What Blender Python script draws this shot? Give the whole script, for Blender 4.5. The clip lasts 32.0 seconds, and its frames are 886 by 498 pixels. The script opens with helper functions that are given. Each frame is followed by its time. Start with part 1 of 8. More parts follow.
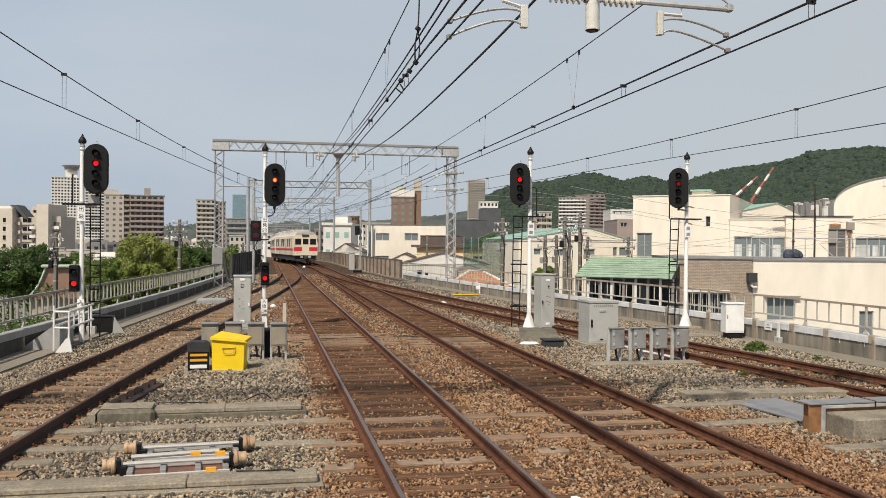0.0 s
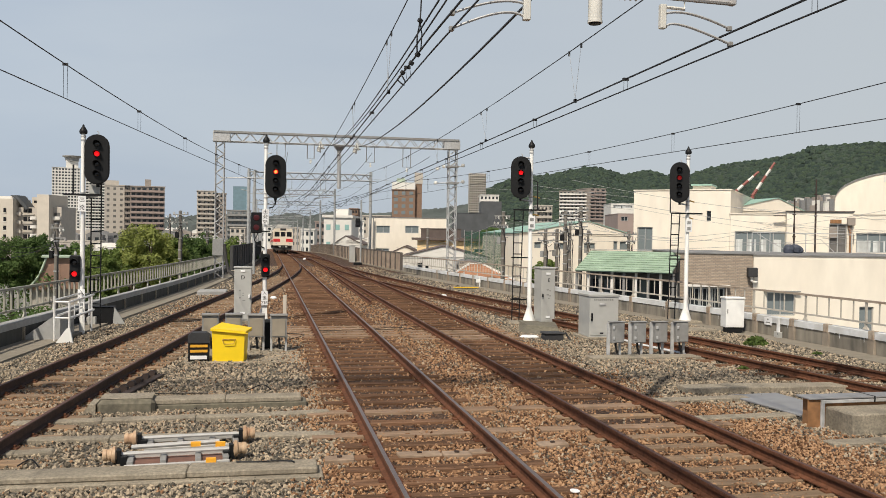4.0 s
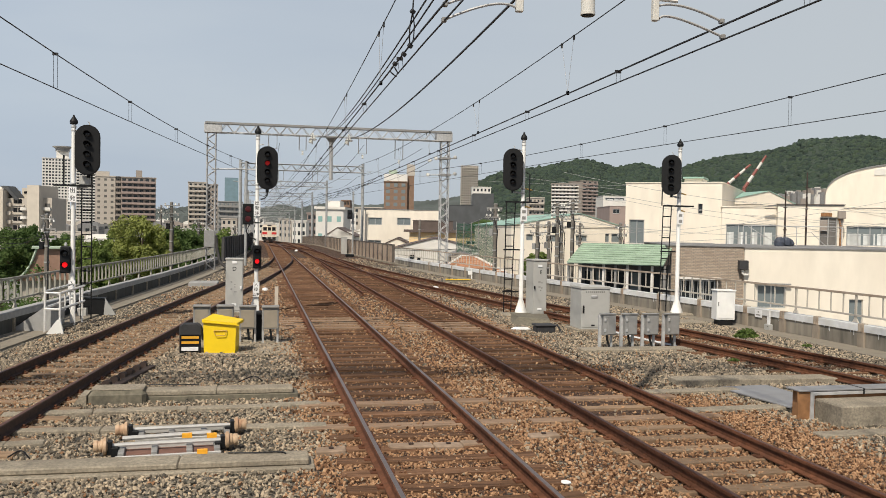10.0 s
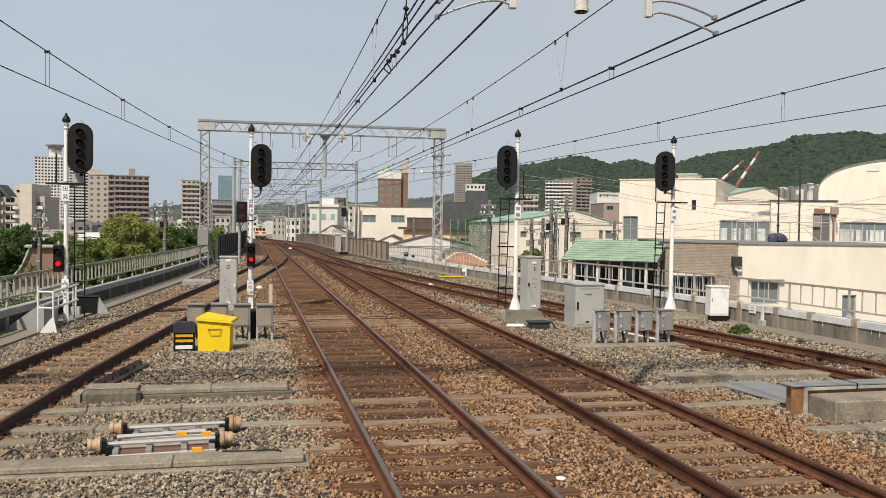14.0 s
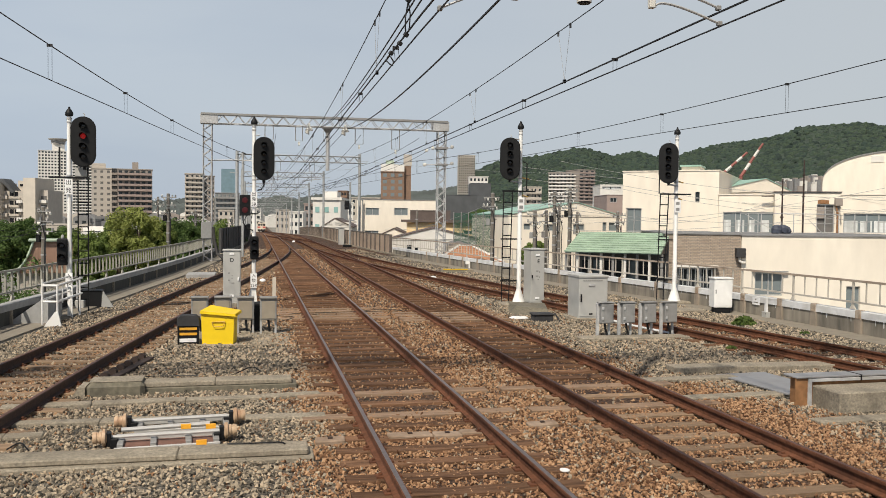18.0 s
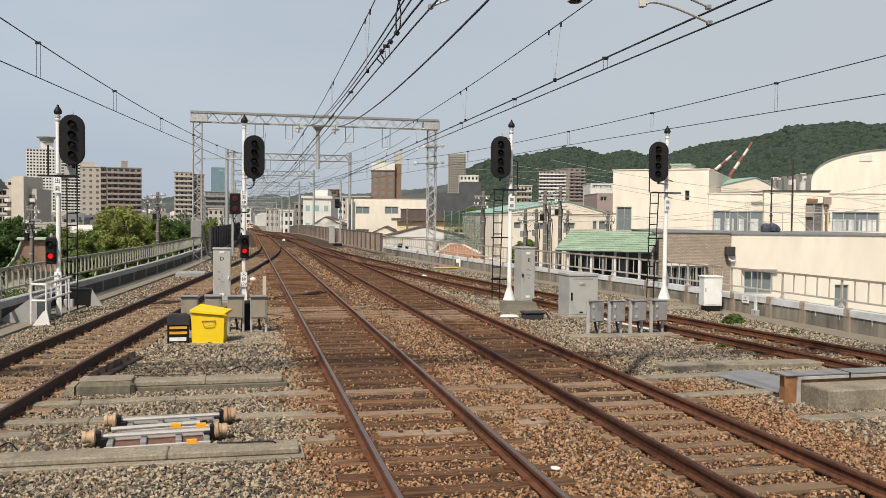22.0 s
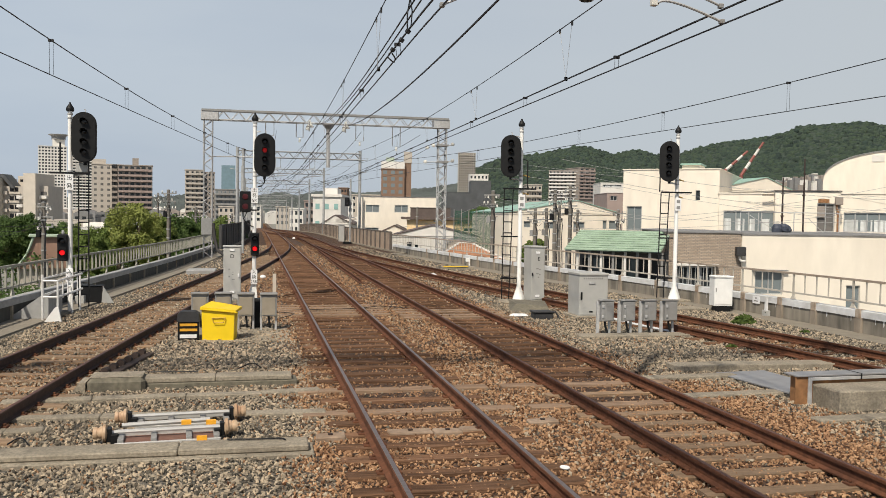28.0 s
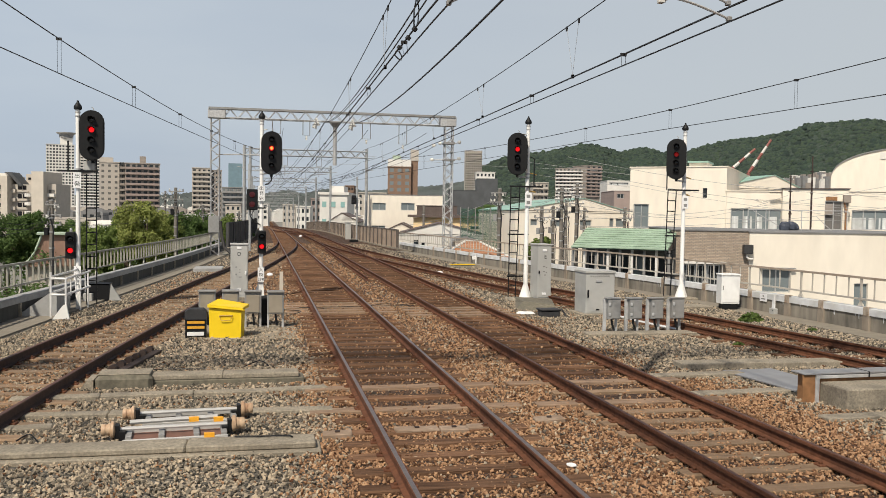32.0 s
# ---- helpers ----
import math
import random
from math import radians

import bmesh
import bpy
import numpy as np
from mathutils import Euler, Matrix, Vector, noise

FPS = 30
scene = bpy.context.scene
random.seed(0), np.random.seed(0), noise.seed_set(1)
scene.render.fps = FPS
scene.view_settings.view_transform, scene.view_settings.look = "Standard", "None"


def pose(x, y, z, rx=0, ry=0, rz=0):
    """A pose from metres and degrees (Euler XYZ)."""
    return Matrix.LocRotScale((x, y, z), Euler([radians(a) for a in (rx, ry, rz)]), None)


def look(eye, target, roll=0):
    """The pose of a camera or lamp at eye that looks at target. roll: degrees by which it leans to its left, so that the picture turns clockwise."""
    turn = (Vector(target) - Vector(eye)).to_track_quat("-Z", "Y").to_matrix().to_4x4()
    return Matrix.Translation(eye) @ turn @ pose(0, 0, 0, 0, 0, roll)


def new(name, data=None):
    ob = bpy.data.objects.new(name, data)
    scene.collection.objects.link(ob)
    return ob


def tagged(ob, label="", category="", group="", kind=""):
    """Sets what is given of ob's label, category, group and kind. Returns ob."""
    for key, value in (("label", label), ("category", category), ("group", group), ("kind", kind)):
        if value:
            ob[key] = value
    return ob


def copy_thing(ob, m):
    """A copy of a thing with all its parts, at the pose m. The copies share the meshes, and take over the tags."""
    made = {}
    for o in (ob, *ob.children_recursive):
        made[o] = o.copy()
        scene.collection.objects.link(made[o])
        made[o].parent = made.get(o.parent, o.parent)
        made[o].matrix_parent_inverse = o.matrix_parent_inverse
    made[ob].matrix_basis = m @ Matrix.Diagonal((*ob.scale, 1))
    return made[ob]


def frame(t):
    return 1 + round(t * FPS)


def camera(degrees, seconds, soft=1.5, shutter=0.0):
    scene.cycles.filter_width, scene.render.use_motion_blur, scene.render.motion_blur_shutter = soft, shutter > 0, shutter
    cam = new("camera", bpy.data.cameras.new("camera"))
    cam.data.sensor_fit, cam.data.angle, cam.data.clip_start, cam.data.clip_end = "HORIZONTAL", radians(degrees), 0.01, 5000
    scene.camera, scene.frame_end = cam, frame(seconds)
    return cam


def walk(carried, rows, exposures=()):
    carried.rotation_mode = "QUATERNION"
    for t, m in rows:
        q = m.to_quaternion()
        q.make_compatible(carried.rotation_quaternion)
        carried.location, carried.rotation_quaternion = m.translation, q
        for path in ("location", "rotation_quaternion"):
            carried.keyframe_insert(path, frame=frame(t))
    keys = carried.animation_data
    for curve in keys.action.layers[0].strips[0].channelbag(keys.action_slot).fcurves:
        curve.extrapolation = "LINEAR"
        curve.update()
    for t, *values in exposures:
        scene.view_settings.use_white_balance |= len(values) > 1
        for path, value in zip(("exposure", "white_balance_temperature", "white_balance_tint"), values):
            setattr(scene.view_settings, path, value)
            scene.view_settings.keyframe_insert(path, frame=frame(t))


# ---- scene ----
cam = camera(54.27, 32.0, soft=0.72)
PATH = [
    (0.0, pose(0.000, 0.000, 2.580, 89.614, -0.500, -11.557)),
    (0.5, pose(-0.001, -0.003, 2.577, 89.581, -0.512, -11.501)),
    (1.0, pose(-0.002, 0.005, 2.575, 89.500, -0.469, -11.510)),
    (1.5, pose(-0.004, 0.005, 2.577, 89.330, -0.312, -11.484)),
    (2.0, pose(-0.002, 0.004, 2.576, 89.209, -0.283, -11.412)),
    (2.5, pose(-0.004, 0.004, 2.571, 89.223, -0.421, -11.351)),
    (3.0, pose(-0.006, 0.009, 2.573, 89.149, -0.753, -11.396)),
    (3.5, pose(-0.006, 0.001, 2.572, 89.144, -0.822, -11.460)),
    (5.5, pose(-0.008, 0.005, 2.573, 89.172, -0.937, -11.805)),
    (6.0, pose(-0.008, 0.005, 2.573, 89.123, -0.891, -11.799)),
    (6.5, pose(-0.004, 0.002, 2.570, 89.037, -0.840, -11.793)),
    (7.0, pose(-0.003, -0.000, 2.576, 88.923, -0.785, -11.834)),
    (7.5, pose(0.000, 0.006, 2.570, 88.793, -0.714, -11.872)),
    (8.0, pose(0.002, 0.007, 2.570, 88.697, -0.652, -11.926)),
    (8.5, pose(-0.001, 0.008, 2.568, 88.640, -0.620, -11.943)),
    (9.0, pose(0.003, 0.003, 2.570, 88.559, -0.658, -11.914)),
    (9.5, pose(-0.004, 0.006, 2.569, 88.562, -0.831, -11.931)),
    (10.0, pose(-0.006, 0.005, 2.569, 88.634, -1.023, -12.056)),
    (10.5, pose(-0.007, 0.010, 2.569, 88.632, -1.040, -12.175)),
    (11.0, pose(-0.013, -0.003, 2.570, 88.655, -1.101, -12.252)),
    (11.5, pose(-0.011, 0.008, 2.568, 88.671, -1.142, -12.315)),
    (12.0, pose(-0.008, 0.002, 2.569, 88.707, -1.122, -12.395)),
    (12.5, pose(-0.013, 0.003, 2.569, 88.701, -1.114, -12.470)),
    (13.0, pose(-0.008, 0.009, 2.568, 88.569, -1.047, -12.518)),
    (13.5, pose(-0.011, 0.006, 2.565, 88.500, -0.957, -12.469)),
    (14.0, pose(-0.006, 0.007, 2.567, 88.458, -0.815, -12.445)),
    (14.5, pose(-0.005, 0.009, 2.567, 88.442, -0.747, -12.391)),
    (16.5, pose(-0.005, 0.016, 2.566, 88.080, -0.602, -12.186)),
    (17.0, pose(-0.007, 0.011, 2.565, 88.041, -0.572, -12.142)),
    (17.5, pose(-0.007, 0.015, 2.563, 87.997, -0.571, -12.186)),
    (18.0, pose(-0.005, 0.015, 2.562, 87.970, -0.634, -12.237)),
    (18.5, pose(-0.009, 0.008, 2.562, 87.986, -0.720, -12.221)),
    (19.0, pose(-0.013, 0.009, 2.563, 88.016, -0.820, -12.304)),
    (19.5, pose(-0.017, 0.014, 2.562, 88.029, -0.860, -12.404)),
    (20.0, pose(-0.015, -0.001, 2.562, 88.108, -0.765, -12.498)),
    (20.5, pose(-0.011, 0.016, 2.561, 88.113, -0.723, -12.674)),
    (21.0, pose(-0.016, 0.014, 2.561, 88.025, -0.728, -12.789)),
    (21.5, pose(-0.015, 0.011, 2.560, 87.981, -0.718, -12.833)),
    (22.0, pose(-0.009, 0.018, 2.561, 87.883, -0.632, -12.867)),
    (22.5, pose(-0.002, 0.020, 2.560, 87.776, -0.510, -12.827)),
    (23.0, pose(0.000, 0.016, 2.561, 87.699, -0.484, -12.784)),
    (23.5, pose(-0.004, 0.021, 2.559, 87.582, -0.484, -12.716)),
    (24.0, pose(-0.001, 0.014, 2.558, 87.513, -0.436, -12.592)),
    (24.5, pose(-0.007, 0.019, 2.559, 87.520, -0.329, -12.394)),
    (25.0, pose(-0.006, 0.016, 2.560, 87.549, -0.328, -12.315)),
    (25.5, pose(-0.010, 0.017, 2.557, 87.605, -0.395, -12.351)),
    (27.5, pose(-0.015, 0.016, 2.559, 87.783, -0.744, -12.222)),
    (28.0, pose(-0.019, 0.019, 2.556, 87.797, -0.891, -12.233)),
    (28.5, pose(-0.019, 0.011, 2.560, 87.823, -0.886, -12.289)),
    (29.0, pose(-0.018, 0.023, 2.555, 87.828, -0.844, -12.233)),
    (29.5, pose(-0.014, 0.014, 2.555, 87.817, -0.803, -12.141)),
    (30.0, pose(-0.017, 0.014, 2.555, 87.816, -0.787, -12.120)),
    (30.5, pose(-0.013, 0.016, 2.555, 87.767, -0.795, -12.085)),
    (31.0, pose(-0.013, 0.018, 2.558, 87.712, -0.786, -11.974)),
    (31.5, pose(-0.016, 0.020, 2.556, 87.641, -0.820, -11.860)),
    (32.0, pose(-0.022, 0.010, 2.553, 87.653, -0.878, -11.799)),
]
walk(cam, PATH)

# ---- daylight ----
SUN_EL, SUN_AZ = 50.0, 214.0          # azimuth clockwise from +y
world = bpy.data.worlds.new("hazy_sky")
scene.world = world
world.use_nodes = True
wn, wk = world.node_tree.nodes, world.node_tree.links
sky = wn.new("ShaderNodeTexSky")
sky.sky_type = "NISHITA"
sky.sun_disc = False
sky.sun_elevation, sky.sun_rotation = radians(SUN_EL), radians(SUN_AZ)
sky.air_density, sky.dust_density, sky.ozone_density = 1.0, 3.0, 1.5
clear = wn["Background"]
clear.inputs["Strength"].default_value = 0.058
wk.new(sky.outputs["Color"], clear.inputs["Color"])
# a thin veil of high cloud over the whole sky
veil = wn.new("ShaderNodeBackground")
cloud = wn.new("ShaderNodeTexNoise")
cloud.inputs["Scale"].default_value, cloud.inputs["Detail"].default_value = 1.6, 5.0
tc = wn.new("ShaderNodeTexCoord")
squash = wn.new("ShaderNodeMapping")
squash.inputs["Scale"].default_value = (1, 1, 4)
wk.new(tc.outputs["Generated"], squash.inputs["Vector"])
wk.new(squash.outputs["Vector"], cloud.inputs["Vector"])
tone = wn.new("ShaderNodeValToRGB")
tone.color_ramp.elements[0].position, tone.color_ramp.elements[1].position = 0.35, 0.7
tone.color_ramp.elements[0].color = (0.455, 0.545, 0.675, 1)
tone.color_ramp.elements[1].color = (0.585, 0.66, 0.745, 1)
wk.new(cloud.outputs["Fac"], tone.inputs["Fac"])
side = wn.new("ShaderNodeMapRange")
side.inputs["From Min"].default_value, side.inputs["From Max"].default_value = -0.25, 0.6
greyer = wn.new("ShaderNodeMix")
greyer.data_type = "RGBA"
greyer.inputs["B"].default_value = (0.60, 0.645, 0.68, 1)
across = wn.new("ShaderNodeSeparateXYZ")
wk.new(tc.outputs["Generated"], across.inputs["Vector"])
wk.new(across.outputs["X"], side.inputs["Value"])
wk.new(side.outputs["Result"], greyer.inputs["Factor"])
wk.new(tone.outputs["Color"], greyer.inputs["A"])
wk.new(greyer.outputs["Result"], veil.inputs["Color"])
both = wn.new("ShaderNodeMixShader")
# the veil thins towards the zenith, where the clear blue shows through
height = wn.new("ShaderNodeSeparateXYZ")
thin = wn.new("ShaderNodeMapRange")
thin.inputs["From Min"].default_value, thin.inputs["From Max"].default_value = 0.32, 0.62
thin.inputs["To Min"].default_value, thin.inputs["To Max"].default_value = 0.82, 0.09
wk.new(tc.outputs["Generated"], height.inputs["Vector"])
wk.new(height.outputs["Z"], thin.inputs["Value"])
wk.new(thin.outputs["Result"], both.inputs["Fac"])
wk.new(clear.outputs["Background"], both.inputs[1])
wk.new(veil.outputs["Background"], both.inputs[2])
wk.new(both.outputs["Shader"], wn["World Output"].inputs["Surface"])
sun = new("sun", bpy.data.lights.new("sun", "SUN"))
sun.data.energy, sun.data.angle, sun.data.color = 4.6, radians(1.0), (1.0, 0.91, 0.77)
sd = Vector((math.sin(radians(SUN_AZ)) * math.cos(radians(SUN_EL)), math.cos(radians(SUN_AZ)) * math.cos(radians(SUN_EL)), math.sin(radians(SUN_EL))))
sun.matrix_basis = look(sd * 50, (0, 0, 0))
scene.view_settings.exposure = 0.0


# ---- materials ----
def material(name, color, rough=0.8, metal=0.0, vary=0.15, grain=8.0, bump=0.0, stain=None, stain_scale=0.6, stain_amount=0.5, island=0.0, spec=None, stretch=None, tint=None, coat=0.0, bump_scale=None):
    """Base colour with two scales of variation, a stain colour, fine relief and per-piece variation."""
    m = bpy.data.materials.new(name)
    m.use_nodes = True
    nt = m.node_tree
    N, L = nt.nodes, nt.links
    b = N["Principled BSDF"]
    b.inputs["Roughness"].default_value, b.inputs["Metallic"].default_value = rough, metal
    b.inputs["Coat Weight"].default_value = coat
    if spec is not None:
        b.inputs["Specular IOR Level"].default_value = spec
    co = N.new("ShaderNodeNewGeometry")
    pos = co.outputs["Position"]
    if stretch:
        mp = N.new("ShaderNodeMapping")
        mp.inputs["Scale"].default_value = stretch
        L.new(pos, mp.inputs["Vector"])
        pos = mp.outputs["Vector"]

    def tex(scale, detail=4.0):
        n = N.new("ShaderNodeTexNoise")
        n.inputs["Scale"].default_value, n.inputs["Detail"].default_value = scale, detail
        L.new(pos, n.inputs["Vector"])
        return n.outputs["Fac"]

    def ramp(fac, lo, hi):
        r = N.new("ShaderNodeMapRange")
        r.inputs["From Min"].default_value, r.inputs["From Max"].default_value = 0.3, 0.7
        r.inputs["To Min"].default_value, r.inputs["To Max"].default_value = lo, hi
        L.new(fac, r.inputs["Value"])
        return r.outputs["Result"]

    def mix(fac, a, c, kind="MIX"):
        x = N.new("ShaderNodeMix")
        x.data_type, x.blend_type = "RGBA", kind
        for sock, val in ((x.inputs["Factor"], fac), (x.inputs["A"], a), (x.inputs["B"], c)):
            if isinstance(val, (int, float)):
                sock.default_value = val
            elif isinstance(val, tuple):
                sock.default_value = (*val, 1)
            else:
                L.new(val, sock)
        return x.outputs["Result"]

    def grey(val):
        c = N.new("ShaderNodeCombineColor")
        for s in c.inputs:
            L.new(val, s)
        return c.outputs["Color"]

    col = mix(1.0, color, grey(ramp(tex(grain), 1 - vary, 1 + vary)), "MULTIPLY")
    if stain:
        s = N.new("ShaderNodeMapRange")
        s.inputs["From Min"].default_value, s.inputs["From Max"].default_value = 0.45, 0.7
        s.inputs["To Max"].default_value = stain_amount
        L.new(tex(stain_scale, 6.0), s.inputs["Value"])
        col = mix(s.outputs["Result"], col, stain)
    if island:
        for src in (co.outputs["Random Per Island"], N.new("ShaderNodeObjectInfo").outputs["Random"]):
            r = N.new("ShaderNodeMapRange")
            r.inputs["To Min"].default_value, r.inputs["To Max"].default_value = 1 - island, 1 + island
            L.new(src, r.inputs["Value"])
            col = mix(1.0, col, grey(r.outputs["Result"]), "MULTIPLY")
        if tint:
            col = mix(co.outputs["Random Per Island"], col, tint)
    L.new(col, b.inputs["Base Color"])
    if bump:
        bp = N.new("ShaderNodeBump")
        bp.inputs["Strength"].default_value, bp.inputs["Distance"].default_value = bump, 0.02
        L.new(tex(bump_scale or grain * 3, 5.0), bp.inputs["Height"])
        L.new(bp.outputs["Normal"], b.inputs["Normal"])
    return m


def glow(name, color, strength):
    m = bpy.data.materials.new(name)
    m.use_nodes = True
    b = m.node_tree.nodes["Principled BSDF"]
    b.inputs["Base Color"].default_value = (*color, 1)
    b.inputs["Emission Color"].default_value = (*color, 1)
    b.inputs["Emission Strength"].default_value = strength
    return m


def glass(name, color, rough=0.08):
    m = bpy.data.materials.new(name)
    m.use_nodes = True
    b = m.node_tree.nodes["Principled BSDF"]
    b.inputs["Base Color"].default_value = (*color, 1)
    b.inputs["Roughness"].default_value = rough
    b.inputs["Specular IOR Level"].default_value = 0.4
    return m


def gravel(name, rusty, grey, cell):
    """Small broken stones packed together, rusty near the running rails: a tone for every stone and hollows between."""
    m = bpy.data.materials.new(name)
    m.use_nodes = True
    N, L = m.node_tree.nodes, m.node_tree.links
    b = N["Principled BSDF"]
    b.inputs["Roughness"].default_value = 0.95
    geo, vor, sep, big, wash, both, share = (N.new("ShaderNode" + k) for k in ("NewGeometry", "TexVoronoi", "SeparateColor", "TexNoise", "Mix", "Mix", "Attribute"))
    vor.inputs["Scale"].default_value, vor.inputs["Randomness"].default_value = 1 / cell, 1.0
    big.inputs["Scale"].default_value, big.inputs["Detail"].default_value = 0.9, 5.0
    L.new(geo.outputs["Position"], vor.inputs["Vector"])
    L.new(geo.outputs["Position"], big.inputs["Vector"])
    L.new(vor.outputs["Color"], sep.inputs["Color"])
    share.attribute_name = "rust"
    both.data_type = "RGBA"
    for tones, slot in ((grey, "A"), (rusty, "B")):
        tone = N.new("ShaderNodeValToRGB")
        tone.color_ramp.elements[0].color, tone.color_ramp.elements[1].color = (*tones[0], 1), (*tones[2], 1)
        tone.color_ramp.elements.new(0.5).color = (*tones[1], 1)
        L.new(sep.outputs["Red"], tone.inputs["Fac"])
        L.new(tone.outputs["Color"], both.inputs[slot])
    L.new(share.outputs["Fac"], both.inputs["Factor"])
    wash.data_type, wash.blend_type = "RGBA", "MULTIPLY"
    wash.inputs["Factor"].default_value = 0.55
    L.new(both.outputs["Result"], wash.inputs["A"])
    L.new(big.outputs["Fac"], wash.inputs["B"])
    L.new(wash.outputs["Result"], b.inputs["Base Color"])
    bp = N.new("ShaderNodeBump")
    bp.invert = True
    bp.inputs["Strength"].default_value, bp.inputs["Distance"].default_value = 1.0, cell * 0.8
    L.new(vor.outputs["Distance"], bp.inputs["Height"])
    L.new(bp.outputs["Normal"], b.inputs["Normal"])
    return m


M_BALLAST = gravel("track_gravel", ((0.026, 0.014, 0.009), (0.085, 0.043, 0.024), (0.19, 0.11, 0.066)), ((0.06, 0.056, 0.048), (0.16, 0.145, 0.118), (0.30, 0.262, 0.21)), 0.032)
M_STONE = material("ballast_stone", (0.375, 0.36, 0.31), 0.9, vary=0.3, grain=30, island=0.68, tint=(0.455, 0.365, 0.26), stain=(0.29, 0.215, 0.145), stain_scale=0.9, stain_amount=0.4, spec=0.2)
M_STONE_RUST = material("rusty_ballast_stone", (0.22, 0.098, 0.05), 0.9, vary=0.35, grain=30, island=0.6, tint=(0.43, 0.27, 0.155), stain=(0.18, 0.085, 0.048), stain_scale=0.7, stain_amount=0.55, spec=0.2)
M_RAILSIDE = material("rusty_rail_steel", (0.125, 0.053, 0.029), 0.85, 0.0, vary=0.3, grain=10, bump=0.2, stain=(0.06, 0.028, 0.019), stain_scale=1.2, stain_amount=0.7, spec=0.2)
M_RAILTOP = material("polished_rail_head", (0.27, 0.22, 0.20), 0.42, 0.8, vary=0.15, grain=20)
M_RAILTOP_DULL = material("dull_rail_head", (0.13, 0.06, 0.04), 0.55, 0.5, vary=0.25, grain=14)
M_SLEEPER = material("weathered_timber", (0.155, 0.086, 0.050), 0.9, vary=0.4, grain=6, bump=0.8, stain=(0.055, 0.028, 0.016), stain_scale=1.2, stain_amount=0.7, stretch=(0.35, 4, 4), island=0.25, spec=0.2)
# rail steel for track_3: the shade on its visible sides is in the colour
M_RAILSIDE_SHADED = material("shaded_rail_steel", (0.052, 0.026, 0.018), 0.8, 0.0, vary=0.3, grain=10, bump=0.2)
M_SLEEPER_C = material("pale_timber", (0.26, 0.175, 0.115), 0.9, vary=0.25, grain=6, bump=0.4, stain=(0.15, 0.09, 0.052), stain_scale=1.0, stain_amount=0.7, stretch=(0.5, 3, 3), island=0.1)
M_SLEEPER_TAN = material("sun_bleached_timber", (0.215, 0.145, 0.09), 0.9, vary=0.25, grain=6, bump=0.5, stain=(0.19, 0.12, 0.07), stretch=(0.35, 4, 4), island=0.2)
M_SLEEPER_BLOCK = material("pale_concrete_block", (0.29, 0.215, 0.155), 0.9, vary=0.2, grain=12, bump=0.25, stain=(0.19, 0.125, 0.08), stain_scale=2.5, stain_amount=0.7)
M_BANDORANGE = material("orange_yellow_band", (0.72, 0.36, 0.03), 0.5, vary=0.1)
M_DARKGLASS = material("dark_windscreen", (0.012, 0.012, 0.014), 0.35, spec=0.2)
M_CONCRETE = material("weathered_concrete", (0.285, 0.248, 0.19), 0.95, vary=0.3, grain=28, bump=0.5, stain=(0.15, 0.13, 0.10), stain_scale=2.2, stain_amount=0.6)
# streaky stains over a base darkened for the wall face turned from the sun
M_CONCRETE_SHADED = material("shaded_stained_concrete", (0.058, 0.058, 0.052), 0.9, vary=0.2, grain=5, bump=0.25, stain=(0.032, 0.032, 0.028), stain_scale=1.5, stain_amount=0.7, stretch=(1, 1, 0.3))
M_CONCRETE_WALL = material("streaked_concrete", (0.25, 0.225, 0.185), 0.9, vary=0.2, grain=5, bump=0.2, stain=(0.06, 0.056, 0.048), stain_scale=2.0, stain_amount=0.9, stretch=(1, 1, 0.22))
M_WALK = material("walkway_concrete", (0.215, 0.19, 0.15), 0.9, vary=0.12, grain=4, bump=0.2, stain=(0.24, 0.21, 0.17))
M_RAILING = material("weathered_railing", (0.29, 0.283, 0.24), 0.6, 0.1, vary=0.15, grain=5, stain=(0.24, 0.22, 0.17))
M_RAILING_PALE = material("pale_railing", (0.47, 0.44, 0.385), 0.6, vary=0.1, grain=5, stain=(0.42, 0.36, 0.30))
M_BARRIER = material("brown_grey_barrier", (0.40, 0.31, 0.235), 0.8, vary=0.12, grain=3, stain=(0.27, 0.20, 0.15), stain_scale=0.8, island=0.08)
M_BARRIER_POST = material("barrier_post", (0.11, 0.092, 0.078), 0.8, vary=0.1)
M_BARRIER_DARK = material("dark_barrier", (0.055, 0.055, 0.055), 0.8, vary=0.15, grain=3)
M_SIGNWHITE = material("white_sign", (0.80, 0.80, 0.80), 0.4, vary=0.02)
M_YELLOWRUST = material("yellow_brown_paint", (0.45, 0.27, 0.06), 0.6, vary=0.1)
M_PORCELAIN = material("white_porcelain", (0.74, 0.73, 0.68), 0.25, vary=0.05, coat=0.3)
M_PALEWIRE = material("grey_wire", (0.30, 0.30, 0.30), 0.6, vary=0.1)
M_POST = material("pale_grey_paint", (0.62, 0.61, 0.57), 0.5, vary=0.06, stain=(0.5, 0.47, 0.4))
M_RUBBER = material("black_cover", (0.03, 0.03, 0.032), 0.7, vary=0.2)
M_BROWNBOX = material("brown_grey_paint", (0.30, 0.265, 0.21), 0.6, vary=0.08, stain=(0.22, 0.18, 0.13))
M_RUST = material("rust", (0.26, 0.13, 0.055), 0.85, vary=0.3, grain=7, stain=(0.16, 0.075, 0.04))
M_RUST_DARK = material("dark_rust", (0.035, 0.022, 0.018), 0.85, vary=0.3, grain=7)
M_PLATE = material("grey_steel_plate", (0.30, 0.30, 0.31), 0.5, 0.3, vary=0.1, grain=3, stain=(0.22, 0.21, 0.20))
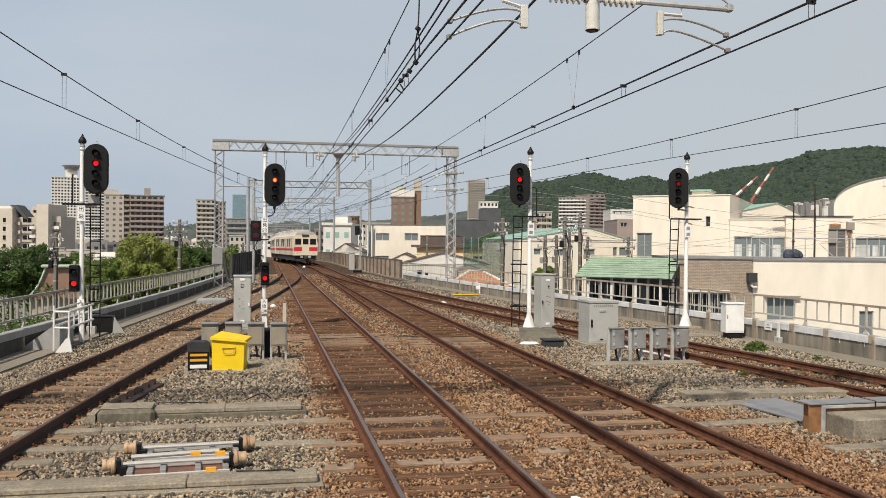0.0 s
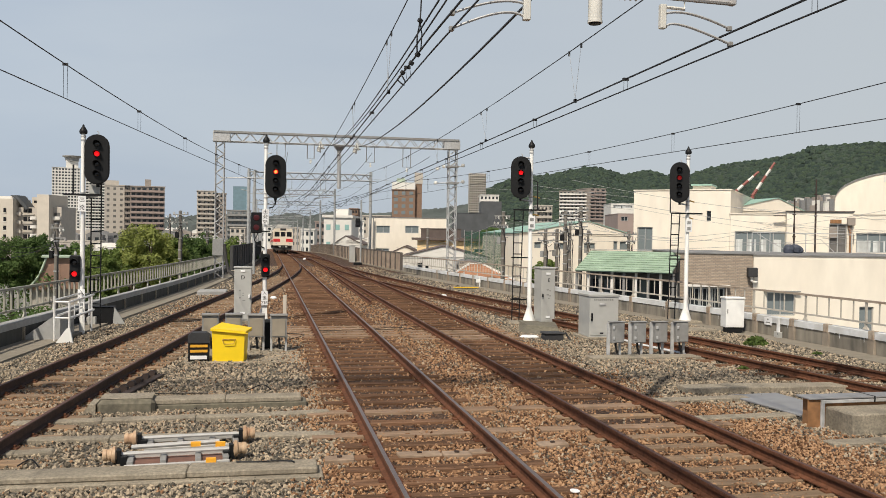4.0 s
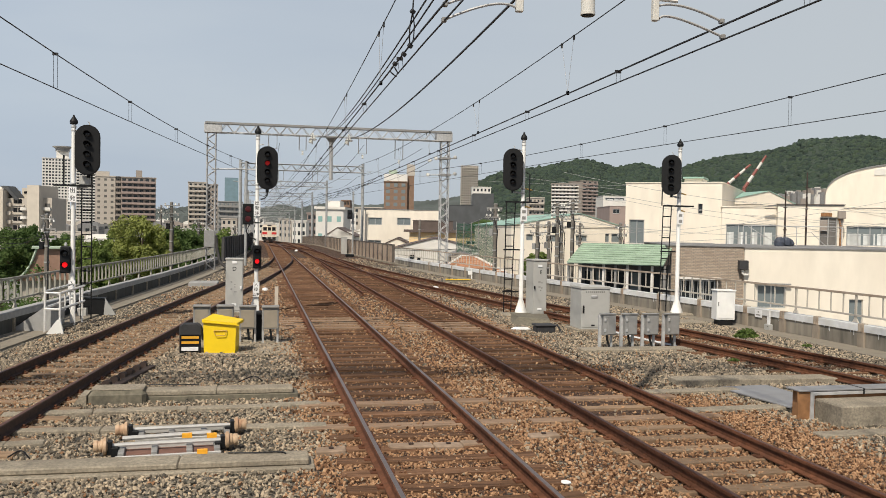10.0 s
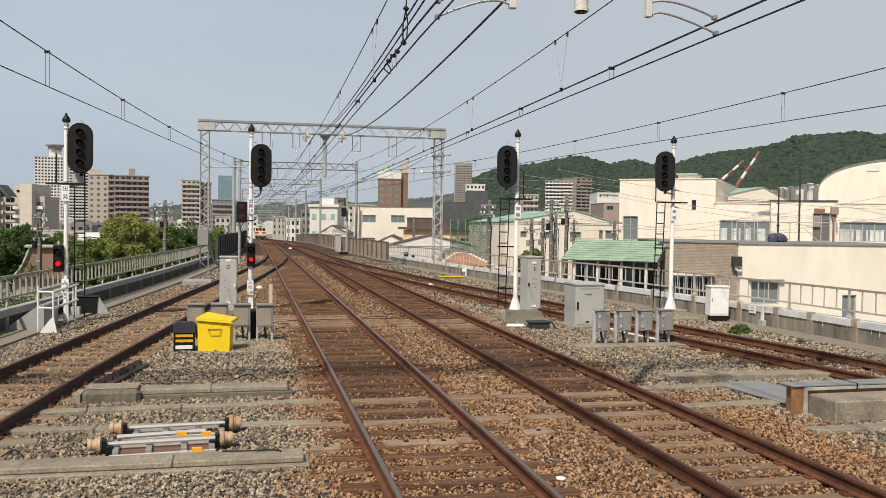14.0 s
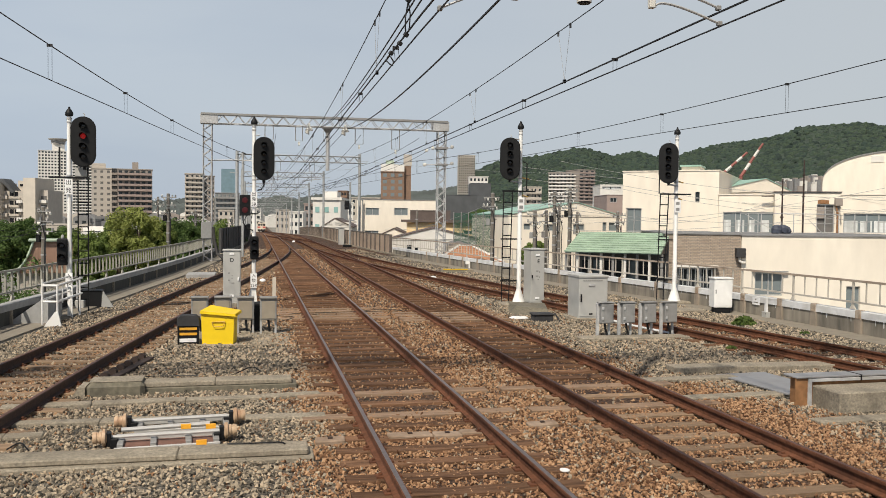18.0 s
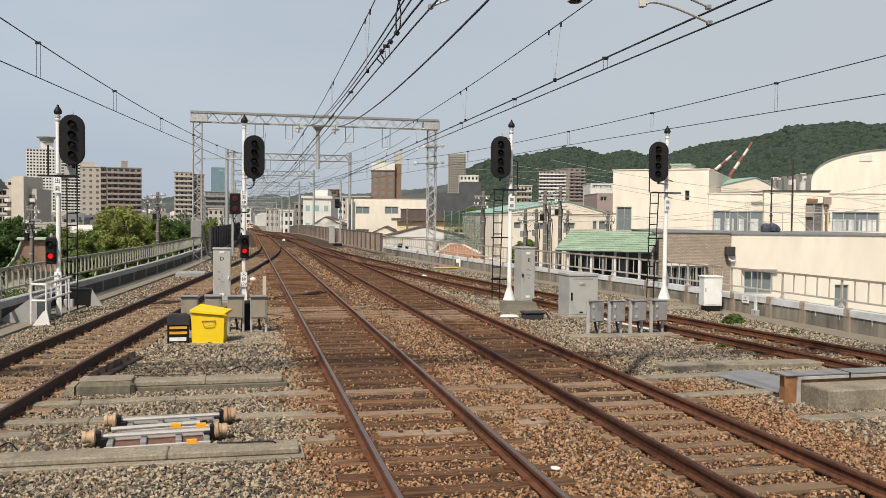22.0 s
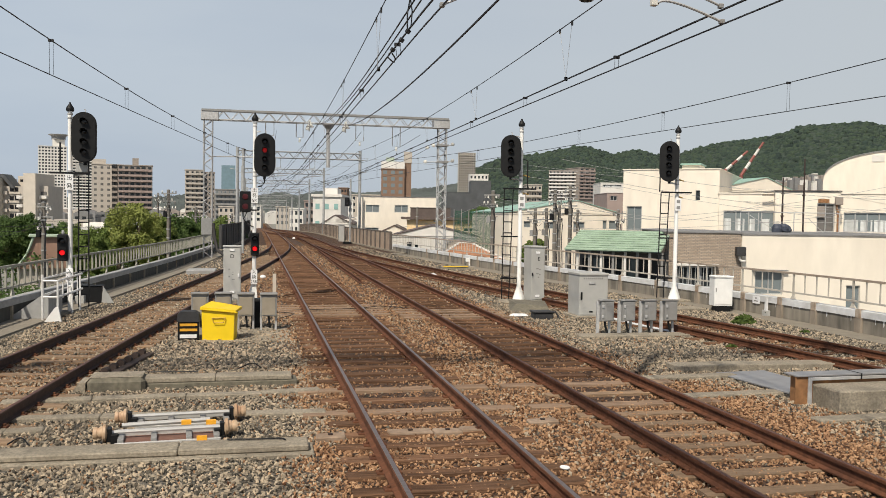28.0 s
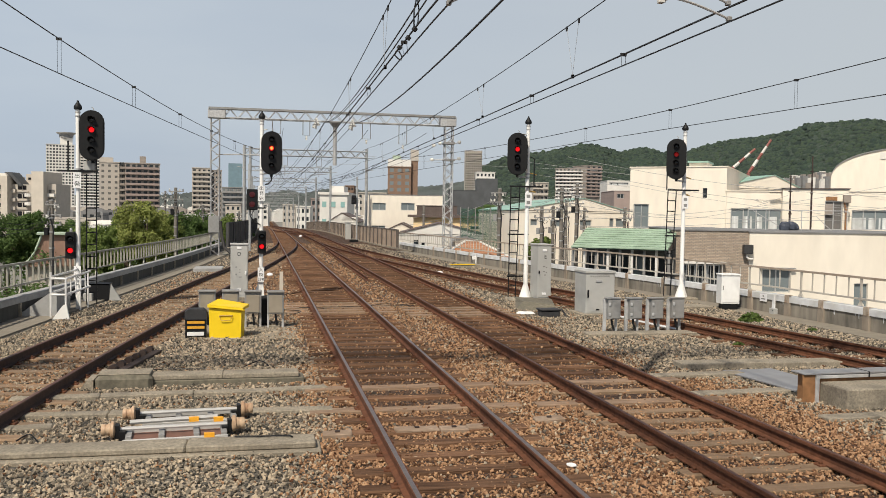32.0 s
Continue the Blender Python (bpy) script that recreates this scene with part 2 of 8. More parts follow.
M_ALUPALE = material("pale_aluminium", (0.52, 0.51, 0.49), 0.4, 0.25, vary=0.06)
M_ROLLER = material("cream_roller", (0.50, 0.36, 0.235), 0.55, vary=0.15, grain=9, stain=(0.28, 0.14, 0.07), stain_scale=7.0, stain_amount=0.75)
M_BOARD = material("brown_plywood", (0.17, 0.085, 0.06), 0.7, vary=0.15)
M_STICKER = material("orange_sticker", (0.85, 0.40, 0.03), 0.5)
M_ROOFGREY = material("grey_roof", (0.20, 0.20, 0.20), 0.7, vary=0.15, grain=1)
M_ROOFBROWN = material("brown_roof", (0.10, 0.075, 0.065), 0.7, vary=0.15, grain=1.5)
M_WARMSTONE = material("warm_pale_render", (0.53, 0.48, 0.41), 0.85, vary=0.06, grain=0.5, stain=(0.46, 0.41, 0.35), stain_scale=0.15)
M_COPPER = material("brown_seamed_roof", (0.30, 0.185, 0.135), 0.7, vary=0.12, grain=1.5, stain=(0.23, 0.14, 0.105))
M_VERDIGRIS = material("pale_green_trim", (0.36, 0.44, 0.34), 0.7, vary=0.1)
M_OCHRE = material("ochre_render", (0.74, 0.56, 0.32), 0.85, vary=0.05, grain=1.5)
M_OFFWHITE = material("off_white_render", (0.66, 0.64, 0.60), 0.85, vary=0.05, grain=1.0, stain=(0.6, 0.58, 0.53), stain_scale=0.2)
M_TAN = material("tan_tile_cladding", (0.28, 0.245, 0.215), 0.8, vary=0.06, grain=0.8, stain=(0.27, 0.23, 0.20), stain_scale=0.1)
M_BEIGE = material("beige_cladding", (0.43, 0.39, 0.34), 0.8, vary=0.06, grain=0.8, stain=(0.46, 0.42, 0.37), stain_scale=0.1)
M_BROWNTILE = material("brown_tile_cladding", (0.20, 0.128, 0.088), 0.8, vary=0.08, grain=0.8)
M_PINKGREY = material("pinkish_balcony_panel", (0.30, 0.235, 0.21), 0.8, vary=0.06, grain=0.8)
M_SLATE = material("dark_sheeting", (0.07, 0.075, 0.08), 0.8, vary=0.15, grain=0.6)
M_BLUEGLASS = material("blue_glass_curtain_wall", (0.16, 0.24, 0.28), 0.3, vary=0.1, grain=0.3)
# dark tone with the shade of recesses, doorways and interiors in the colour
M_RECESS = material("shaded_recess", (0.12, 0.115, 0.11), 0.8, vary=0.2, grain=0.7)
M_CRANERED = material("red_crane_paint", (0.25, 0.085, 0.07), 0.7)
M_NET = material("green_net", (0.025, 0.085, 0.055), 0.9, vary=0.2)
M_POLE = material("weathered_pole", (0.175, 0.16, 0.14), 0.85, vary=0.2, grain=3, stain=(0.11, 0.095, 0.08), stain_scale=1.0)
M_TRAINCREAM = material("cream_train_paint", (0.72, 0.63, 0.50), 0.45, vary=0.05, grain=1.5, stain=(0.55, 0.47, 0.36), stain_amount=0.25)
M_TRAINRED = material("red_train_paint", (0.55, 0.03, 0.03), 0.4, vary=0.05)
M_TRAINROOF = material("train_roof", (0.45, 0.43, 0.40), 0.7, vary=0.12, grain=2)
M_UNDER = material("dark_underframe", (0.035, 0.033, 0.032), 0.8, vary=0.2)
M_HEADLAMP = material("lamp_glass", (0.5, 0.5, 0.48), 0.2)
M_BUNDLE = material("blue_grey_tarpaulin", (0.05, 0.06, 0.085), 0.6, vary=0.2)
M_TRAINDOOR = material("train_door", (0.50, 0.45, 0.37), 0.4, vary=0.05)
M_COPING = material("white_painted_coping", (0.66, 0.67, 0.68), 0.8, vary=0.08, grain=6, stain=(0.46, 0.45, 0.42), stain_scale=1.6, stain_amount=0.6)
M_COPING_GREY = material("grey_coping", (0.33, 0.33, 0.325), 0.8, vary=0.12, grain=6, stain=(0.22, 0.22, 0.21), stain_scale=1.2)
M_WHITE = material("white_paint", (0.80, 0.80, 0.78), 0.5, vary=0.05, grain=5, stain=(0.6, 0.58, 0.54), stain_amount=0.3)
M_BLACK = material("black_paint", (0.0085, 0.009, 0.010), 0.55, vary=0.2, grain=6, spec=0.25)
M_GREYBOX = material("grey_cabinet_paint", (0.42, 0.42, 0.40), 0.5, vary=0.05, grain=4, stain=(0.34, 0.33, 0.31), stain_amount=0.35)
M_GREYDARK = material("grey_box_paint", (0.25, 0.25, 0.245), 0.55, vary=0.1, grain=8, stain=(0.18, 0.16, 0.14))
M_GALV = material("galvanised_steel", (0.44, 0.445, 0.45), 0.55, 0.1, vary=0.18, grain=9, stain=(0.30, 0.285, 0.265), stain_amount=0.7)
M_GALV_DIM = material("dull_galvanised_steel", (0.34, 0.35, 0.35), 0.6, 0.1, vary=0.15, grain=5)
M_WIRE = material("dark_wire", (0.02, 0.02, 0.022), 0.6, 0.2, vary=0.1)
M_YELLOW = material("yellow_paint", (0.80, 0.56, 0.01), 0.45, vary=0.05, grain=4, stain=(0.65, 0.42, 0.02), stain_amount=0.35)
M_RED_DARK = material("unlit_red_lens", (0.06, 0.006, 0.008), 0.3)
M_LENS = material("dark_lens", (0.012, 0.012, 0.014), 0.25)
M_RED = glow("lit_red_lens", (0.9, 0.010, 0.014), 1.0)
M_RED_HOT = glow("bright_red_lens", (1.0, 0.40, 0.08), 1.5)
M_RED_DIM = glow("faint_red_lens", (0.30, 0.012, 0.012), 0.55)
M_CREAM = material("cream_render", (0.77, 0.71, 0.61), 0.85, vary=0.06, grain=1.5, stain=(0.65, 0.585, 0.49), stain_scale=0.35, stain_amount=0.4, stretch=(1, 1, 0.35))
M_GREENROOF = material("green_metal_roof", (0.34, 0.45, 0.34), 0.6, vary=0.18, grain=2, stain=(0.25, 0.34, 0.25))
# dark green of the shadow lines painted on the shed roof
M_COURSE_SHADE = material("green_course_shade", (0.075, 0.115, 0.075), 0.8, vary=0.3, grain=4)
M_AQUAROOF = material("pale_green_roof", (0.28, 0.44, 0.37), 0.55, vary=0.06, grain=2)
M_GLASS = glass("window_glass", (0.03, 0.036, 0.04), 0.12)
M_AQUAGLASS = glass("aqua_window_glass", (0.25, 0.42, 0.40), 0.2)
M_GLASS_PALE = glass("curtained_glass", (0.17, 0.20, 0.21), 0.15)
M_CURTAIN = material("white_curtain", (0.50, 0.52, 0.52), 0.9, vary=0.15, grain=2, island=0.2)
M_ALU = material("aluminium_frame", (0.50, 0.50, 0.49), 0.4, 0.6, vary=0.05)
M_CITY = material("city_ground", (0.22, 0.21, 0.19), 0.9, vary=0.3, grain=0.05, stain=(0.12, 0.14, 0.09), stain_scale=0.02)
M_ORANGE = material("orange_roof_tile", (0.43, 0.225, 0.13), 0.8, vary=0.2, grain=3, island=0.15)
M_BARK = material("bark", (0.10, 0.075, 0.055), 0.95, vary=0.3, grain=12, bump=0.4)
M_LEAF = material("fresh_green_leaves", (0.26, 0.31, 0.07), 0.75, vary=0.3, grain=1.2, island=0.18, tint=(0.32, 0.35, 0.095))
M_LEAF_DARK = material("dark_green_leaves", (0.075, 0.135, 0.034), 0.8, vary=0.35, grain=1.2, island=0.2, tint=(0.10, 0.16, 0.04))
M_LEAF_MID = material("mid_green_leaves", (0.125, 0.19, 0.042), 0.8, vary=0.35, grain=1.2, island=0.2, tint=(0.19, 0.245, 0.06))
M_LEAF_WEED = material("weed_leaves", (0.085, 0.145, 0.03), 0.75, vary=0.35, grain=8, island=0.4, tint=(0.12, 0.17, 0.035))
M_LEAF_HILL = material("hill_foliage", (0.032, 0.048, 0.036), 0.95, vary=0.3, grain=0.12, bump=0.3, bump_scale=0.25, stain=(0.042, 0.060, 0.038), stain_scale=0.03, stain_amount=0.5)
M_CROWN_HILL = material("hill_tree_crowns", (0.017, 0.032, 0.027), 0.95, vary=0.35, grain=0.03, island=0.35, tint=(0.036, 0.056, 0.032))
M_TAN_PILASTER = material("tan_rendered_pilaster", (0.285, 0.24, 0.19), 0.9, vary=0.15, grain=7, stain=(0.19, 0.15, 0.11), stretch=(1, 1, 0.4))
M_BRACKET = material("rusted_bracket_plate", (0.37, 0.31, 0.245), 0.8, vary=0.2, grain=12, stain=(0.21, 0.12, 0.06), stain_scale=4.0, stain_amount=0.7)
M_RAILING_TAN = material("weathered_tan_rail", (0.36, 0.30, 0.24), 0.7, vary=0.15, grain=6, stain=(0.24, 0.17, 0.12), stain_scale=2.0)
# darker concrete for the trough sides, end box and cabinet base
M_CONCRETE_SIDE = material("dark_side_concrete", (0.15, 0.135, 0.10), 0.95, vary=0.25, grain=14, bump=0.3, stain=(0.08, 0.075, 0.06), stain_scale=2.0)
M_RAILINGWHITE = material("chipped_white_tube", (0.70, 0.70, 0.69), 0.5, vary=0.08, grain=8, stain=(0.45, 0.41, 0.36), stain_scale=3.0, stain_amount=0.5)
M_LEAF_FAR = material("far_hill_foliage", (0.11, 0.13, 0.12), 0.9, vary=0.3, grain=0.01, island=0.25)


for m in (M_LEAF, M_LEAF_MID, M_LEAF_DARK, M_LEAF_WEED):
    # thin leaves glow with the light that falls through them
    N, L = m.node_tree.nodes, m.node_tree.links
    thru, mixed = N.new("ShaderNodeBsdfTranslucent"), N.new("ShaderNodeMixShader")
    mixed.inputs["Fac"].default_value = 0.35
    L.new(N["Principled BSDF"].inputs["Base Color"].links[0].from_socket, thru.inputs["Color"])
    L.new(N["Principled BSDF"].outputs["BSDF"], mixed.inputs[1])
    L.new(thru.outputs["BSDF"], mixed.inputs[2])
    L.new(mixed.outputs["Shader"], N["Material Output"].inputs["Surface"])


def brick_material():
    """Small brown facing bricks in running bond."""
    m = bpy.data.materials.new("facing_brick")
    m.use_nodes = True
    N, L = m.node_tree.nodes, m.node_tree.links
    tcn, bk = N.new("ShaderNodeTexCoord"), N.new("ShaderNodeTexBrick")
    mp = N.new("ShaderNodeMapping")
    mp.inputs["Rotation"].default_value = (radians(90), 0, 0)
    bk.inputs["Color1"].default_value, bk.inputs["Color2"].default_value, bk.inputs["Mortar"].default_value = (0.30, 0.235, 0.18, 1), (0.39, 0.32, 0.25, 1), (0.22, 0.19, 0.16, 1)
    bk.inputs["Scale"].default_value, bk.inputs["Mortar Size"].default_value = 1.0, 0.012
    bk.inputs["Brick Width"].default_value, bk.inputs["Row Height"].default_value = 0.23, 0.08
    L.new(tcn.outputs["Object"], mp.inputs["Vector"])
    L.new(mp.outputs["Vector"], bk.inputs["Vector"])
    L.new(bk.outputs["Color"], N["Principled BSDF"].inputs["Base Color"])
    bp = N.new("ShaderNodeBump")
    bp.inputs["Strength"].default_value, bp.inputs["Distance"].default_value = 0.5, 0.01
    bp.invert = True
    L.new(bk.outputs["Fac"], bp.inputs["Height"])
    L.new(bp.outputs["Normal"], N["Principled BSDF"].inputs["Normal"])
    N["Principled BSDF"].inputs["Roughness"].default_value = 0.85
    return m


M_BRICK = brick_material()


# ---- mesh helpers ----
class Geo:
    """Collects vertices and faces of one mesh."""

    def __init__(self):
        self.v, self.f = [], []

    def add(self, verts, faces, m=None):
        n = len(self.v)
        self.v += [tuple(m @ Vector(p)) for p in verts] if m else [tuple(p) for p in verts]
        self.f += [tuple(i + n for i in f) for f in faces]
        return self

    def box(self, x0, y0, z0, x1, y1, z1, c=0.0, m=None):
        """A box, with chamfered edges if c is given."""
        if c <= 0:
            vs = [(x, y, z) for z in (z0, z1) for x, y in ((x0, y0), (x1, y0), (x1, y1), (x0, y1))]
            return self.add(vs, [(3, 2, 1, 0), (4, 5, 6, 7), (0, 1, 5, 4), (1, 2, 6, 5), (2, 3, 7, 6), (3, 0, 4, 7)], m)
        vs, idx = [], {}
        lo, hi = (x0, y0, z0), (x1, y1, z1)
        for sx in (0, 1):
            for sy in (0, 1):
                for sz in (0, 1):
                    s = (sx, sy, sz)
                    for k in range(3):
                        idx[s, k] = len(vs)
                        vs.append(tuple((hi[a] if s[a] else lo[a]) + (0 if a == k else (-c if s[a] else c)) for a in range(3)))
        fs = []
        for k in range(3):
            a, b = (k + 1) % 3, (k + 2) % 3
            for side in (0, 1):
                ring = []
                for p, q in ((0, 0), (1, 0), (1, 1), (0, 1)):
                    s = [0, 0, 0]
                    s[k], s[a], s[b] = side, p, q
                    ring.append(idx[tuple(s), k])
                fs.append(tuple(ring if side else ring[::-1]))
            for p in (0, 1):
                for q in (0, 1):
                    e0, e1 = [0, 0, 0], [0, 0, 0]
                    e1[k] = 1
                    for e in (e0, e1):
                        e[a], e[b] = p, q
                    e0, e1 = tuple(e0), tuple(e1)
                    ring = (idx[e0, a], idx[e1, a], idx[e1, b], idx[e0, b])
                    fs.append(ring if p == q else ring[::-1])
        for sx in (0, 1):
            for sy in (0, 1):
                for sz in (0, 1):
                    s = (sx, sy, sz)
                    ring = (idx[s, 0], idx[s, 1], idx[s, 2])
                    fs.append(ring if (sx + sy + sz) % 2 == 1 else ring[::-1])
        return self.add(vs, fs, m)

    def tube(self, pts, r, n=8, r1=None, cap=True):
        """A round bar along a line of points, tapering from r to r1."""
        pts = [Vector(p) for p in pts]
        vs, fs = [], []
        for i, p in enumerate(pts):
            d = (pts[min(i + 1, len(pts) - 1)] - pts[max(i - 1, 0)]).normalized()
            u = d.cross(Vector((0, 0, 1)) if abs(d.z) < 0.9 else Vector((1, 0, 0))).normalized()
            w = u.cross(d)
            rr = r if r1 is None else r + (r1 - r) * i / (len(pts) - 1)
            for k in range(n):
                a = 2 * math.pi * k / n
                vs.append(p + (u * math.cos(a) + w * math.sin(a)) * rr)
        for i in range(len(pts) - 1):
            for k in range(n):
                fs.append((i * n + k, i * n + (k + 1) % n, (i + 1) * n + (k + 1) % n, (i + 1) * n + k))
        if cap:
            fs += [tuple(range(n))[::-1], tuple(range((len(pts) - 1) * n, len(pts) * n))]
        return self.add(vs, fs)

    def lathe(self, prof, n=14, m=None):
        """A turned form round z from (radius, height) pairs."""
        vs = [(r * math.cos(2 * math.pi * k / n), r * math.sin(2 * math.pi * k / n), z) for r, z in prof for k in range(n)]
        fs = [(i * n + k, i * n + (k + 1) % n, (i + 1) * n + (k + 1) % n, (i + 1) * n + k) for i in range(len(prof) - 1) for k in range(n)]
        fs += [tuple(range(n))[::-1], tuple(range((len(prof) - 1) * n, len(prof) * n))]
        return self.add(vs, fs, m)

    def prism(self, outline, d0, d1, m=None):
        """An outline in x and z, from y = d0 to d1."""
        n = len(outline)
        vs = [(x, d, z) for d in (d0, d1) for x, z in outline]
        fs = [(k, (k + 1) % n, n + (k + 1) % n, n + k) for k in range(n)] + [tuple(range(n))[::-1], tuple(range(n, 2 * n))]
        return self.add(vs, fs, m)

    def sweep(self, prof, line):
        """A closed profile (sideways, up) carried along a level-ish line of points."""
        line = [Vector(p) for p in line]
        n, vs, fs = len(prof), [], []
        for i, p in enumerate(line):
            d = line[min(i + 1, len(line) - 1)] - line[max(i - 1, 0)]
            s = Vector((d.y, -d.x, 0)).normalized()
            vs += [p + s * a + Vector((0, 0, b)) for a, b in prof]
        for i in range(len(line) - 1):
            fs += [(i * n + k, i * n + (k + 1) % n, (i + 1) * n + (k + 1) % n, (i + 1) * n + k) for k in range(n)]
        fs += [tuple(range(n))[::-1], tuple(range((len(line) - 1) * n, len(line) * n))]
        return self.add(vs, fs)

    def mesh(self, name, mat, smooth=False):
        me = bpy.data.meshes.new(name)
        me.from_pydata(self.v, [], self.f)
        bm = bmesh.new()
        bm.from_mesh(me)
        bmesh.ops.recalc_face_normals(bm, faces=bm.faces)
        bm.to_mesh(me)
        bm.free()
        me.materials.append(mat)
        if smooth:
            me.shade_smooth()
            me.set_sharp_from_angle(angle=radians(40))
        return me


def part(name, geo, mat, parent=None, label="", smooth=False, at=None):
    ob = new(name, geo.mesh(name, mat, smooth))
    if parent:
        ob.parent = parent
    if at is not None:
        ob.matrix_basis = at
    if label:
        ob["label"] = label
    return ob


def thing(name, label, category, at=None, group="", kind=""):
    """An empty at a thing's base, that carries its parts."""
    ob = new(name)
    ob.empty_display_size = 0.2
    if at is not None:
        ob.matrix_basis = at
    return tagged(ob, label, category, group, kind)


def shared(name, mesh, parent, m, label=""):
    ob = new(name, mesh)
    ob.parent = parent
    ob.matrix_basis = m
    if label:
        ob["label"] = label
    return ob


def grade(y):
    """Height of the rails: level, then falling away past the crest."""
    u = (y - 125) / 12
    return max(-0.0162 * 12 * (u if u > 30 else math.log1p(math.exp(u))), -5.6)


def interp(rows, y):
    for (y0, x0), (y1, x1) in zip(rows, rows[1:]):
        if y <= y1 or (y1, x1) == rows[-1]:
            t = (y - y0) / (y1 - y0)
            return x0 + (x1 - x0) * t


def smooth_line(rows, y0, y1, step):
    """Points along a line of (y, x) rows, softened at its bends."""
    out, y = [], y0
    while y <= y1 + 1e-6:
        x = sum(interp(rows, y + k * 3) for k in (-2, -1, 0, 1, 2)) / 5
        out.append(Vector((x, y, grade(y))))
        y += step
    return out


# ---- ground and viaduct ----
GROUND = -7.0
g = Geo()
N_R = 48
rings = [0, 30, 80, 160, 320, 640, 1300, 2600, 4800]
vs = [(0, 60, GROUND)]
for r in rings[1:]:
    for k in range(N_R):
        a = 2 * math.pi * k / N_R
        vs.append((r * math.cos(a), 60 + r * math.sin(a), GROUND))
fs = [(0, 1 + k, 1 + (k + 1) % N_R) for k in range(N_R)]
for i in range(len(rings) - 2):
    fs += [(1 + i * N_R + k, 1 + (i + 1) * N_R + k, 1 + (i + 1) * N_R + (k + 1) % N_R, 1 + i * N_R + (k + 1) % N_R) for k in range(N_R)]
g.add(vs, fs)
tagged(part("ground", g, M_CITY), "grey built-up city ground below the viaduct", "ground", kind="structure")

WALL_L = [(-30, -9.5), (10, -7.3), (21, -6.25), (26, -5.75), (31.6, -5.2), (35.2, -4.75), (41, -4.2), (48, -3.6), (61, -2.8), (80, -1.6), (95, -1.0), (760, -1.0)]
WALL_R = [(-30, 15.6), (10, 14.95), (18.3, 14.82), (22.7, 14.78), (26.4, 14.55), (31.6, 13.65), (36, 12.9), (42.5, 12.1), (58.7, 10.6), (66, 10.1), (79, 9.6), (95, 9.1), (760, 9.1)]
g = Geo()
ys = list(range(-30, 751, 5))
vs = []
for y in ys:
    z = grade(y) - 0.42
    vs += [(interp(WALL_L, y) - 0.3, y, z), (interp(WALL_R, y) + 0.3, y, z), (interp(WALL_R, y) + 0.3, y, z - 1.2), (interp(WALL_L, y) - 0.3, y, z - 1.2)]
fs = [(i * 4 + k, i * 4 + (k + 1) % 4, i * 4 + 4 + (k + 1) % 4, i * 4 + 4 + k) for i in range(len(ys) - 1) for k in range(4)] + [(0, 1, 2, 3), tuple(range(4 * len(ys) - 4, 4 * len(ys)))]
g.add(vs, fs)
deck = tagged(part("viaduct_deck", g, M_CONCRETE), "concrete viaduct deck carrying the railway tracks", "viaduct", kind="structure")
g = Geo()
for y in range(-25, 740, 12):
    xl, xr = interp(WALL_L, y), interp(WALL_R, y)
    for x in (xl + 1.2, (xl + xr) / 2, xr - 1.2):
        g.box(x - 0.6, y - 0.6, GROUND, x + 0.6, y + 0.6, grade(y) - 1.5)
part("pier", g, M_CONCRETE, deck, "concrete viaduct piers")

# ---- tracks ----
T0 = [(-30, -5.9), (11.9, -4.05), (19.2, -3.05), (28, -2.15), (47.3, 0.15), (60, 1.45), (70, 2.0), (78, 2.13)]
T1 = [(-30, 2.13), (760, 2.13)]
T2 = [(-30, 5.38), (35, 5.36), (760, 5.6)]
T3 = [(-30, 17.2), (13.5, 11.55), (18.8, 10.85), (26, 9.6), (36, 8.35), (52, 6.6), (64, 5.75), (74, 5.4)]
CROSS = [(84, 5.4), (92, 5.2), (100, 4.6), (112, 3.3), (124, 2.35), (134, 2.13)]
RAIL_PROF = [(-0.065, -0.155), (0.065, -0.155), (0.065, -0.14), (0.012, -0.122), (0.009, -0.045), (0.034, -0.035), (0.034, -0.004), (0.026, -0.0005), (-0.026, -0.0005), (-0.034, -0.004), (-0.034, -0.035), (-0.009, -0.045), (-0.012, -0.122), (-0.065, -0.14)]
HEAD_PROF = [(-0.024, -0.003), (0.024, -0.003), (0.024, 0.002), (-0.024, 0.002)]


def offset(line, d):
    out = []
    for i, p in enumerate(line):
        t = line[min(i + 1, len(line) - 1)] - line[max(i - 1, 0)]
        out.append(p + Vector((t.y, -t.x, 0)).normalized() * d)
    return out


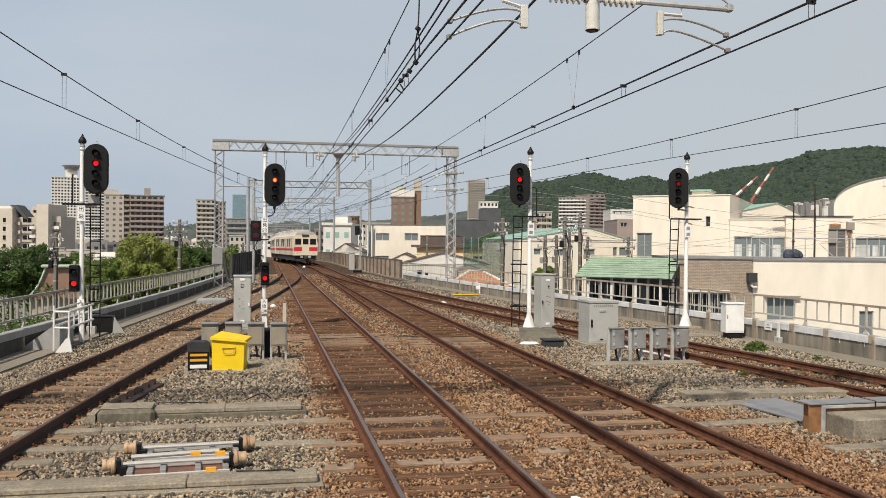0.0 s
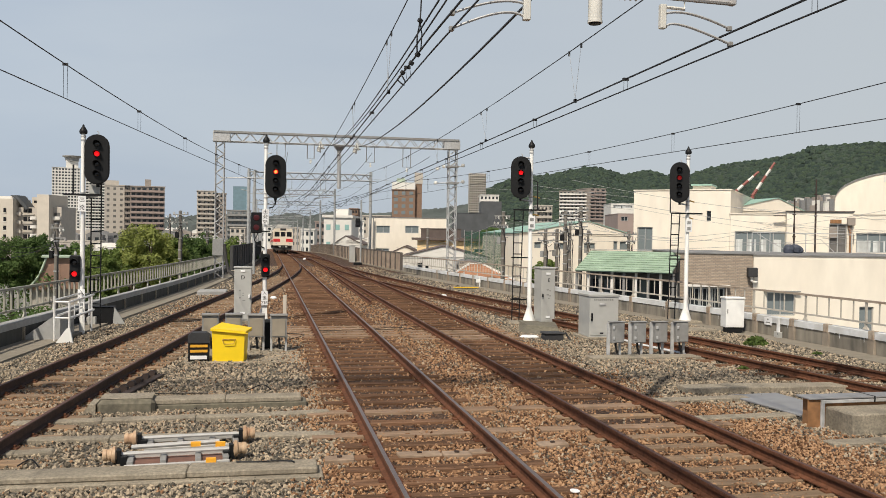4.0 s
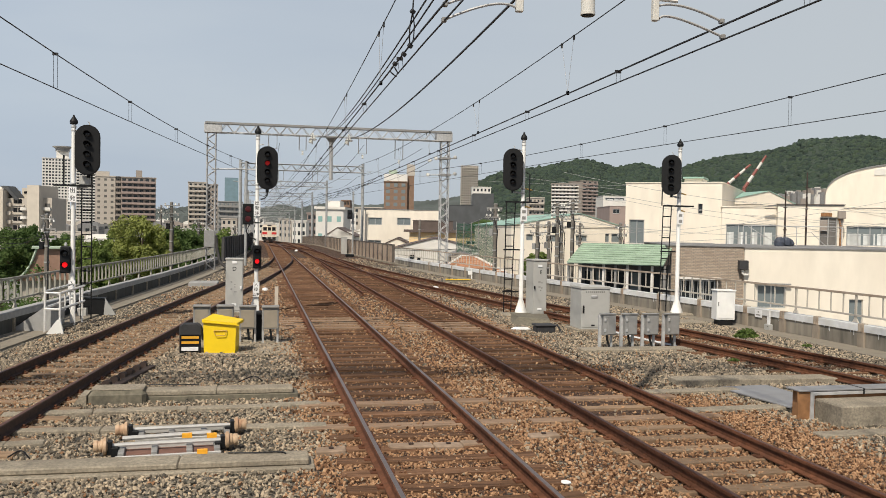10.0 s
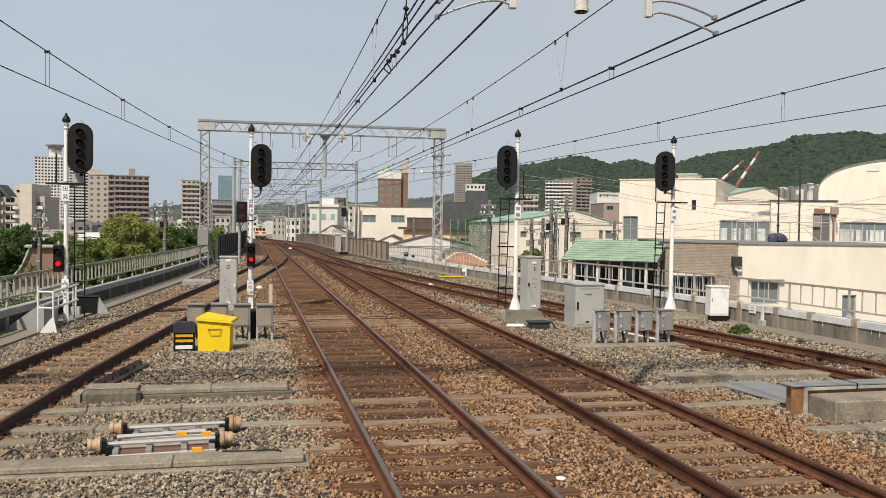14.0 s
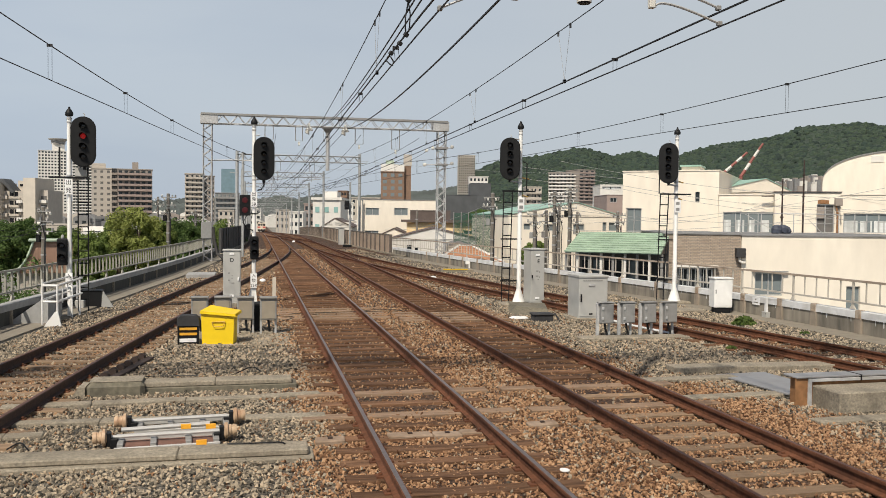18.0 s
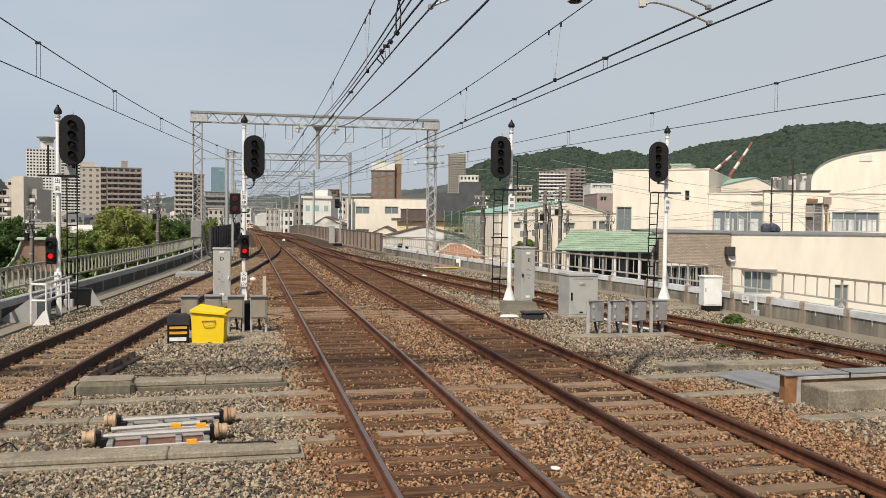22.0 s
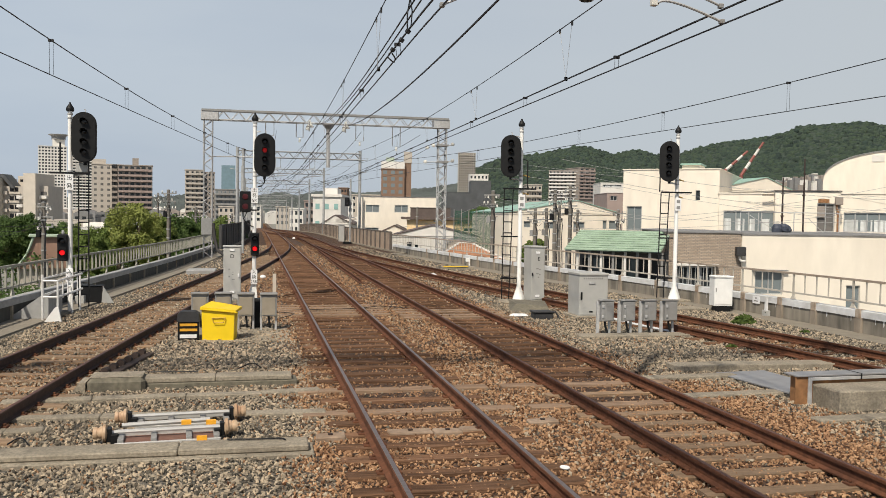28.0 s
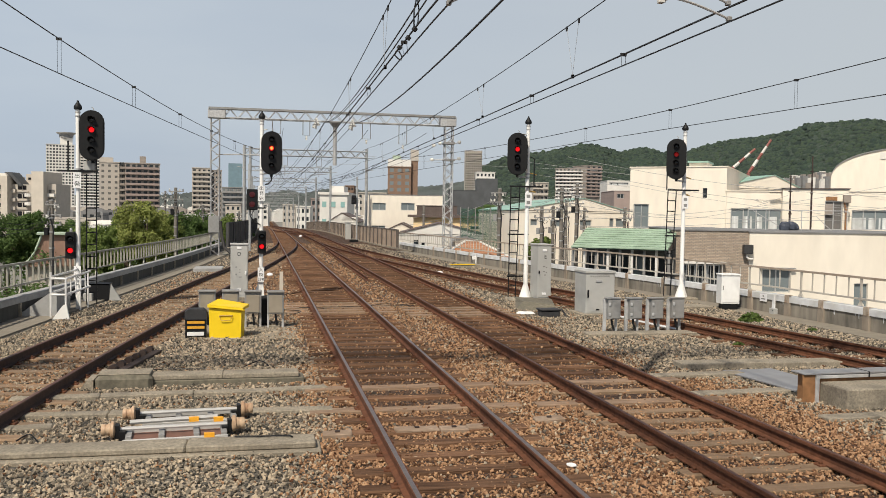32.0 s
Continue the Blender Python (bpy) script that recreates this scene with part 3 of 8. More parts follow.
def track(rows, y0, y1, name, label, top, keep=None, step=0.62):
    """A track with two rails and its sleepers; those near the camera are single pieces."""
    tr = thing(name, label, "railway track", kind="structure")
    line = smooth_line(rows, y0, y1, 1.5)
    for s in (-1, 1):
        o = offset(line, s * 0.7525)
        rail = part("rail", Geo().sweep(RAIL_PROF, o), M_RAILSIDE_SHADED if name == "track_3" else M_RAILSIDE, tr)
        part("rail_head", Geo().sweep(HEAD_PROF, o), top, rail, "worn running surface")
    rest, k = Geo(), 0
    near = (7.2, 7.8, 8.4, 8.95, 9.5, 10.05, 10.62, 11.22, 11.85, 12.6, 13.38) if name in ("track_1", "track_2") else ()
    rows_y = [y0 + 0.3]
    while rows_y[-1] < y1 - 0.8:
        rows_y.append(rows_y[-1] + step + random.uniform(-0.05, 0.05))
    if near:
        rows_y = [y for y in rows_y if y < 6.8 or y > 13.9] + list(near)
    for y in sorted(rows_y):
        p, q = smooth_line(rows, y, y + 0.5, 0.5)[:2]
        ang = math.atan2(q.x - p.x, q.y - p.y)
        m = Matrix.Translation((p.x, p.y, p.z - 0.166)) @ Matrix.Rotation(-ang + random.uniform(-0.012, 0.012), 4, "Z")
        if keep is None or keep(y):
            pale = y in (11.85, 13.38) or (name == "track_1" and 23.2 < y < 26.1) or (name == "track_2" and 22.2 < y < 25)
            if 4 < y < 34:
                ob = shared("sleeper", SLEEPER_C if pale else (SLEEPER_TAN if name == "track_3" else (SLEEPER_NEAR if m.translation.y < 13 else SLEEPER_SHORT) if name == "track_2" else SLEEPER)[k % 3], tr, m)
                for s in (-1, 1):
                    for e in (-0.09, 0.09):
                        shared("rail_clip", CLIP, ob, pose(s * 0.7525 + e, 0, 0.006))
            else:
                rest.box(-1.2, -0.11, -0.13, 1.2, 0.11, 0.002, m=m)
        k += 1
    if rest.v:
        ob = part("sleepers", rest, M_SLEEPER_TAN if name == "track_3" else M_SLEEPER, tr)
        ob["kind"] = "stuff"
    return tr


def sleeper_mesh(seed, mat, w=0.11, hw=1.2):
    rnd = random.Random(seed)
    g = Geo()
    xs = [-hw, -0.95, -0.75, -0.45, -0.15, 0.15, 0.45, 0.75, 0.95, hw]
    vs, n = [], 0
    for x in xs:
        a, b, c = (rnd.uniform(-0.016, 0.016) for _ in range(3))
        c -= 0.05 * max(0.0, 1 - (x / 0.7) ** 2)
        vs += [(x, -w + a, -0.13), (x, -w + a, -0.008), (x, -w + 0.015 + a, 0.002 + c * 0.3), (x, w - 0.015 + b, 0.002 + c * 0.3), (x, w + b, -0.008), (x, w + b, -0.13)]
    fs = [(i * 6 + k, i * 6 + (k + 1) % 6, i * 6 + 6 + (k + 1) % 6, i * 6 + 6 + k) for i in range(len(xs) - 1) for k in range(6)]
    fs += [tuple(range(6)), tuple(range(len(vs) - 6, len(vs)))]
    return g.add(vs, fs).mesh("sleeper", mat)


SLEEPER = [sleeper_mesh(i, M_SLEEPER) for i in range(3)]
SLEEPER_SHORT = [sleeper_mesh(i + 40, M_SLEEPER, 0.11, 1.0) for i in range(3)]
SLEEPER_NEAR = [sleeper_mesh(i + 40, M_SLEEPER_TAN, 0.11, 1.0) for i in range(3)]
SLEEPER_TAN = [sleeper_mesh(i + 20, M_SLEEPER_TAN) for i in range(3)]
SLEEPER_C = sleeper_mesh(9, M_SLEEPER_C, 0.14, 1.5)
CLIP = Geo().box(-0.045, -0.06, -0.012, 0.045, 0.06, 0.018, 0.006).box(-0.018, -0.02, 0.018, 0.018, 0.02, 0.045, 0.006).mesh("rail_clip", M_RAILSIDE)
track(T1, -20, 700, "track_1", "straight railway track with brown rails and weathered sleepers", M_RAILTOP)
track(T2, -20, 700, "track_2", "straight railway track with rusty rails and brown sleepers", M_RAILTOP_DULL)
track(T0, -20, 78, "track_3", "side track with rusty rails joining the main line", M_RAILTOP_DULL, keep=lambda y: y < 56)
track(T3, -20, 74, "track_4", "outer siding track with rusty brown rails", M_RAILTOP_DULL, keep=lambda y: y < 56)
track(CROSS, 84, 134, "track_5", "crossover track between the two main tracks", M_RAILTOP_DULL, keep=lambda y: False)

# ---- ballast ----
TRACKS = (T0, T1, T2, T3)


def rust_at(x, y):
    """1 on the rust-coloured ballast of the running tracks, less where it is mixed with tan and grey stone."""
    if abs(x - interp(T0, y)) < 1.05:
        return 0.55
    if y > 24 and interp(T0, y) < x < 6.9:
        return 0.9
    if abs(x - interp(T3, y)) < 0.85:
        return 0.5
    if abs(x - 3.7) < 0.75:
        return 0.88
    d = min(abs(x - interp(T1, y)), abs(x - interp(T2, y)), abs(x - 3.7))
    edge = (1.35 if x < 5 or y > 13.5 else 2.3) + 0.55 * noise.noise(Vector((x * 0.8, y * 0.8, 3)))
    share = max(0.0, min(1.0, (edge + 0.5 - d) / 0.9))
    return max(share, 0.3 if y > 30 else 0.0)


def bed_height(x, y):
    return -0.212 + 0.012 * noise.noise(Vector((x * 0.8, y * 0.8, 0))) + grade(y)


ys = [-25, -15, -8] + [-4 + 0.4 * i for i in range(165)] + [64 + 2 * i for i in range(316)]
W = 76
vs, fs = [], []
for y in ys:
    a, b = interp(WALL_L, y) + 0.2, interp(WALL_R, y) - 0.2
    for k in range(W + 1):
        x = a + (b - a) * k / W
        vs.append((x, y, bed_height(x, y)))
for i in range(len(ys) - 1):
    for k in range(W):
        f = (i * (W + 1) + k, i * (W + 1) + k + 1, (i + 1) * (W + 1) + k + 1, (i + 1) * (W + 1) + k)
        fs.append(f)
me = bpy.data.meshes.new("ballast_bed")
me.from_pydata(vs, [], fs)
me.materials.append(M_BALLAST)
share = me.attributes.new("rust", "FLOAT", "POINT")
share.data.foreach_set("value", [1.0 if y > 62 else sum(rust_at(x + 0.25 * i, y) for i in (-2, -1, 0, 1, 2)) / 5 for x, y, z in vs])
tagged(new("ballast_bed", me), "bed of brown and grey track ballast", "ballast", kind="structure")


def stones(name, label, mat, want, zones, seed):
    """Loose ballast: many small broken stones in one mesh."""
    rng = np.random.default_rng(seed)
    base = np.array([(1, 0, 0), (-1, 0, 0), (0, 1, 0), (0, -1, 0), (0, 0, 1), (0, 0, -1)]) * 1.08 + np.array([(0, 0.3, -0.2), (0, -0.3, 0.3), (0.3, 0, 0.3), (-0.3, 0, -0.3), (0.4, 0.2, 0), (-0.3, 0.3, 0)])
    faces = np.array([(0, 2, 4), (2, 1, 4), (1, 3, 4), (3, 0, 4), (2, 0, 5), (1, 2, 5), (3, 1, 5), (0, 3, 5)])
    P, S = [], []
    for y0, y1, gap, size, xa, xb in zones:
        n = int((y1 - y0) * (xb - xa) * 0.9 / gap ** 2)
        xs, yy = rng.uniform(xa, xb, n), rng.uniform(y0, y1, n)
        for x, y in zip(xs, yy):
            if interp(WALL_L, y) + 1.15 < x < interp(WALL_R, y) - 1.0 and abs(rust_at(x, y) - want) < rng.uniform(0.05, 1.06) and (min(abs(x - interp(T1, y)), abs(x - interp(T2, y))) > 0.62 or rng.random() < (0.65 if y < 12 else 0.15)):
                P.append((x, y, bed_height(x, y) + rng.uniform(-0.01, 0.03)))
                S.append(size * rng.uniform(0.6, 1.3))
    P, S = np.array(P), np.array(S)
    n = len(P)
    q = rng.normal(size=(n, 4))
    q /= np.linalg.norm(q, axis=1)[:, None]
    w, x, y, z = q.T
    R = np.stack([1 - 2 * (y * y + z * z), 2 * (x * y - z * w), 2 * (x * z + y * w), 2 * (x * y + z * w), 1 - 2 * (x * x + z * z), 2 * (y * z - x * w), 2 * (x * z - y * w), 2 * (y * z + x * w), 1 - 2 * (x * x + y * y)], 1).reshape(n, 3, 3)
    V = base[None] * rng.uniform(0.6, 1.15, (n, 6, 1)) * (S[:, None, None] * rng.uniform(0.6, 1.15, (n, 1, 3)))
    V = np.einsum("nij,nkj->nki", R, V) + P[:, None]
    Fc = faces[None] + (np.arange(n) * 6)[:, None, None]
    me = bpy.data.meshes.new(name)
    me.vertices.add(n * 6)
    me.vertices.foreach_set("co", V.ravel())
    me.loops.add(n * 24)
    me.loops.foreach_set("vertex_index", Fc.ravel().astype(np.int32))
    me.polygons.add(n * 8)
    me.polygons.foreach_set("loop_start", (np.arange(n * 8) * 3).astype(np.int32))
    me.update(calc_edges=True)
    me.shade_flat()
    me.materials.append(mat)
    return tagged(new(name, me), label, "ballast", kind="stuff")


ZONES = [(-4, 7.5, 0.10, 0.045, -4.5, 9), (7.5, 16, 0.0385, 0.0265, -5.5, 12), (16, 26, 0.060, 0.033, -7, 15), (26, 42, 0.105, 0.042, -7, 15), (42, 75, 0.20, 0.06, -7, 15)]
ZONES_RUST = [(-4, 7.5, 0.10, 0.04, -0.5, 8), (7.5, 12, 0.032, 0.0235, -5, 8.5), (12, 16, 0.035, 0.023, -5, 8), (16, 26, 0.055, 0.027, -5, 12), (26, 42, 0.10, 0.036, -4, 10), (42, 75, 0.20, 0.05, -1, 8)]
stones("rusty_ballast", "loose rust-brown ballast stones between the running rails", M_STONE_RUST, 1.0, ZONES_RUST, 3)
stones("grey_ballast", "loose grey and tan ballast stones beside the tracks", M_STONE, 0.0, ZONES, 4)
# pale concrete blocks let in across the near track
for xa, xb, yy in ((0.72, 1.08, 10.55), (1.62, 2.18, 10.62), (2.19, 2.55, 10.58), (2.56, 3.05, 10.66), (3.55, 3.95, 10.92)):
    b_ = thing("crossing_block", "pale concrete block let into the track ballast", "block", pose((xa + xb) / 2, yy, -0.2, random.uniform(-2, 2), random.uniform(-2, 2), random.uniform(-3, 3)), group="track blocks")
    part("slab", Geo().box(-(xb - xa) / 2, -0.10, -0.1, (xb - xa) / 2, 0.10, 0.055, 0.012), M_SLEEPER_BLOCK, b_)
    part("lug", Geo().box(-0.03, -0.02, 0.055, 0.03, 0.03, 0.075, 0.005), M_RUST_DARK, b_)


# ---- parapets and walkways ----
def run(rows, y0, y1, prof, name, mat, parent, label=""):
    return part(name, Geo().sweep(prof, smooth_line(rows, y0, y1, 1.5)), mat, parent, label)


def rect(a, b, c, d):
    return [(a, c), (b, c), (b, d), (a, d)]


wl = thing("parapet_left", "stained concrete viaduct parapet with light coping", "parapet", kind="structure")
run(WALL_L, -24, 62, rect(-0.12, 0.12, -0.6, 0.17), "wall", M_CONCRETE_SHADED, wl, "stained concrete wall, its shaded face darkened in the colour")
run(WALL_L, -24, 62, rect(-0.15, 0.14, 0.17, 0.33), "coping", M_COPING_GREY, wl, "pale grey coping band")
wr = thing("parapet_right", "stained concrete viaduct parapet with white coping", "parapet", kind="structure")
run(WALL_R, -24, 65.4, rect(-0.12, 0.12, -0.6, 0.19), "wall", M_CONCRETE_WALL, wr, "streaked concrete wall")
run(WALL_R, -24, 65.4, rect(-0.15, 0.16, 0.19, 0.36), "coping", M_COPING, wr, "white coping band")
for rows, s, nm in ((WALL_L, 1, "walkway_left"), (WALL_R, -1, "walkway_right")):
    prof = rect(0.13, 1.0, -0.4, -0.17) if s > 0 else rect(-0.95, -0.13, -0.4, -0.19)
    tagged(part(nm, Geo().sweep(prof, smooth_line(rows, -24, 62, 1.5)), M_WALK), "pale concrete maintenance walkway along the parapet", "walkway", kind="structure")
# pilasters under the railing posts, with the bracket plates that carry them
rib_r = Geo().box(-0.06, -0.12, -0.38, 0.02, 0.12, 0.19, 0.01).mesh("pilaster", M_TAN_PILASTER)
rib_l = Geo().box(-0.05, -0.06, -0.38, 0.02, 0.06, 0.17, 0.01).mesh("pilaster", M_CONCRETE)
plate = Geo().box(-0.03, -0.10, 0.16, 0.0, 0.10, 0.38, 0.006).box(-0.045, -0.06, 0.19, -0.03, -0.03, 0.23).box(-0.045, 0.03, 0.19, -0.03, 0.06, 0.23).box(-0.02, -0.09, 0.38, 0.12, 0.09, 0.395).mesh("bracket_plate", M_BRACKET)
POSTS_R = [14.1, 15.6, 17.15, 18.75, 20.46, 21.87, 23.59, 26.0, 28.4, 30.8, 33.2, 35.6, 38.0, 40.4, 42.8, 45.2, 47.6, 50, 52.4, 54.8]
for y in POSTS_R:
    p = smooth_line(WALL_R, y, y, 1)[0]
    shared("pilaster", rib_r, wr, pose(p.x - 0.12, y, 0))
    shared("bracket_plate", plate, wr, pose(p.x - 0.15, y, 0), "rust-stained bracket plate")
y = 9.0
while y < 57:
    p = smooth_line(WALL_L, y, y, 1)[0]
    shared("pilaster", rib_l, wl, pose(p.x + 0.12, y, 0, 0, 0, 180))
    y += 2.35
# pale drips below the coping
rnd = random.Random(4)
drip = Geo().add([(0, -0.025, 0.19), (0, 0.025, 0.19), (0, 0.008, 0), (0, -0.008, 0), (-0.008, -0.025, 0.19), (-0.008, 0.025, 0.19), (-0.004, 0.008, 0), (-0.004, -0.008, 0)], [(0, 3, 2, 1), (4, 5, 6, 7), (0, 4, 7, 3), (1, 2, 6, 5), (2, 3, 7, 6), (0, 1, 5, 4)]).mesh("lime_drip", M_COPING)
for _ in range(46):
    y = rnd.uniform(13, 30)
    p = smooth_line(WALL_R, y, y, 1)[0]
    k = rnd.uniform(0.15, 0.8)
    shared("lime_drip", drip, wr, Matrix.Translation((p.x - 0.121, y, 0.19 - 0.19 * k)) @ Matrix.Diagonal((1, rnd.uniform(0.4, 1.1), k, 1)))


def railing(name, rows, y0, y1, gap, base, low, high, mat, label, every, bar, foot, cap):
    """A railing: two rails, uprights and bracket posts."""
    t = thing(name, label, "railing", kind="structure")
    ln = smooth_line(rows, y0, y1, 1.0)
    part("bottom_rail", Geo().sweep(rect(-0.03, 0.03, low - 0.022, low + 0.022), ln), mat, t)
    part("top_rail", Geo().sweep(rect(-0.035, 0.035, high - 0.028, high + 0.028), ln), cap, t, "weathered top rail")
    post = Geo().box(-bar, -bar, low, bar, bar, high - 0.03).mesh("baluster", mat)
    fm = Geo().add([(-0.02, -foot, base - 0.02), (0.02, -foot, base - 0.02), (0.02, foot, base - 0.02), (-0.02, foot, base - 0.02), (-0.02, -0.03, (base + low) / 2), (0.02, -0.03, (base + low) / 2), (0.02, 0.03, (base + low) / 2), (-0.02, 0.03, (base + low) / 2), (-0.02, -0.025, high), (0.02, -0.025, high), (0.02, 0.025, high), (-0.02, 0.025, high)], [(0, 3, 2, 1)] + [(i + a, i + (a + 1) % 4, i + 4 + (a + 1) % 4, i + 4 + a) for i in (0, 4) for a in range(4)] + [(8, 9, 10, 11)]).mesh("bracket", mat)
    y, k = y0 + 0.1, 0
    while y < y1:
        p, q = smooth_line(rows, y, y + 0.6, 0.6)[:2]
        a = math.degrees(math.atan2(q.x - p.x, q.y - p.y))
        shared("baluster", post, t, pose(p.x, y, 0, 0, 0, -a))
        if k % every == 0:
            shared("bracket", fm, t, pose(p.x, y, 0, 0, 0, -a))
        y += gap
        k += 1
    return t


railing("railing_left", WALL_L, 17, 62, 0.43, 0.4, 0.60, 1.13, M_RAILING, "weathered grey-green railing with flat uprights", 5, 0.024, 0.13, M_RAILING)
railing("railing_right", WALL_R, 12, 65, 0.47, 0.40, 0.56, 1.10, M_RAILING_PALE, "pale painted ladder-like metal railing", 5, 0.014, 0.11, M_RAILING_TAN)

# panel fences further along
fr = thing("barrier_right", "grey-brown panelled barrier along the viaduct edge", "barrier", kind="structure")
FENCE_R = [(58.7, 10.6), (66, 10.03), (79, 9.45), (92, 8.98), (200, 8.98)]
FENCE_L = [(64, -2.45), (80, -1.5), (95, -0.95), (200, -0.95)]
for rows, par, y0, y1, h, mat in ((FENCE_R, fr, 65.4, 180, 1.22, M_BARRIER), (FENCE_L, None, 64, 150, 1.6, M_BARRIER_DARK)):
    if par is None:
        par = thing("barrier_left", "dark panelled barrier along the viaduct edge", "barrier", kind="structure")
    y = y0
    part("top_rail", Geo().sweep(rect(-0.06, 0.06, h, h + 0.07), smooth_line(rows, y0, y1, 2)), M_BARRIER_POST if h < 1.5 else mat, par)
    pm = Geo().box(-0.12, -0.07, -0.45, 0.08, 0.07, h + 0.06, 0.01).mesh("post", M_BARRIER_POST if h < 1.5 else mat)
    while y < y1:
        p, q = smooth_line(rows, y, y + 2, 2)[:2]
        a = math.degrees(math.atan2(q.x - p.x, q.y - p.y))
        L = (q - p).length
        shared("post", pm, par, pose(p.x, y, p.z, 0, 0, -a))
        part("panel", Geo().box(-0.03, 0.1, -0.42, 0.03, L - 0.1, h), mat, par, at=pose(p.x, y, p.z, 0, 0, -a))
        y += 2
for rows, nm, mat in ((FENCE_L, "kerb_left", M_CONCRETE), (FENCE_R, "kerb_right", M_CONCRETE)):
    tagged(part(nm, Geo().sweep(rect(-0.25, 0.25, -0.5, -0.1), smooth_line(rows, 60, 200, 2)), mat), "low concrete edge of the viaduct", "kerb", kind="structure")


# ---- signals ----
def stadium(w, h, n=10):
    r = w / 2
    out = []
    for k in range(n + 1):
        a = math.pi * k / n
        out.append((r * math.cos(a), h / 2 - r + r * math.sin(a)))
    for k in range(n + 1):
        a = math.pi + math.pi * k / n
        out.append((r * math.cos(a), -h / 2 + r + r * math.sin(a)))
    return out


def hood(g, x, y, z, r, depth):
    """A half-round visor that juts out over a lens."""
    n = 12
    vs, fs = [], []
    for rr in (r, r - 0.008):
        for k in range(n + 1):
            a = math.radians(-25) + math.radians(230) * k / n
            cut = 0.45 + 0.55 * max(0.0, math.sin(a))
            vs += [(x + rr * math.cos(a), y, z + rr * math.sin(a)), (x + rr * math.cos(a), y - depth * cut, z + rr * math.sin(a))]
    m = 2 * (n + 1)
    for k in range(n):
        i = 2 * k
        fs += [(i, i + 1, i + 3, i + 2), (m + i, m + i + 2, m + i + 3, m + i + 1), (i + 1, m + i + 1, m + i + 3, i + 3)]
    g.add(vs, fs)
    return g


def text(body, size, mat, parent, m, name="lettering"):
    cu = bpy.data.curves.new(name, "FONT")
    cu.body, cu.size, cu.extrude = body, size, 0.001
    cu.align_x, cu.align_y = "CENTER", "CENTER"
    cu.materials.append(mat)
    ob = new(name, cu)
    ob.parent = parent
    ob.matrix_basis = m
    return ob


def signal_head(parent, x, z, turn, lit, lens_lit, tall=1.35, lamps=4, w=0.64):
    """An oval backboard with hooded lamps, one of them lit."""
    hd = part("signal_head", Geo().prism(stadium(w, tall), -0.20, -0.15).prism(stadium(w - 0.05, tall - 0.05), -0.215, -0.20), M_BLACK, parent, "black oval signal head", at=pose(x, 0, z, 0, 0, turn))
    part("lamp_case", Geo().box(-0.17, -0.15, -tall * 0.36, 0.17, 0.10, tall * 0.36, 0.03).tube([(0, 0, -tall / 2 - 0.06), (0, 0, -tall * 0.3)], 0.05), M_BLACK, hd)
    part("hook", Geo().tube([(0.04, -0.18, tall / 2 - 0.01), (0.04, -0.18, tall / 2 + 0.05), (0.0, -0.18, tall / 2 + 0.08)], 0.012, 5), M_GALV, hd)
    for k in range(lamps):
        lz = tall * (0.31 - 0.20 * k)
        if k == lit:
            lens_ball(hd, lz, -0.215, lens_lit)
        else:
            part("lens", Geo().lathe([(0.075, 0), (0.07, 0.012), (0.04, 0.02), (0.0, 0.022)], 16, pose(0, -0.216, lz, 90)), M_LENS, hd, "dark lens", True)
        part("hood", hood(Geo(), 0, -0.21, lz, 0.092, 0.20), M_BLACK, hd)
    return hd


LEVELS = {"hot": 0, "red": 1, "dim": 2, "off": 3}
BALLS = []


def lens_ball(parent, z, face, course):
    """A lens ball with four faces, bright to dark, that turns behind its round opening."""
    n, m, r = 40, 24, 0.10
    vs = [(r * math.sin(math.pi * j / m) * math.cos(2 * math.pi * i / n), r * math.sin(math.pi * j / m) * math.sin(2 * math.pi * i / n), r * math.cos(math.pi * j / m)) for j in range(1, m) for i in range(n)]
    fs = [((j * n) + i, (j * n) + (i + 1) % n, (j + 1) * n + (i + 1) % n, (j + 1) * n + i) for j in range(m - 2) for i in range(n)]
    me = bpy.data.meshes.new("lens")
    me.from_pydata(vs, [], fs)
    for mt in (M_RED_HOT, M_RED, M_RED_DIM, M_LENS):
        me.materials.append(mt)
    for f in me.polygons:
        a = math.degrees(math.atan2(f.center.y, f.center.x))
        q = int(((a + 90 + 45) % 360) // 90)
        rim = q == 0 and f.center.y > -0.088
        me.polygons[f.index].material_index = 1 if rim else q
    me.shade_smooth()
    ob = shared("lens", me, parent, pose(0, face + 0.071, z), "red lens that brightens and darkens")
    BALLS.append((ob, face + 0.071, z, course))


def shunt_head(parent, x, z, course):
    hd = part("shunting_signal", Geo().box(-0.13, -0.16, -0.36, 0.13, 0.05, 0.36, 0.03), M_BLACK, parent, "small black two-lamp shunting signal", at=pose(x, 0, z))
    for k, lz in enumerate((0.17, -0.14)):
        if k == 1:
            lens_ball(hd, lz, -0.16, course)
        else:
            part("lens", Geo().lathe([(0.072, 0), (0.066, 0.012), (0.04, 0.02), (0.0, 0.022)], 16, pose(0, -0.162, lz, 90)), M_LENS, hd, "dark lens", True)
        part("hood", hood(Geo(), 0, -0.155, lz, 0.105, 0.19), M_BLACK, hd)
    return hd


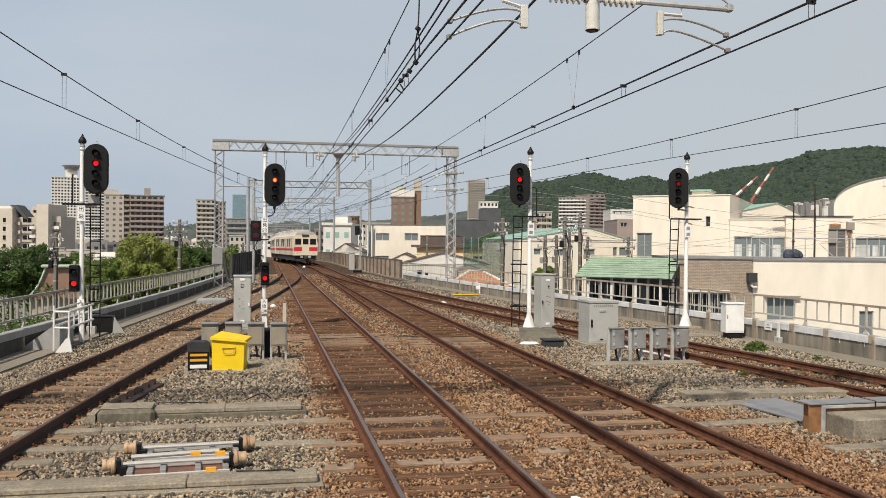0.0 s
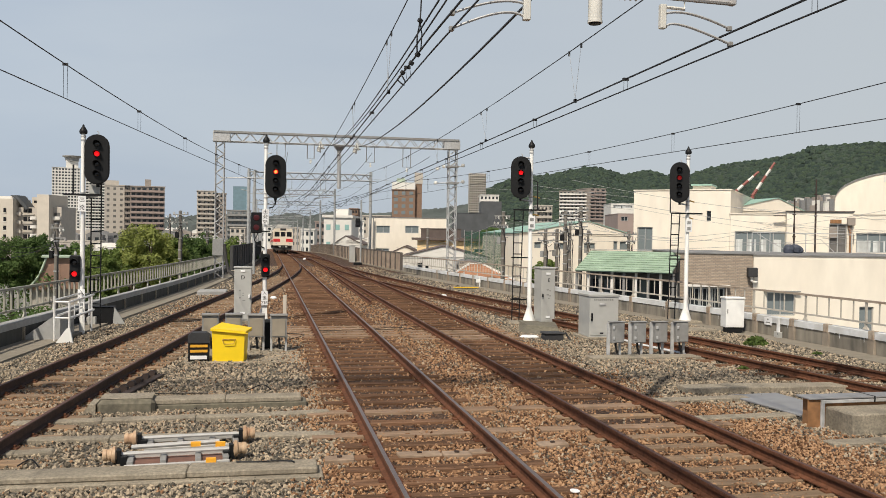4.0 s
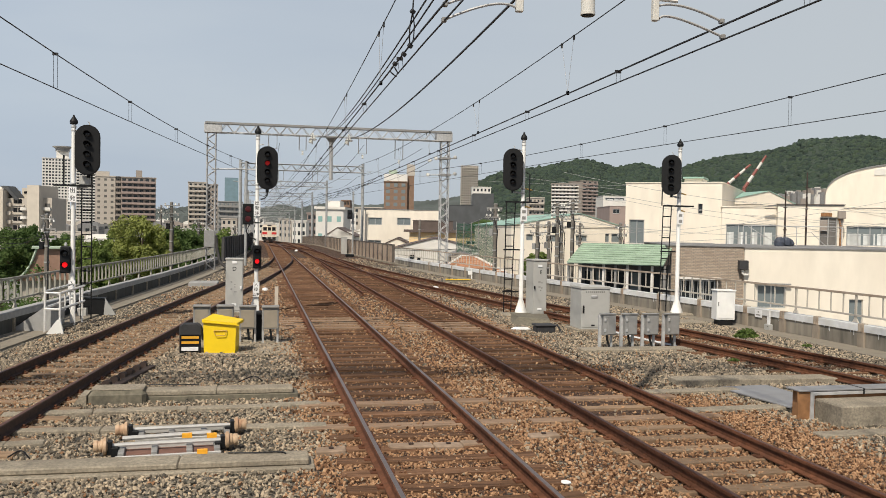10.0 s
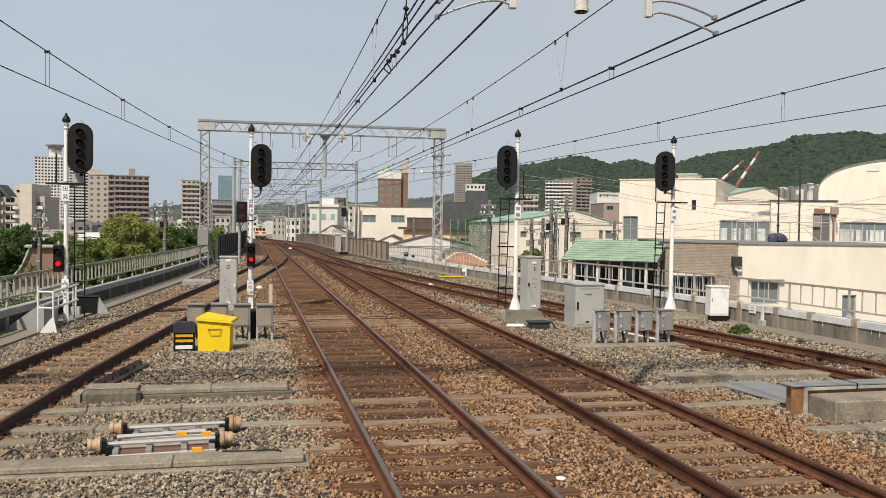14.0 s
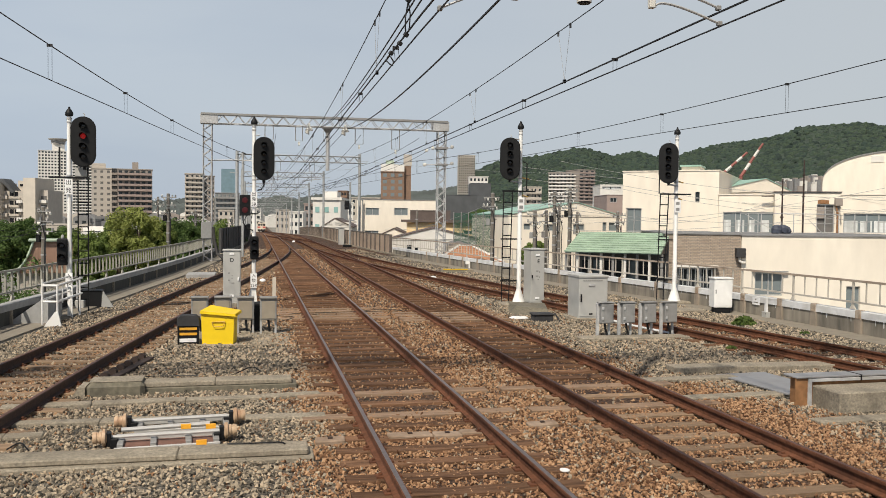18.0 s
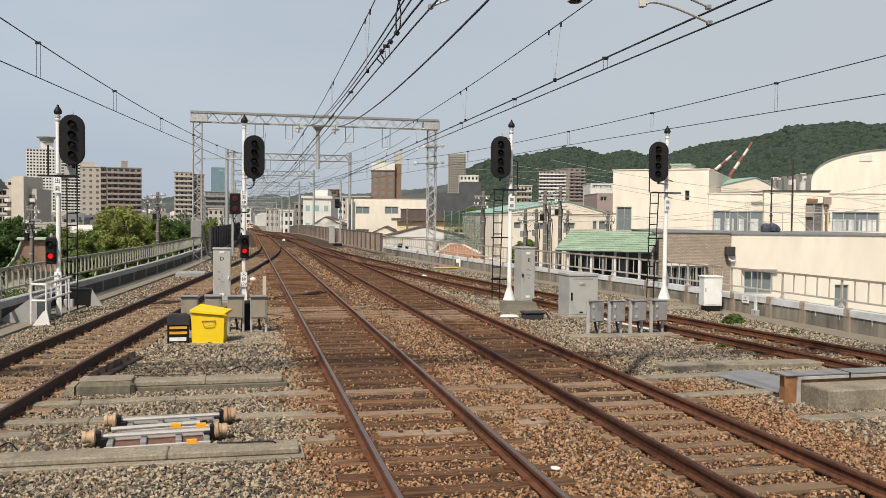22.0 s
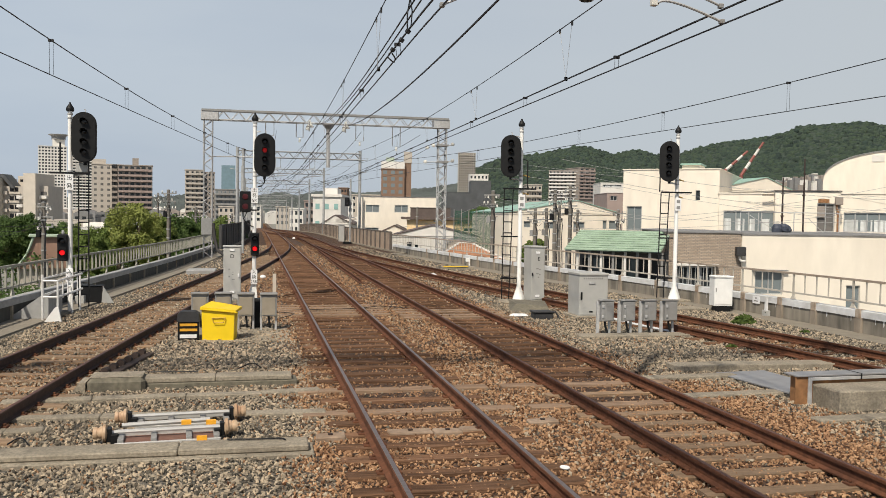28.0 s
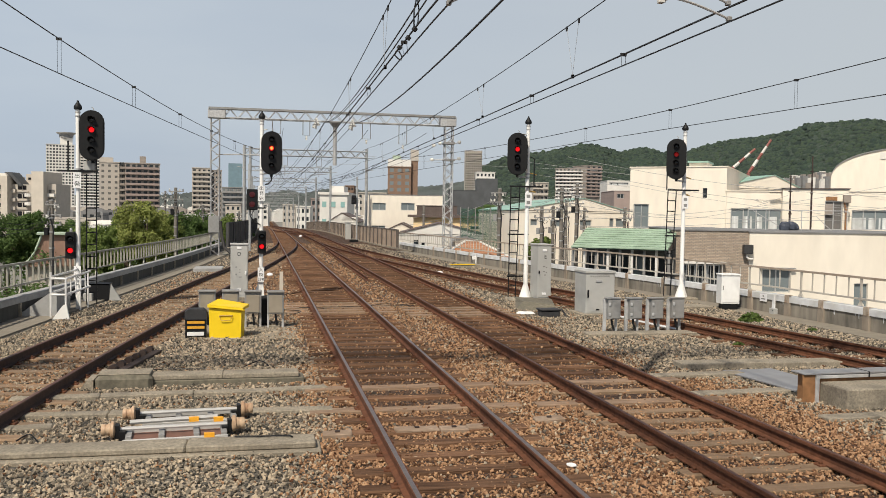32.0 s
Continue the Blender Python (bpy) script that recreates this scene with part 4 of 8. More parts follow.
# how each red lamp waxes and wanes: from these seconds on
GLOW_LEFT = [(0, "red"), (7.6, "dim"), (8.7, "off"), (16.2, "dim"), (18.6, "off"), (30.3, "dim"), (31.7, "red")]
GLOW_MIDDLE = [(0, "hot"), (8.6, "red"), (9.7, "dim"), (10.6, "off"), (27.2, "dim"), (28.1, "red"), (30.2, "hot")]
GLOW_RIGHT = [(0, "red"), (8.0, "dim"), (9.6, "off"), (29.3, "dim"), (31.2, "red")]
GLOW_FAR_RIGHT = [(0, "dim"), (8.5, "off"), (31.2, "dim")]
GLOW_SHUNT = [(0, "red"), (15.5, "dim"), (16.1, "off"), (18.7, "dim"), (19.4, "red")]


def finial(parent, h):
    part("finial", Geo().lathe([(0.075, h - 0.01), (0.098, h), (0.108, h + 0.05), (0.10, h + 0.09), (0.055, h + 0.16), (0.028, h + 0.20), (0.03, h + 0.225), (0.0, h + 0.25)]), M_BLACK, parent, "black pointed pole cap", True)


def ladder(parent, x0, y0, z0, x1, z1, w=0.26, top=0.55):
    """A slim black ladder whose stiles narrow near the foot."""
    g = part("ladder", Geo().tube([(x0 - w / 2, y0, z0), (x1 - top / 2, y0, z1)], 0.018, 6).tube([(x0 + w / 2, y0, z0), (x1 + top / 2, y0, z1)], 0.018, 6), M_BLACK, parent, "slim black steel ladder")
    n = int((z1 - z0) / 0.33)
    for k in range(1, n):
        t = k / n
        x, ww = x0 + (x1 - x0) * t, w + (top - w) * t
        z = z0 + (z1 - z0) * t
        part("rung", Geo().tube([(x - ww / 2, y0, z), (x + ww / 2, y0, z)], 0.018, 5), M_BLACK, g)


def board(parent, z, lines, size, w=0.22, h=0.5, y=-0.10):
    """A white name board with black characters."""
    b = part("name_board", Geo().box(-w / 2, y - 0.012, z - h / 2, w / 2, y, z + h / 2, 0.003), M_SIGNWHITE, parent, "white name board with black characters")
    for k, tx in enumerate(lines):
        text(tx, size, M_BLACK, b, pose(0, y - 0.014, z + h / 2 - (k + 0.5) * h / len(lines), 90))


def signal(name, label, x, y, h, hx, turn, lamp, foot_z, cone=False):
    s = thing(name, label, "railway signal", pose(x, y, 0), group="colour-light signals")
    prof = [(0.066, foot_z), (0.064, foot_z + 0.9), (0.058, h * 0.55), (0.058, h)]
    if cone:
        prof = [(0.24, foot_z), (0.23, foot_z + 0.03), (0.085, foot_z + 0.50), (0.070, foot_z + 0.55), (0.060, h)]
    part("pole", Geo().lathe(prof), M_WHITE, s, "white painted steel pole", True)
    finial(s, h)
    for z in (h - 0.10, h - 0.20, h - 1.75, h - 1.62):
        part("collar", Geo().lathe([(0.066, z), (0.070, z + 0.005), (0.070, z + 0.04), (0.066, z + 0.045)]), M_GALV, s)
    part("bracket", Geo().tube([(0, 0, h - 0.36), (hx * 0.6, -0.05, h - 0.33)], 0.02, 6), M_GALV, s)
    part("bracket", Geo().tube([(0, 0, h - 1.72), (hx, -0.04, h - 1.68)], 0.03, 6), M_GALV, s)
    return s


# left signal with step platform and ladder
HA, HB, HC, HD = 5.20, 5.42, 5.46, 5.46
s = signal("railway_signal", "white pole signal with black oval head beside the parapet", -4.89, 24.89, HA, 0.38, 0, M_RED_DIM, -0.3)
signal_head(s, 0.385, HA - 0.70, 0, 1, GLOW_LEFT)
part("cross_arm", Geo().box(-0.48, -0.12, HA - 1.68, 0.52, -0.04, HA - 1.63), M_BLACK, s, "black step platform bar")
for x0, z1 in ((-0.25, HA - 0.85), (0.46, HA - 1.15)):
    part("guard", Geo().box(x0, -0.1, HA - 1.63, x0 + 0.04, -0.06, z1), M_BLACK, s)
shunt_head(s, -0.17, 1.55, GLOW_SHUNT)
for z in (1.33, 1.63):
    part("arm", Geo().tube([(0, 0, z), (-0.17, -0.02, z)], 0.03, 6), M_GALV, s)
part("lamp_cover", Geo().lathe([(0.03, 0), (0.04, 0.05), (0.03, 0.1), (0.0, 0.12)], 10, pose(-0.17, -0.05, 1.90)), M_GALV, s)
board(s, HA - 1.90, ["出", "発"], 0.15, 0.20, 0.42)
board(s, 0.80, ["入", "換"], 0.14, 0.18, 0.38)
part("equipment_box", Geo().box(0.13, 0.05, HA - 1.62, 0.42, 0.2, HA - 1.38, 0.01), M_GREYBOX, s)
ladder(s, 0.28, 0.35, -0.1, 0.28, HA - 1.65, 0.26, 0.26)
# middle signal
s = signal("railway_signal", "white pole signal with black oval head showing bright red", -0.05, 27.66, HB, 0.29, 0, M_RED, -0.05)
signal_head(s, 0.30, HB - 1.07, 0, 1, GLOW_MIDDLE)
board(s, HB - 2.33, ["出", "発", "5R"], 0.145, 0.20, 0.47)
part("cross_arm", Geo().box(-0.35, -0.06, HB - 2.80, 0.14, 0.0, HB - 2.76), M_BLACK, s)
part("cable", Geo().tube([(0.3, -0.1, HB - 1.78), (0.30, -0.1, HB - 1.92), (0.22, -0.1, HB - 2.02), (0.10, -0.1, HB - 2.05)], 0.025, 6), M_BLACK, s)
part("cable", Geo().tube([(-0.2, -0.05, HB - 2.8), (-0.33, -0.05, HB - 3.05), (-0.22, -0.05, HB - 3.22), (-0.03, -0.08, HB - 3.3)], 0.022, 6), M_BLACK, s)
shunt_head(s, 0.02, 1.58, GLOW_SHUNT)
board(s, 0.56, ["入", "換", "23R"], 0.13, 0.20, 0.45, -0.17)
part("stand", Geo().prism([(-0.26, -0.3), (0.12, -0.3), (0.05, 0.55), (-0.03, 0.55)], -0.12, -0.09).prism([(-0.22, -0.3), (0.1, -0.3), (0.05, 0.5), (-0.03, 0.5)], 0.09, 0.12), M_WHITE, s, "white raked stand")
# the two right signals, turned to the siding
for x, y, h, hx, turn, lens, ly in ((8.30, 26.68, HC, -0.34, -18, GLOW_RIGHT, -0.20), (13.81, 26.79, HD, -0.28, -32, GLOW_FAR_RIGHT, -0.18)):
    s = signal("railway_signal", "white cone-footed pole signal with black oval head and ladder", x, y, h, hx, turn, lens, -0.22, True)
    signal_head(s, hx, h - 0.98, turn, 1, lens)
    part("cross_arm", Geo().box(-0.62, -0.14, h - 2.03, 0.48, -0.08, h - 1.98), M_BLACK, s, "black step platform bar")
    part("guard", Geo().tube([(0.22 if x < 10 else -0.62, 0.0, h - 2.0), (0.22 if x < 10 else -0.62, 0.0, h - 1.1), (0.08 if x < 10 else -0.50, 0.0, h - 1.05)], 0.02, 6), M_BLACK, s)
    part("name_board", Geo().box(-0.1, -0.11, h - 2.62, 0.12, -0.09, h - 2.2, 0.004), M_SIGNWHITE, s, "white name board with faded characters")
    for k in range(2):
        part("character_bar", Geo().box(-0.05, -0.116, h - 2.36 - 0.2 * k, 0.07, -0.111, h - 2.26 - 0.2 * k), M_GREYDARK, s)
    ladder(s, -0.46 if x > 10 else -0.42, 0.12, -0.1, -0.36, h - 2.0, 0.24, 0.30)
    for z in (0.55, 1.9):
        part("stay", Geo().box(-0.6, 0.05, z, 0.1, 0.1, z + 0.045), M_BLACK, s)
    for z, a in ((h - 1.55, 0.4), (h - 2.12, 0.36)):
        part("spar", Geo().tube([(0, 0, z), (a, 0.3, z - 0.05)], 0.022, 6), M_YELLOWRUST, s, "yellow-brown step spar")
# foundations of the right signals
for x, y, w in ((8.25, 26.6, 0.55), (13.8, 26.8, 0.55)):
    tagged(part("signal_foundation", Geo().box(x - w, y - 0.45, -0.4, x + w, y + 0.45, -0.12, 0.04), M_CONCRETE), "worn concrete block under a signal", "foundation")

# ---- gantries ----
def lattice(g, p0, p1, half, bar, n, up):
    """A square lattice between two points: four chords and zigzag bracing."""
    p0, p1 = Vector(p0), Vector(p1)
    d = (p1 - p0)
    up = Vector(up)
    side = d.cross(up).normalized()
    for a in (-1, 1):
        for b in (-1, 1):
            o = side * a * half[0] + up * b * half[1]
            g.tube([p0 + o, p1 + o], bar, 4)
    for k in range(n):
        t0, t1, tm = k / n, (k + 1) / n, (k + 0.5) / n
        for a in (-1, 1):
            o = side * a * half[0]
            g.tube([p0 + d * t0 + o - up * half[1], p0 + d * tm + o + up * half[1]], bar * 0.7, 4, cap=False)
            g.tube([p0 + d * tm + o + up * half[1], p0 + d * t1 + o - up * half[1]], bar * 0.7, 4, cap=False)
        for b in (-1, 1):
            o = up * b * half[1]
            g.tube([p0 + d * t0 + o - side * half[0], p0 + d * tm + o + side * half[0]], bar * 0.6, 4, cap=False)
            g.tube([p0 + d * tm + o + side * half[0], p0 + d * t1 + o - side * half[0]], bar * 0.6, 4, cap=False)
    return g


GY, GH = 54.0, 8.63
gt = thing("catenary_gantry", "galvanised lattice portal gantry spanning all the tracks", "gantry", group="catenary gantries")
for x in (-2.82, 11.55):
    part("column", lattice(Geo(), (x, GY, -3.2), (x, GY, GH - 0.55), (0.25, 0.25), 0.034, 15, (0, 1, 0)), M_GALV, gt, "lattice steel column")
    part("end_plate", Geo().box(x - 0.42 if x < 0 else x - 0.6, GY - 0.34, GH - 0.55, x + 0.6 if x < 0 else x + 0.42, GY + 0.34, GH + 0.02, 0.01), M_GALV, gt, "riveted end plate")
part("beam", lattice(Geo(), (-2.4, GY, GH - 0.25), (11.1, GY, GH - 0.25), (0.30, 0.27), 0.03, 15, (0, 0, 1)), M_GALV, gt, "lattice steel beam")
part("top_chord", Geo().box(-3.2, GY - 0.38, GH - 0.03, 11.9, GY - 0.2, GH + 0.09), M_GREYDARK, gt)
for x, w, l in ((-1.2 + 2.0, 0.5, 0.85), (2.6, 0.42, 0.9), (6.3, 0.5, 1.0), (8.6, 0.5, 1.25)):
    part("hanger_frame", Geo().tube([(x - w / 2, GY, GH - 0.5), (x - w / 2, GY, GH - 0.5 - l), (x + w / 2, GY, GH - 0.5 - l), (x + w / 2, GY, GH - 0.5)], 0.03, 5), M_GREYDARK, gt)
    part("insulator", Geo().lathe([(0.03, 0), (0.08, 0.03), (0.04, 0.08), (0.08, 0.12), (0.04, 0.17), (0.08, 0.21), (0.03, 0.25)], 8, pose(x, GY, GH - 0.8 - l)), M_PORCELAIN, gt)
part("drop_post", Geo().tube([(4.35, GY, GH - 0.5), (4.35, GY, GH - 3.2)], 0.12, 8), M_GALV, gt)
for x in (3.0, 5.2):
    for dx, dz, k, tilt in ((0, -0.98, 0.75, 24), (0.34, -0.82, 0.7, -28), (0.14, -0.72, 0.55, 8)):
        part("insulator", Geo().lathe([(0.06 * k, 0), (0.17 * k, 0.05), (0.09 * k, 0.10), (0.17 * k, 0.17), (0.09 * k, 0.22), (0.17 * k, 0.30), (0.06 * k, 0.36)], 10, pose(x + dx, GY - 0.4, GH + dz, 0, tilt)), M_PORCELAIN, gt)
    part("clamp", Geo().box(x - 0.05, GY - 0.5, GH - 0.8, x + 0.42, GY - 0.35, GH - 0.73, 0.01), M_GREYDARK, gt)
    part("clamp", Geo().box(x + 0.12, GY - 0.5, GH - 1.05, x + 0.2, GY - 0.35, GH - 0.5, 0.01), M_GREYDARK, gt)
part("post_head", Geo().lathe([(0.12, GH - 1.0), (0.14, GH - 0.85), (0.34, GH - 0.62), (0.36, GH - 0.54)], 12, pose(4.35, GY, 0)), M_GREYDARK, gt, "flared head of the drop post")
for x, z in ((10.55, 6.85), (10.95, 7.0), (12.2, 7.1), (12.2, 6.05), (10.45, 5.95)):
    part("insulator", Geo().lathe([(0.0, -0.12), (0.10, -0.08), (0.13, 0.0), (0.10, 0.08), (0.0, 0.12)], 12, pose(x, GY - 0.2, z)), M_PORCELAIN if x < 11.5 else M_GREYBOX, gt, "pale round insulator", True)
for z in (7.05, 6.0):
    part("side_arm", Geo().tube([(10.3 if z < 6.5 else 11.3, GY - 0.2, z - 0.08), (12.2, GY - 0.2, z)], 0.035, 6), M_GALV, gt)
    part("band", Geo().box(11.2, GY - 0.34, z - 0.1, 11.9, GY + 0.34, z + 0.02), M_GREYDARK, gt)
for x in (-0.5, 0.45, 2.2, 3.5, 5.8, 7.2, 8.2, 9.6):
    part("clip", Geo().box(x, GY - 0.36, GH - 0.60, x + 0.22, GY - 0.28, GH - 0.50, 0.01), M_GREYDARK, gt)
part("junction_box", Geo().box(-3.18, GY - 0.5, 1.2, -2.55, GY - 0.25, 2.2, 0.02), M_GREYDARK, gt, "grey junction box on the column")
part("cable_duct", Geo().tube([(-2.5, GY - 0.4, 1.9), (-2.4, GY - 0.5, 1.0), (-2.2, GY - 0.7, 0.3), (-1.8, GY - 1.2, 0.0), (-1.6, GY - 1.8, -0.1)], 0.10, 8), M_UNDER, gt, "dark curved cable duct", True)
for z in (5.9,):
    part("bracket_arm", Geo().tube([(-2.8, GY, z), (-1.2, GY, z + 0.05), (0.6, GY, z)], 0.04, 6), M_GALV, gt)


def far_gantry(y, x0, x1, h):
    t = thing("catenary_gantry", "distant grey portal gantry over the main tracks", "gantry", pose(0, y, grade(y)), group="catenary gantries")
    for x in (x0, x1):
        part("column", Geo().tube([(x, 0, -3), (x, 0, h + 0.35)], 0.15, 8), M_GALV_DIM, t, "round steel column")
    part("beam", lattice(Geo(), (x0, 0, h - 0.25), (x1, 0, h - 0.25), (0.22, 0.3), 0.05, 11, (0, 0, 1)), M_GALV_DIM, t, "lattice beam")
    for x in (2.1, 5.4):
        part("hanger_frame", Geo().tube([(x - 0.25, 0, h - 0.5), (x - 0.25, 0, h - 1.5), (x + 0.25, 0, h - 1.5), (x + 0.25, 0, h - 0.5)], 0.04, 5), M_GALV_DIM, t)
        part("cantilever", Geo().tube([(x - 0.9, 0, h - 2.4), (x + 0.9, 0, h - 2.2)], 0.045, 6).tube([(x, 0, h - 1.5), (x, 0, h - 2.5)], 0.04, 6), M_GALV_DIM, t)
    for x, s in ((x0, -1), (x1, 1)):
        part("side_arm", Geo().tube([(x, 0, h - 0.6), (x + s * 0.8, 0, h - 0.5)], 0.04, 6), M_GALV_DIM, t)
        part("side_arm", Geo().tube([(x, 0, h - 1.8), (x + s * 0.7, 0, h - 1.7)], 0.04, 6), M_GALV_DIM, t)
    return t


for y in (86, 118, 150, 185, 222, 262, 305, 350):
    far_gantry(y, -1.75, 10.1 if y < 100 else 9.0, 8.5)

# ---- far signals on poles by the viaduct edge ----
for x, y, z, p, k in ((-0.69, 60, 3.3, 6.9, 1.0), (8.65, 84, 3.75, 6.0, 0.62)):
    s = thing("far_signal", "small black signal box with two dark lamps on a post", "railway signal", pose(x, y, 0))
    part("post", Geo().tube([(0.35 if x > 0 else -0.15, 0.2, -0.6), (0.35 if x > 0 else -0.15, 0.2, p)], 0.09, 8), M_GALV_DIM, s)
    part("case", Geo().box(-0.36 * k, -0.25, z - 0.7 * k, 0.36 * k, 0.05, z + 0.7 * k, 0.04), M_BLACK, s, "black signal case")
    for dz in (-0.33 * k, 0.33 * k):
        part("lens", Geo().lathe([(0.2 * k, 0), (0.18 * k, 0.03), (0.0, 0.04)], 14, pose(0, -0.252, z + dz, 90)), M_RED_DARK if y < 70 else M_LENS, s)

# ---- overhead wires ----
def wire(parent, name, pts, r, mat):
    return part(name, Geo().tube(pts, r, 5, cap=False), mat, parent)


def catenary(rows, y0, y1, contact, mess, sag_at, span=50, drop=5.0, fall=0.6, droppers=True, rc=0.010, rm=0.0115, anchor=10.0, phase=2.5):
    """Contact wire, messenger sagging between supports, and droppers."""
    c = thing("overhead_line", "dark contact wire hung from a sagging messenger wire", "overhead line", group="overhead lines")
    ys = [y0 + (y1 - y0) * k / 120 for k in range(121)]

    def mz(y):
        t = ((y - anchor) % span) / span
        return mess - fall * 4 * t * (1 - t)

    wire(c, "contact_wire", [(interp(rows, y), y, contact + grade(y)) for y in ys], rc, M_WIRE)
    wire(c, "messenger_wire", [(interp(rows, y) + sag_at, y, mz(y) + grade(y)) for y in ys], rm, M_WIRE)
    y = y0 + phase
    while droppers and y < min(y1, 150):
        x = interp(rows, y)
        part("dropper", Geo().tube([(x - 0.03, y, contact), (x + sag_at - 0.03, y, mz(y))], 0.004, 4, cap=False).tube([(x + 0.04, y, contact), (x + sag_at + 0.04, y, mz(y))], 0.004, 4, cap=False).box(x + sag_at - 0.05, y - 0.02, mz(y) - 0.03, x + sag_at + 0.05, y + 0.02, mz(y) + 0.02), M_WIRE, c)
        y += drop
    return c


LINE0 = [(-20, -8.4), (14.9, -4.16), (26.9, -2.68), (54, 0.8), (86, 2.1)]
LINE1 = [(-20, 2.3), (10.3, 2.15), (54, 2.6), (86, 1.9), (700, 2.1)]
LINE2 = [(-20, 5.6), (10.3, 5.85), (54, 6.3), (86, 5.2), (700, 5.5)]
LINE3 = [(-20, 16.3), (15.4, 12.32), (28.3, 10.88), (54, 8.6), (86, 5.6)]
catenary(LINE0, -20, 86, 5.1, 6.10, 0.0, 44, 5.17, 0.62, rm=0.011, anchor=10.3, phase=1.5)
catenary(LINE3, -20, 86, 5.1, 6.05, 0.0, 44, 5.15, 0.5, rm=0.011, anchor=10.3, phase=1.98)
# the running tracks have a messenger, an auxiliary wire and a contact wire
for rows, up, over in ((LINE1, -0.02, 0.0), (LINE2, 0.0, 0.0)):
    c = catenary(rows, -20, 400, 5.08, 5.27, up, 44, 5.2, 0.02, rc=0.012, rm=0.015, anchor=10.3)
    pts = []
    for k in range(181):
        y = -20 + k * 420 / 180
        t = ((y - 10.3) % 44) / 44
        pts.append((interp(rows, y) + over, y, 6.52 - 1.7 * t * (1 - t) + grade(y)))
    wire(c, "upper_messenger", pts, 0.010, M_WIRE)
    for y in (15.9, 16.6, 23.5, 24.2, 31, 31.7, 38, 38.7, 46, 46.8):
        t = ((y - 10.3) % 44) / 44
        top = 6.52 - 1.7 * t * (1 - t)
        ym = round((y - 16.2) / 7.4) * 7.4 + 16.2
        x = interp(rows, y)
        hw_ = part("hanger_wire", Geo().tube([(x + over, y, top), (x + up, ym, 5.27)], 0.0035, 4, cap=False), M_PALEWIRE, c, "thin pale hanger wire")
        part("clamp", Geo().box(x - 0.015, y - 0.02, top - 0.08, x + 0.015, y + 0.02, top + 0.015).box(x - 0.022, ym - 0.03, 5.24, x + 0.022, ym + 0.03, 5.31), M_WIRE, hw_)
# feeders: thick cables slung between the gantries
for a, b, sag, r, n in (((2.09, 10.3, 5.57), (3.67, 53.6, 8.04), 0.48, 0.013, 2), ((3.86, 12, 6.19), (5.51, 53.6, 8.02), 0.45, 0.022, 1)):
    f = thing("feeder_cable", "black twin feeder cable slung between gantries" if n > 1 else "thick black feeder cable slung between gantries", "cable", group="feeder cables")
    for k in range(n):
        A, B = Vector(a), Vector(b)
        d = B - A
        pts = []
        for i in range(33):
            t = -0.5 + 1.5 * i / 32
            p = A + d * t
            pts.append((p.x + k * 0.10, p.y, p.z - sag * 4 * t * (1 - t) + 0.01 * k))
        wire(f, "cable", pts, r, M_WIRE)
    f2 = [(B.x, B.y, B.z)] + [(B.x + (k % 2) * 0.1, 54 + (86 - 54) * k, 8.0 - 0.2 * (k % 2)) for k in (1, 2, 3, 4)]
    wire(f, "cable", f2, 0.02, M_WIRE)
# jumper cables and clamps on the left running wire
j = thing("jumper_cable", "dark looped jumper cables clamped between overhead wires", "cable")
part("loop", Geo().tube([(2.19, 12.6, 6.23), (2.18, 12.6, 5.92), (2.17, 12.6, 5.73), (2.13, 12.6, 5.5), (2.13, 12.6, 5.33), (2.14, 12.6, 5.23)], 0.012, 6), M_WIRE, j)
part("loop", Geo().tube([(2.17, 12.6, 5.73), (2.2, 12.6, 5.54), (2.19, 12.6, 5.35), (2.15, 12.6, 5.23)], 0.010, 6), M_WIRE, j)
part("loop", Geo().tube([(2.12, 13.9, 5.21), (2.06, 13.9, 5.14), (2.05, 13.9, 5.08), (2.11, 13.9, 5.03), (2.15, 13.9, 5.01), (2.16, 13.9, 5.08), (2.11, 13.9, 5.16)], 0.012, 6), M_WIRE, j)
for p in ((2.14, 12.6, 5.24), (2.17, 12.6, 5.74), (2.12, 13.9, 5.21), (2.13, 13.1, 5.21)):
    part("clamp", Geo().box(-0.035, -0.035, -0.03, 0.035, 0.035, 0.035, 0.01), M_WIRE, j, at=pose(*p, 20, 30, 15))
# spare wires crossing over the right-hand side
sp = thing("span_wires", "thin signal and stay wires crossing above the town", "wire")
for a, b in (((19.42, 67.51, 7.01), (44.9, 52.07, 4.27)), ((19.42, 67.5, 6.09), (43.41, 50.33, 3.27)), ((10.84, 94.8, 8.76), (40.04, 88.81, 7.65)), ((24.95, 58.2, 4.95), (41.92, 48.59, 2.51)), ((27.24, 55.67, 2.35), (35.68, 53.96, 4.19)), ((9.48, 87.92, 7.44), (4.97, 88.85, 8.26))):
    A, B = Vector(a), Vector(b)
    wire(sp, "wire", [A + (B - A) * (k / 12) - Vector((0, 0, 0.4 * (k / 12) * (1 - k / 12) * 4)) for k in range(13)], 0.012, M_PALEWIRE)

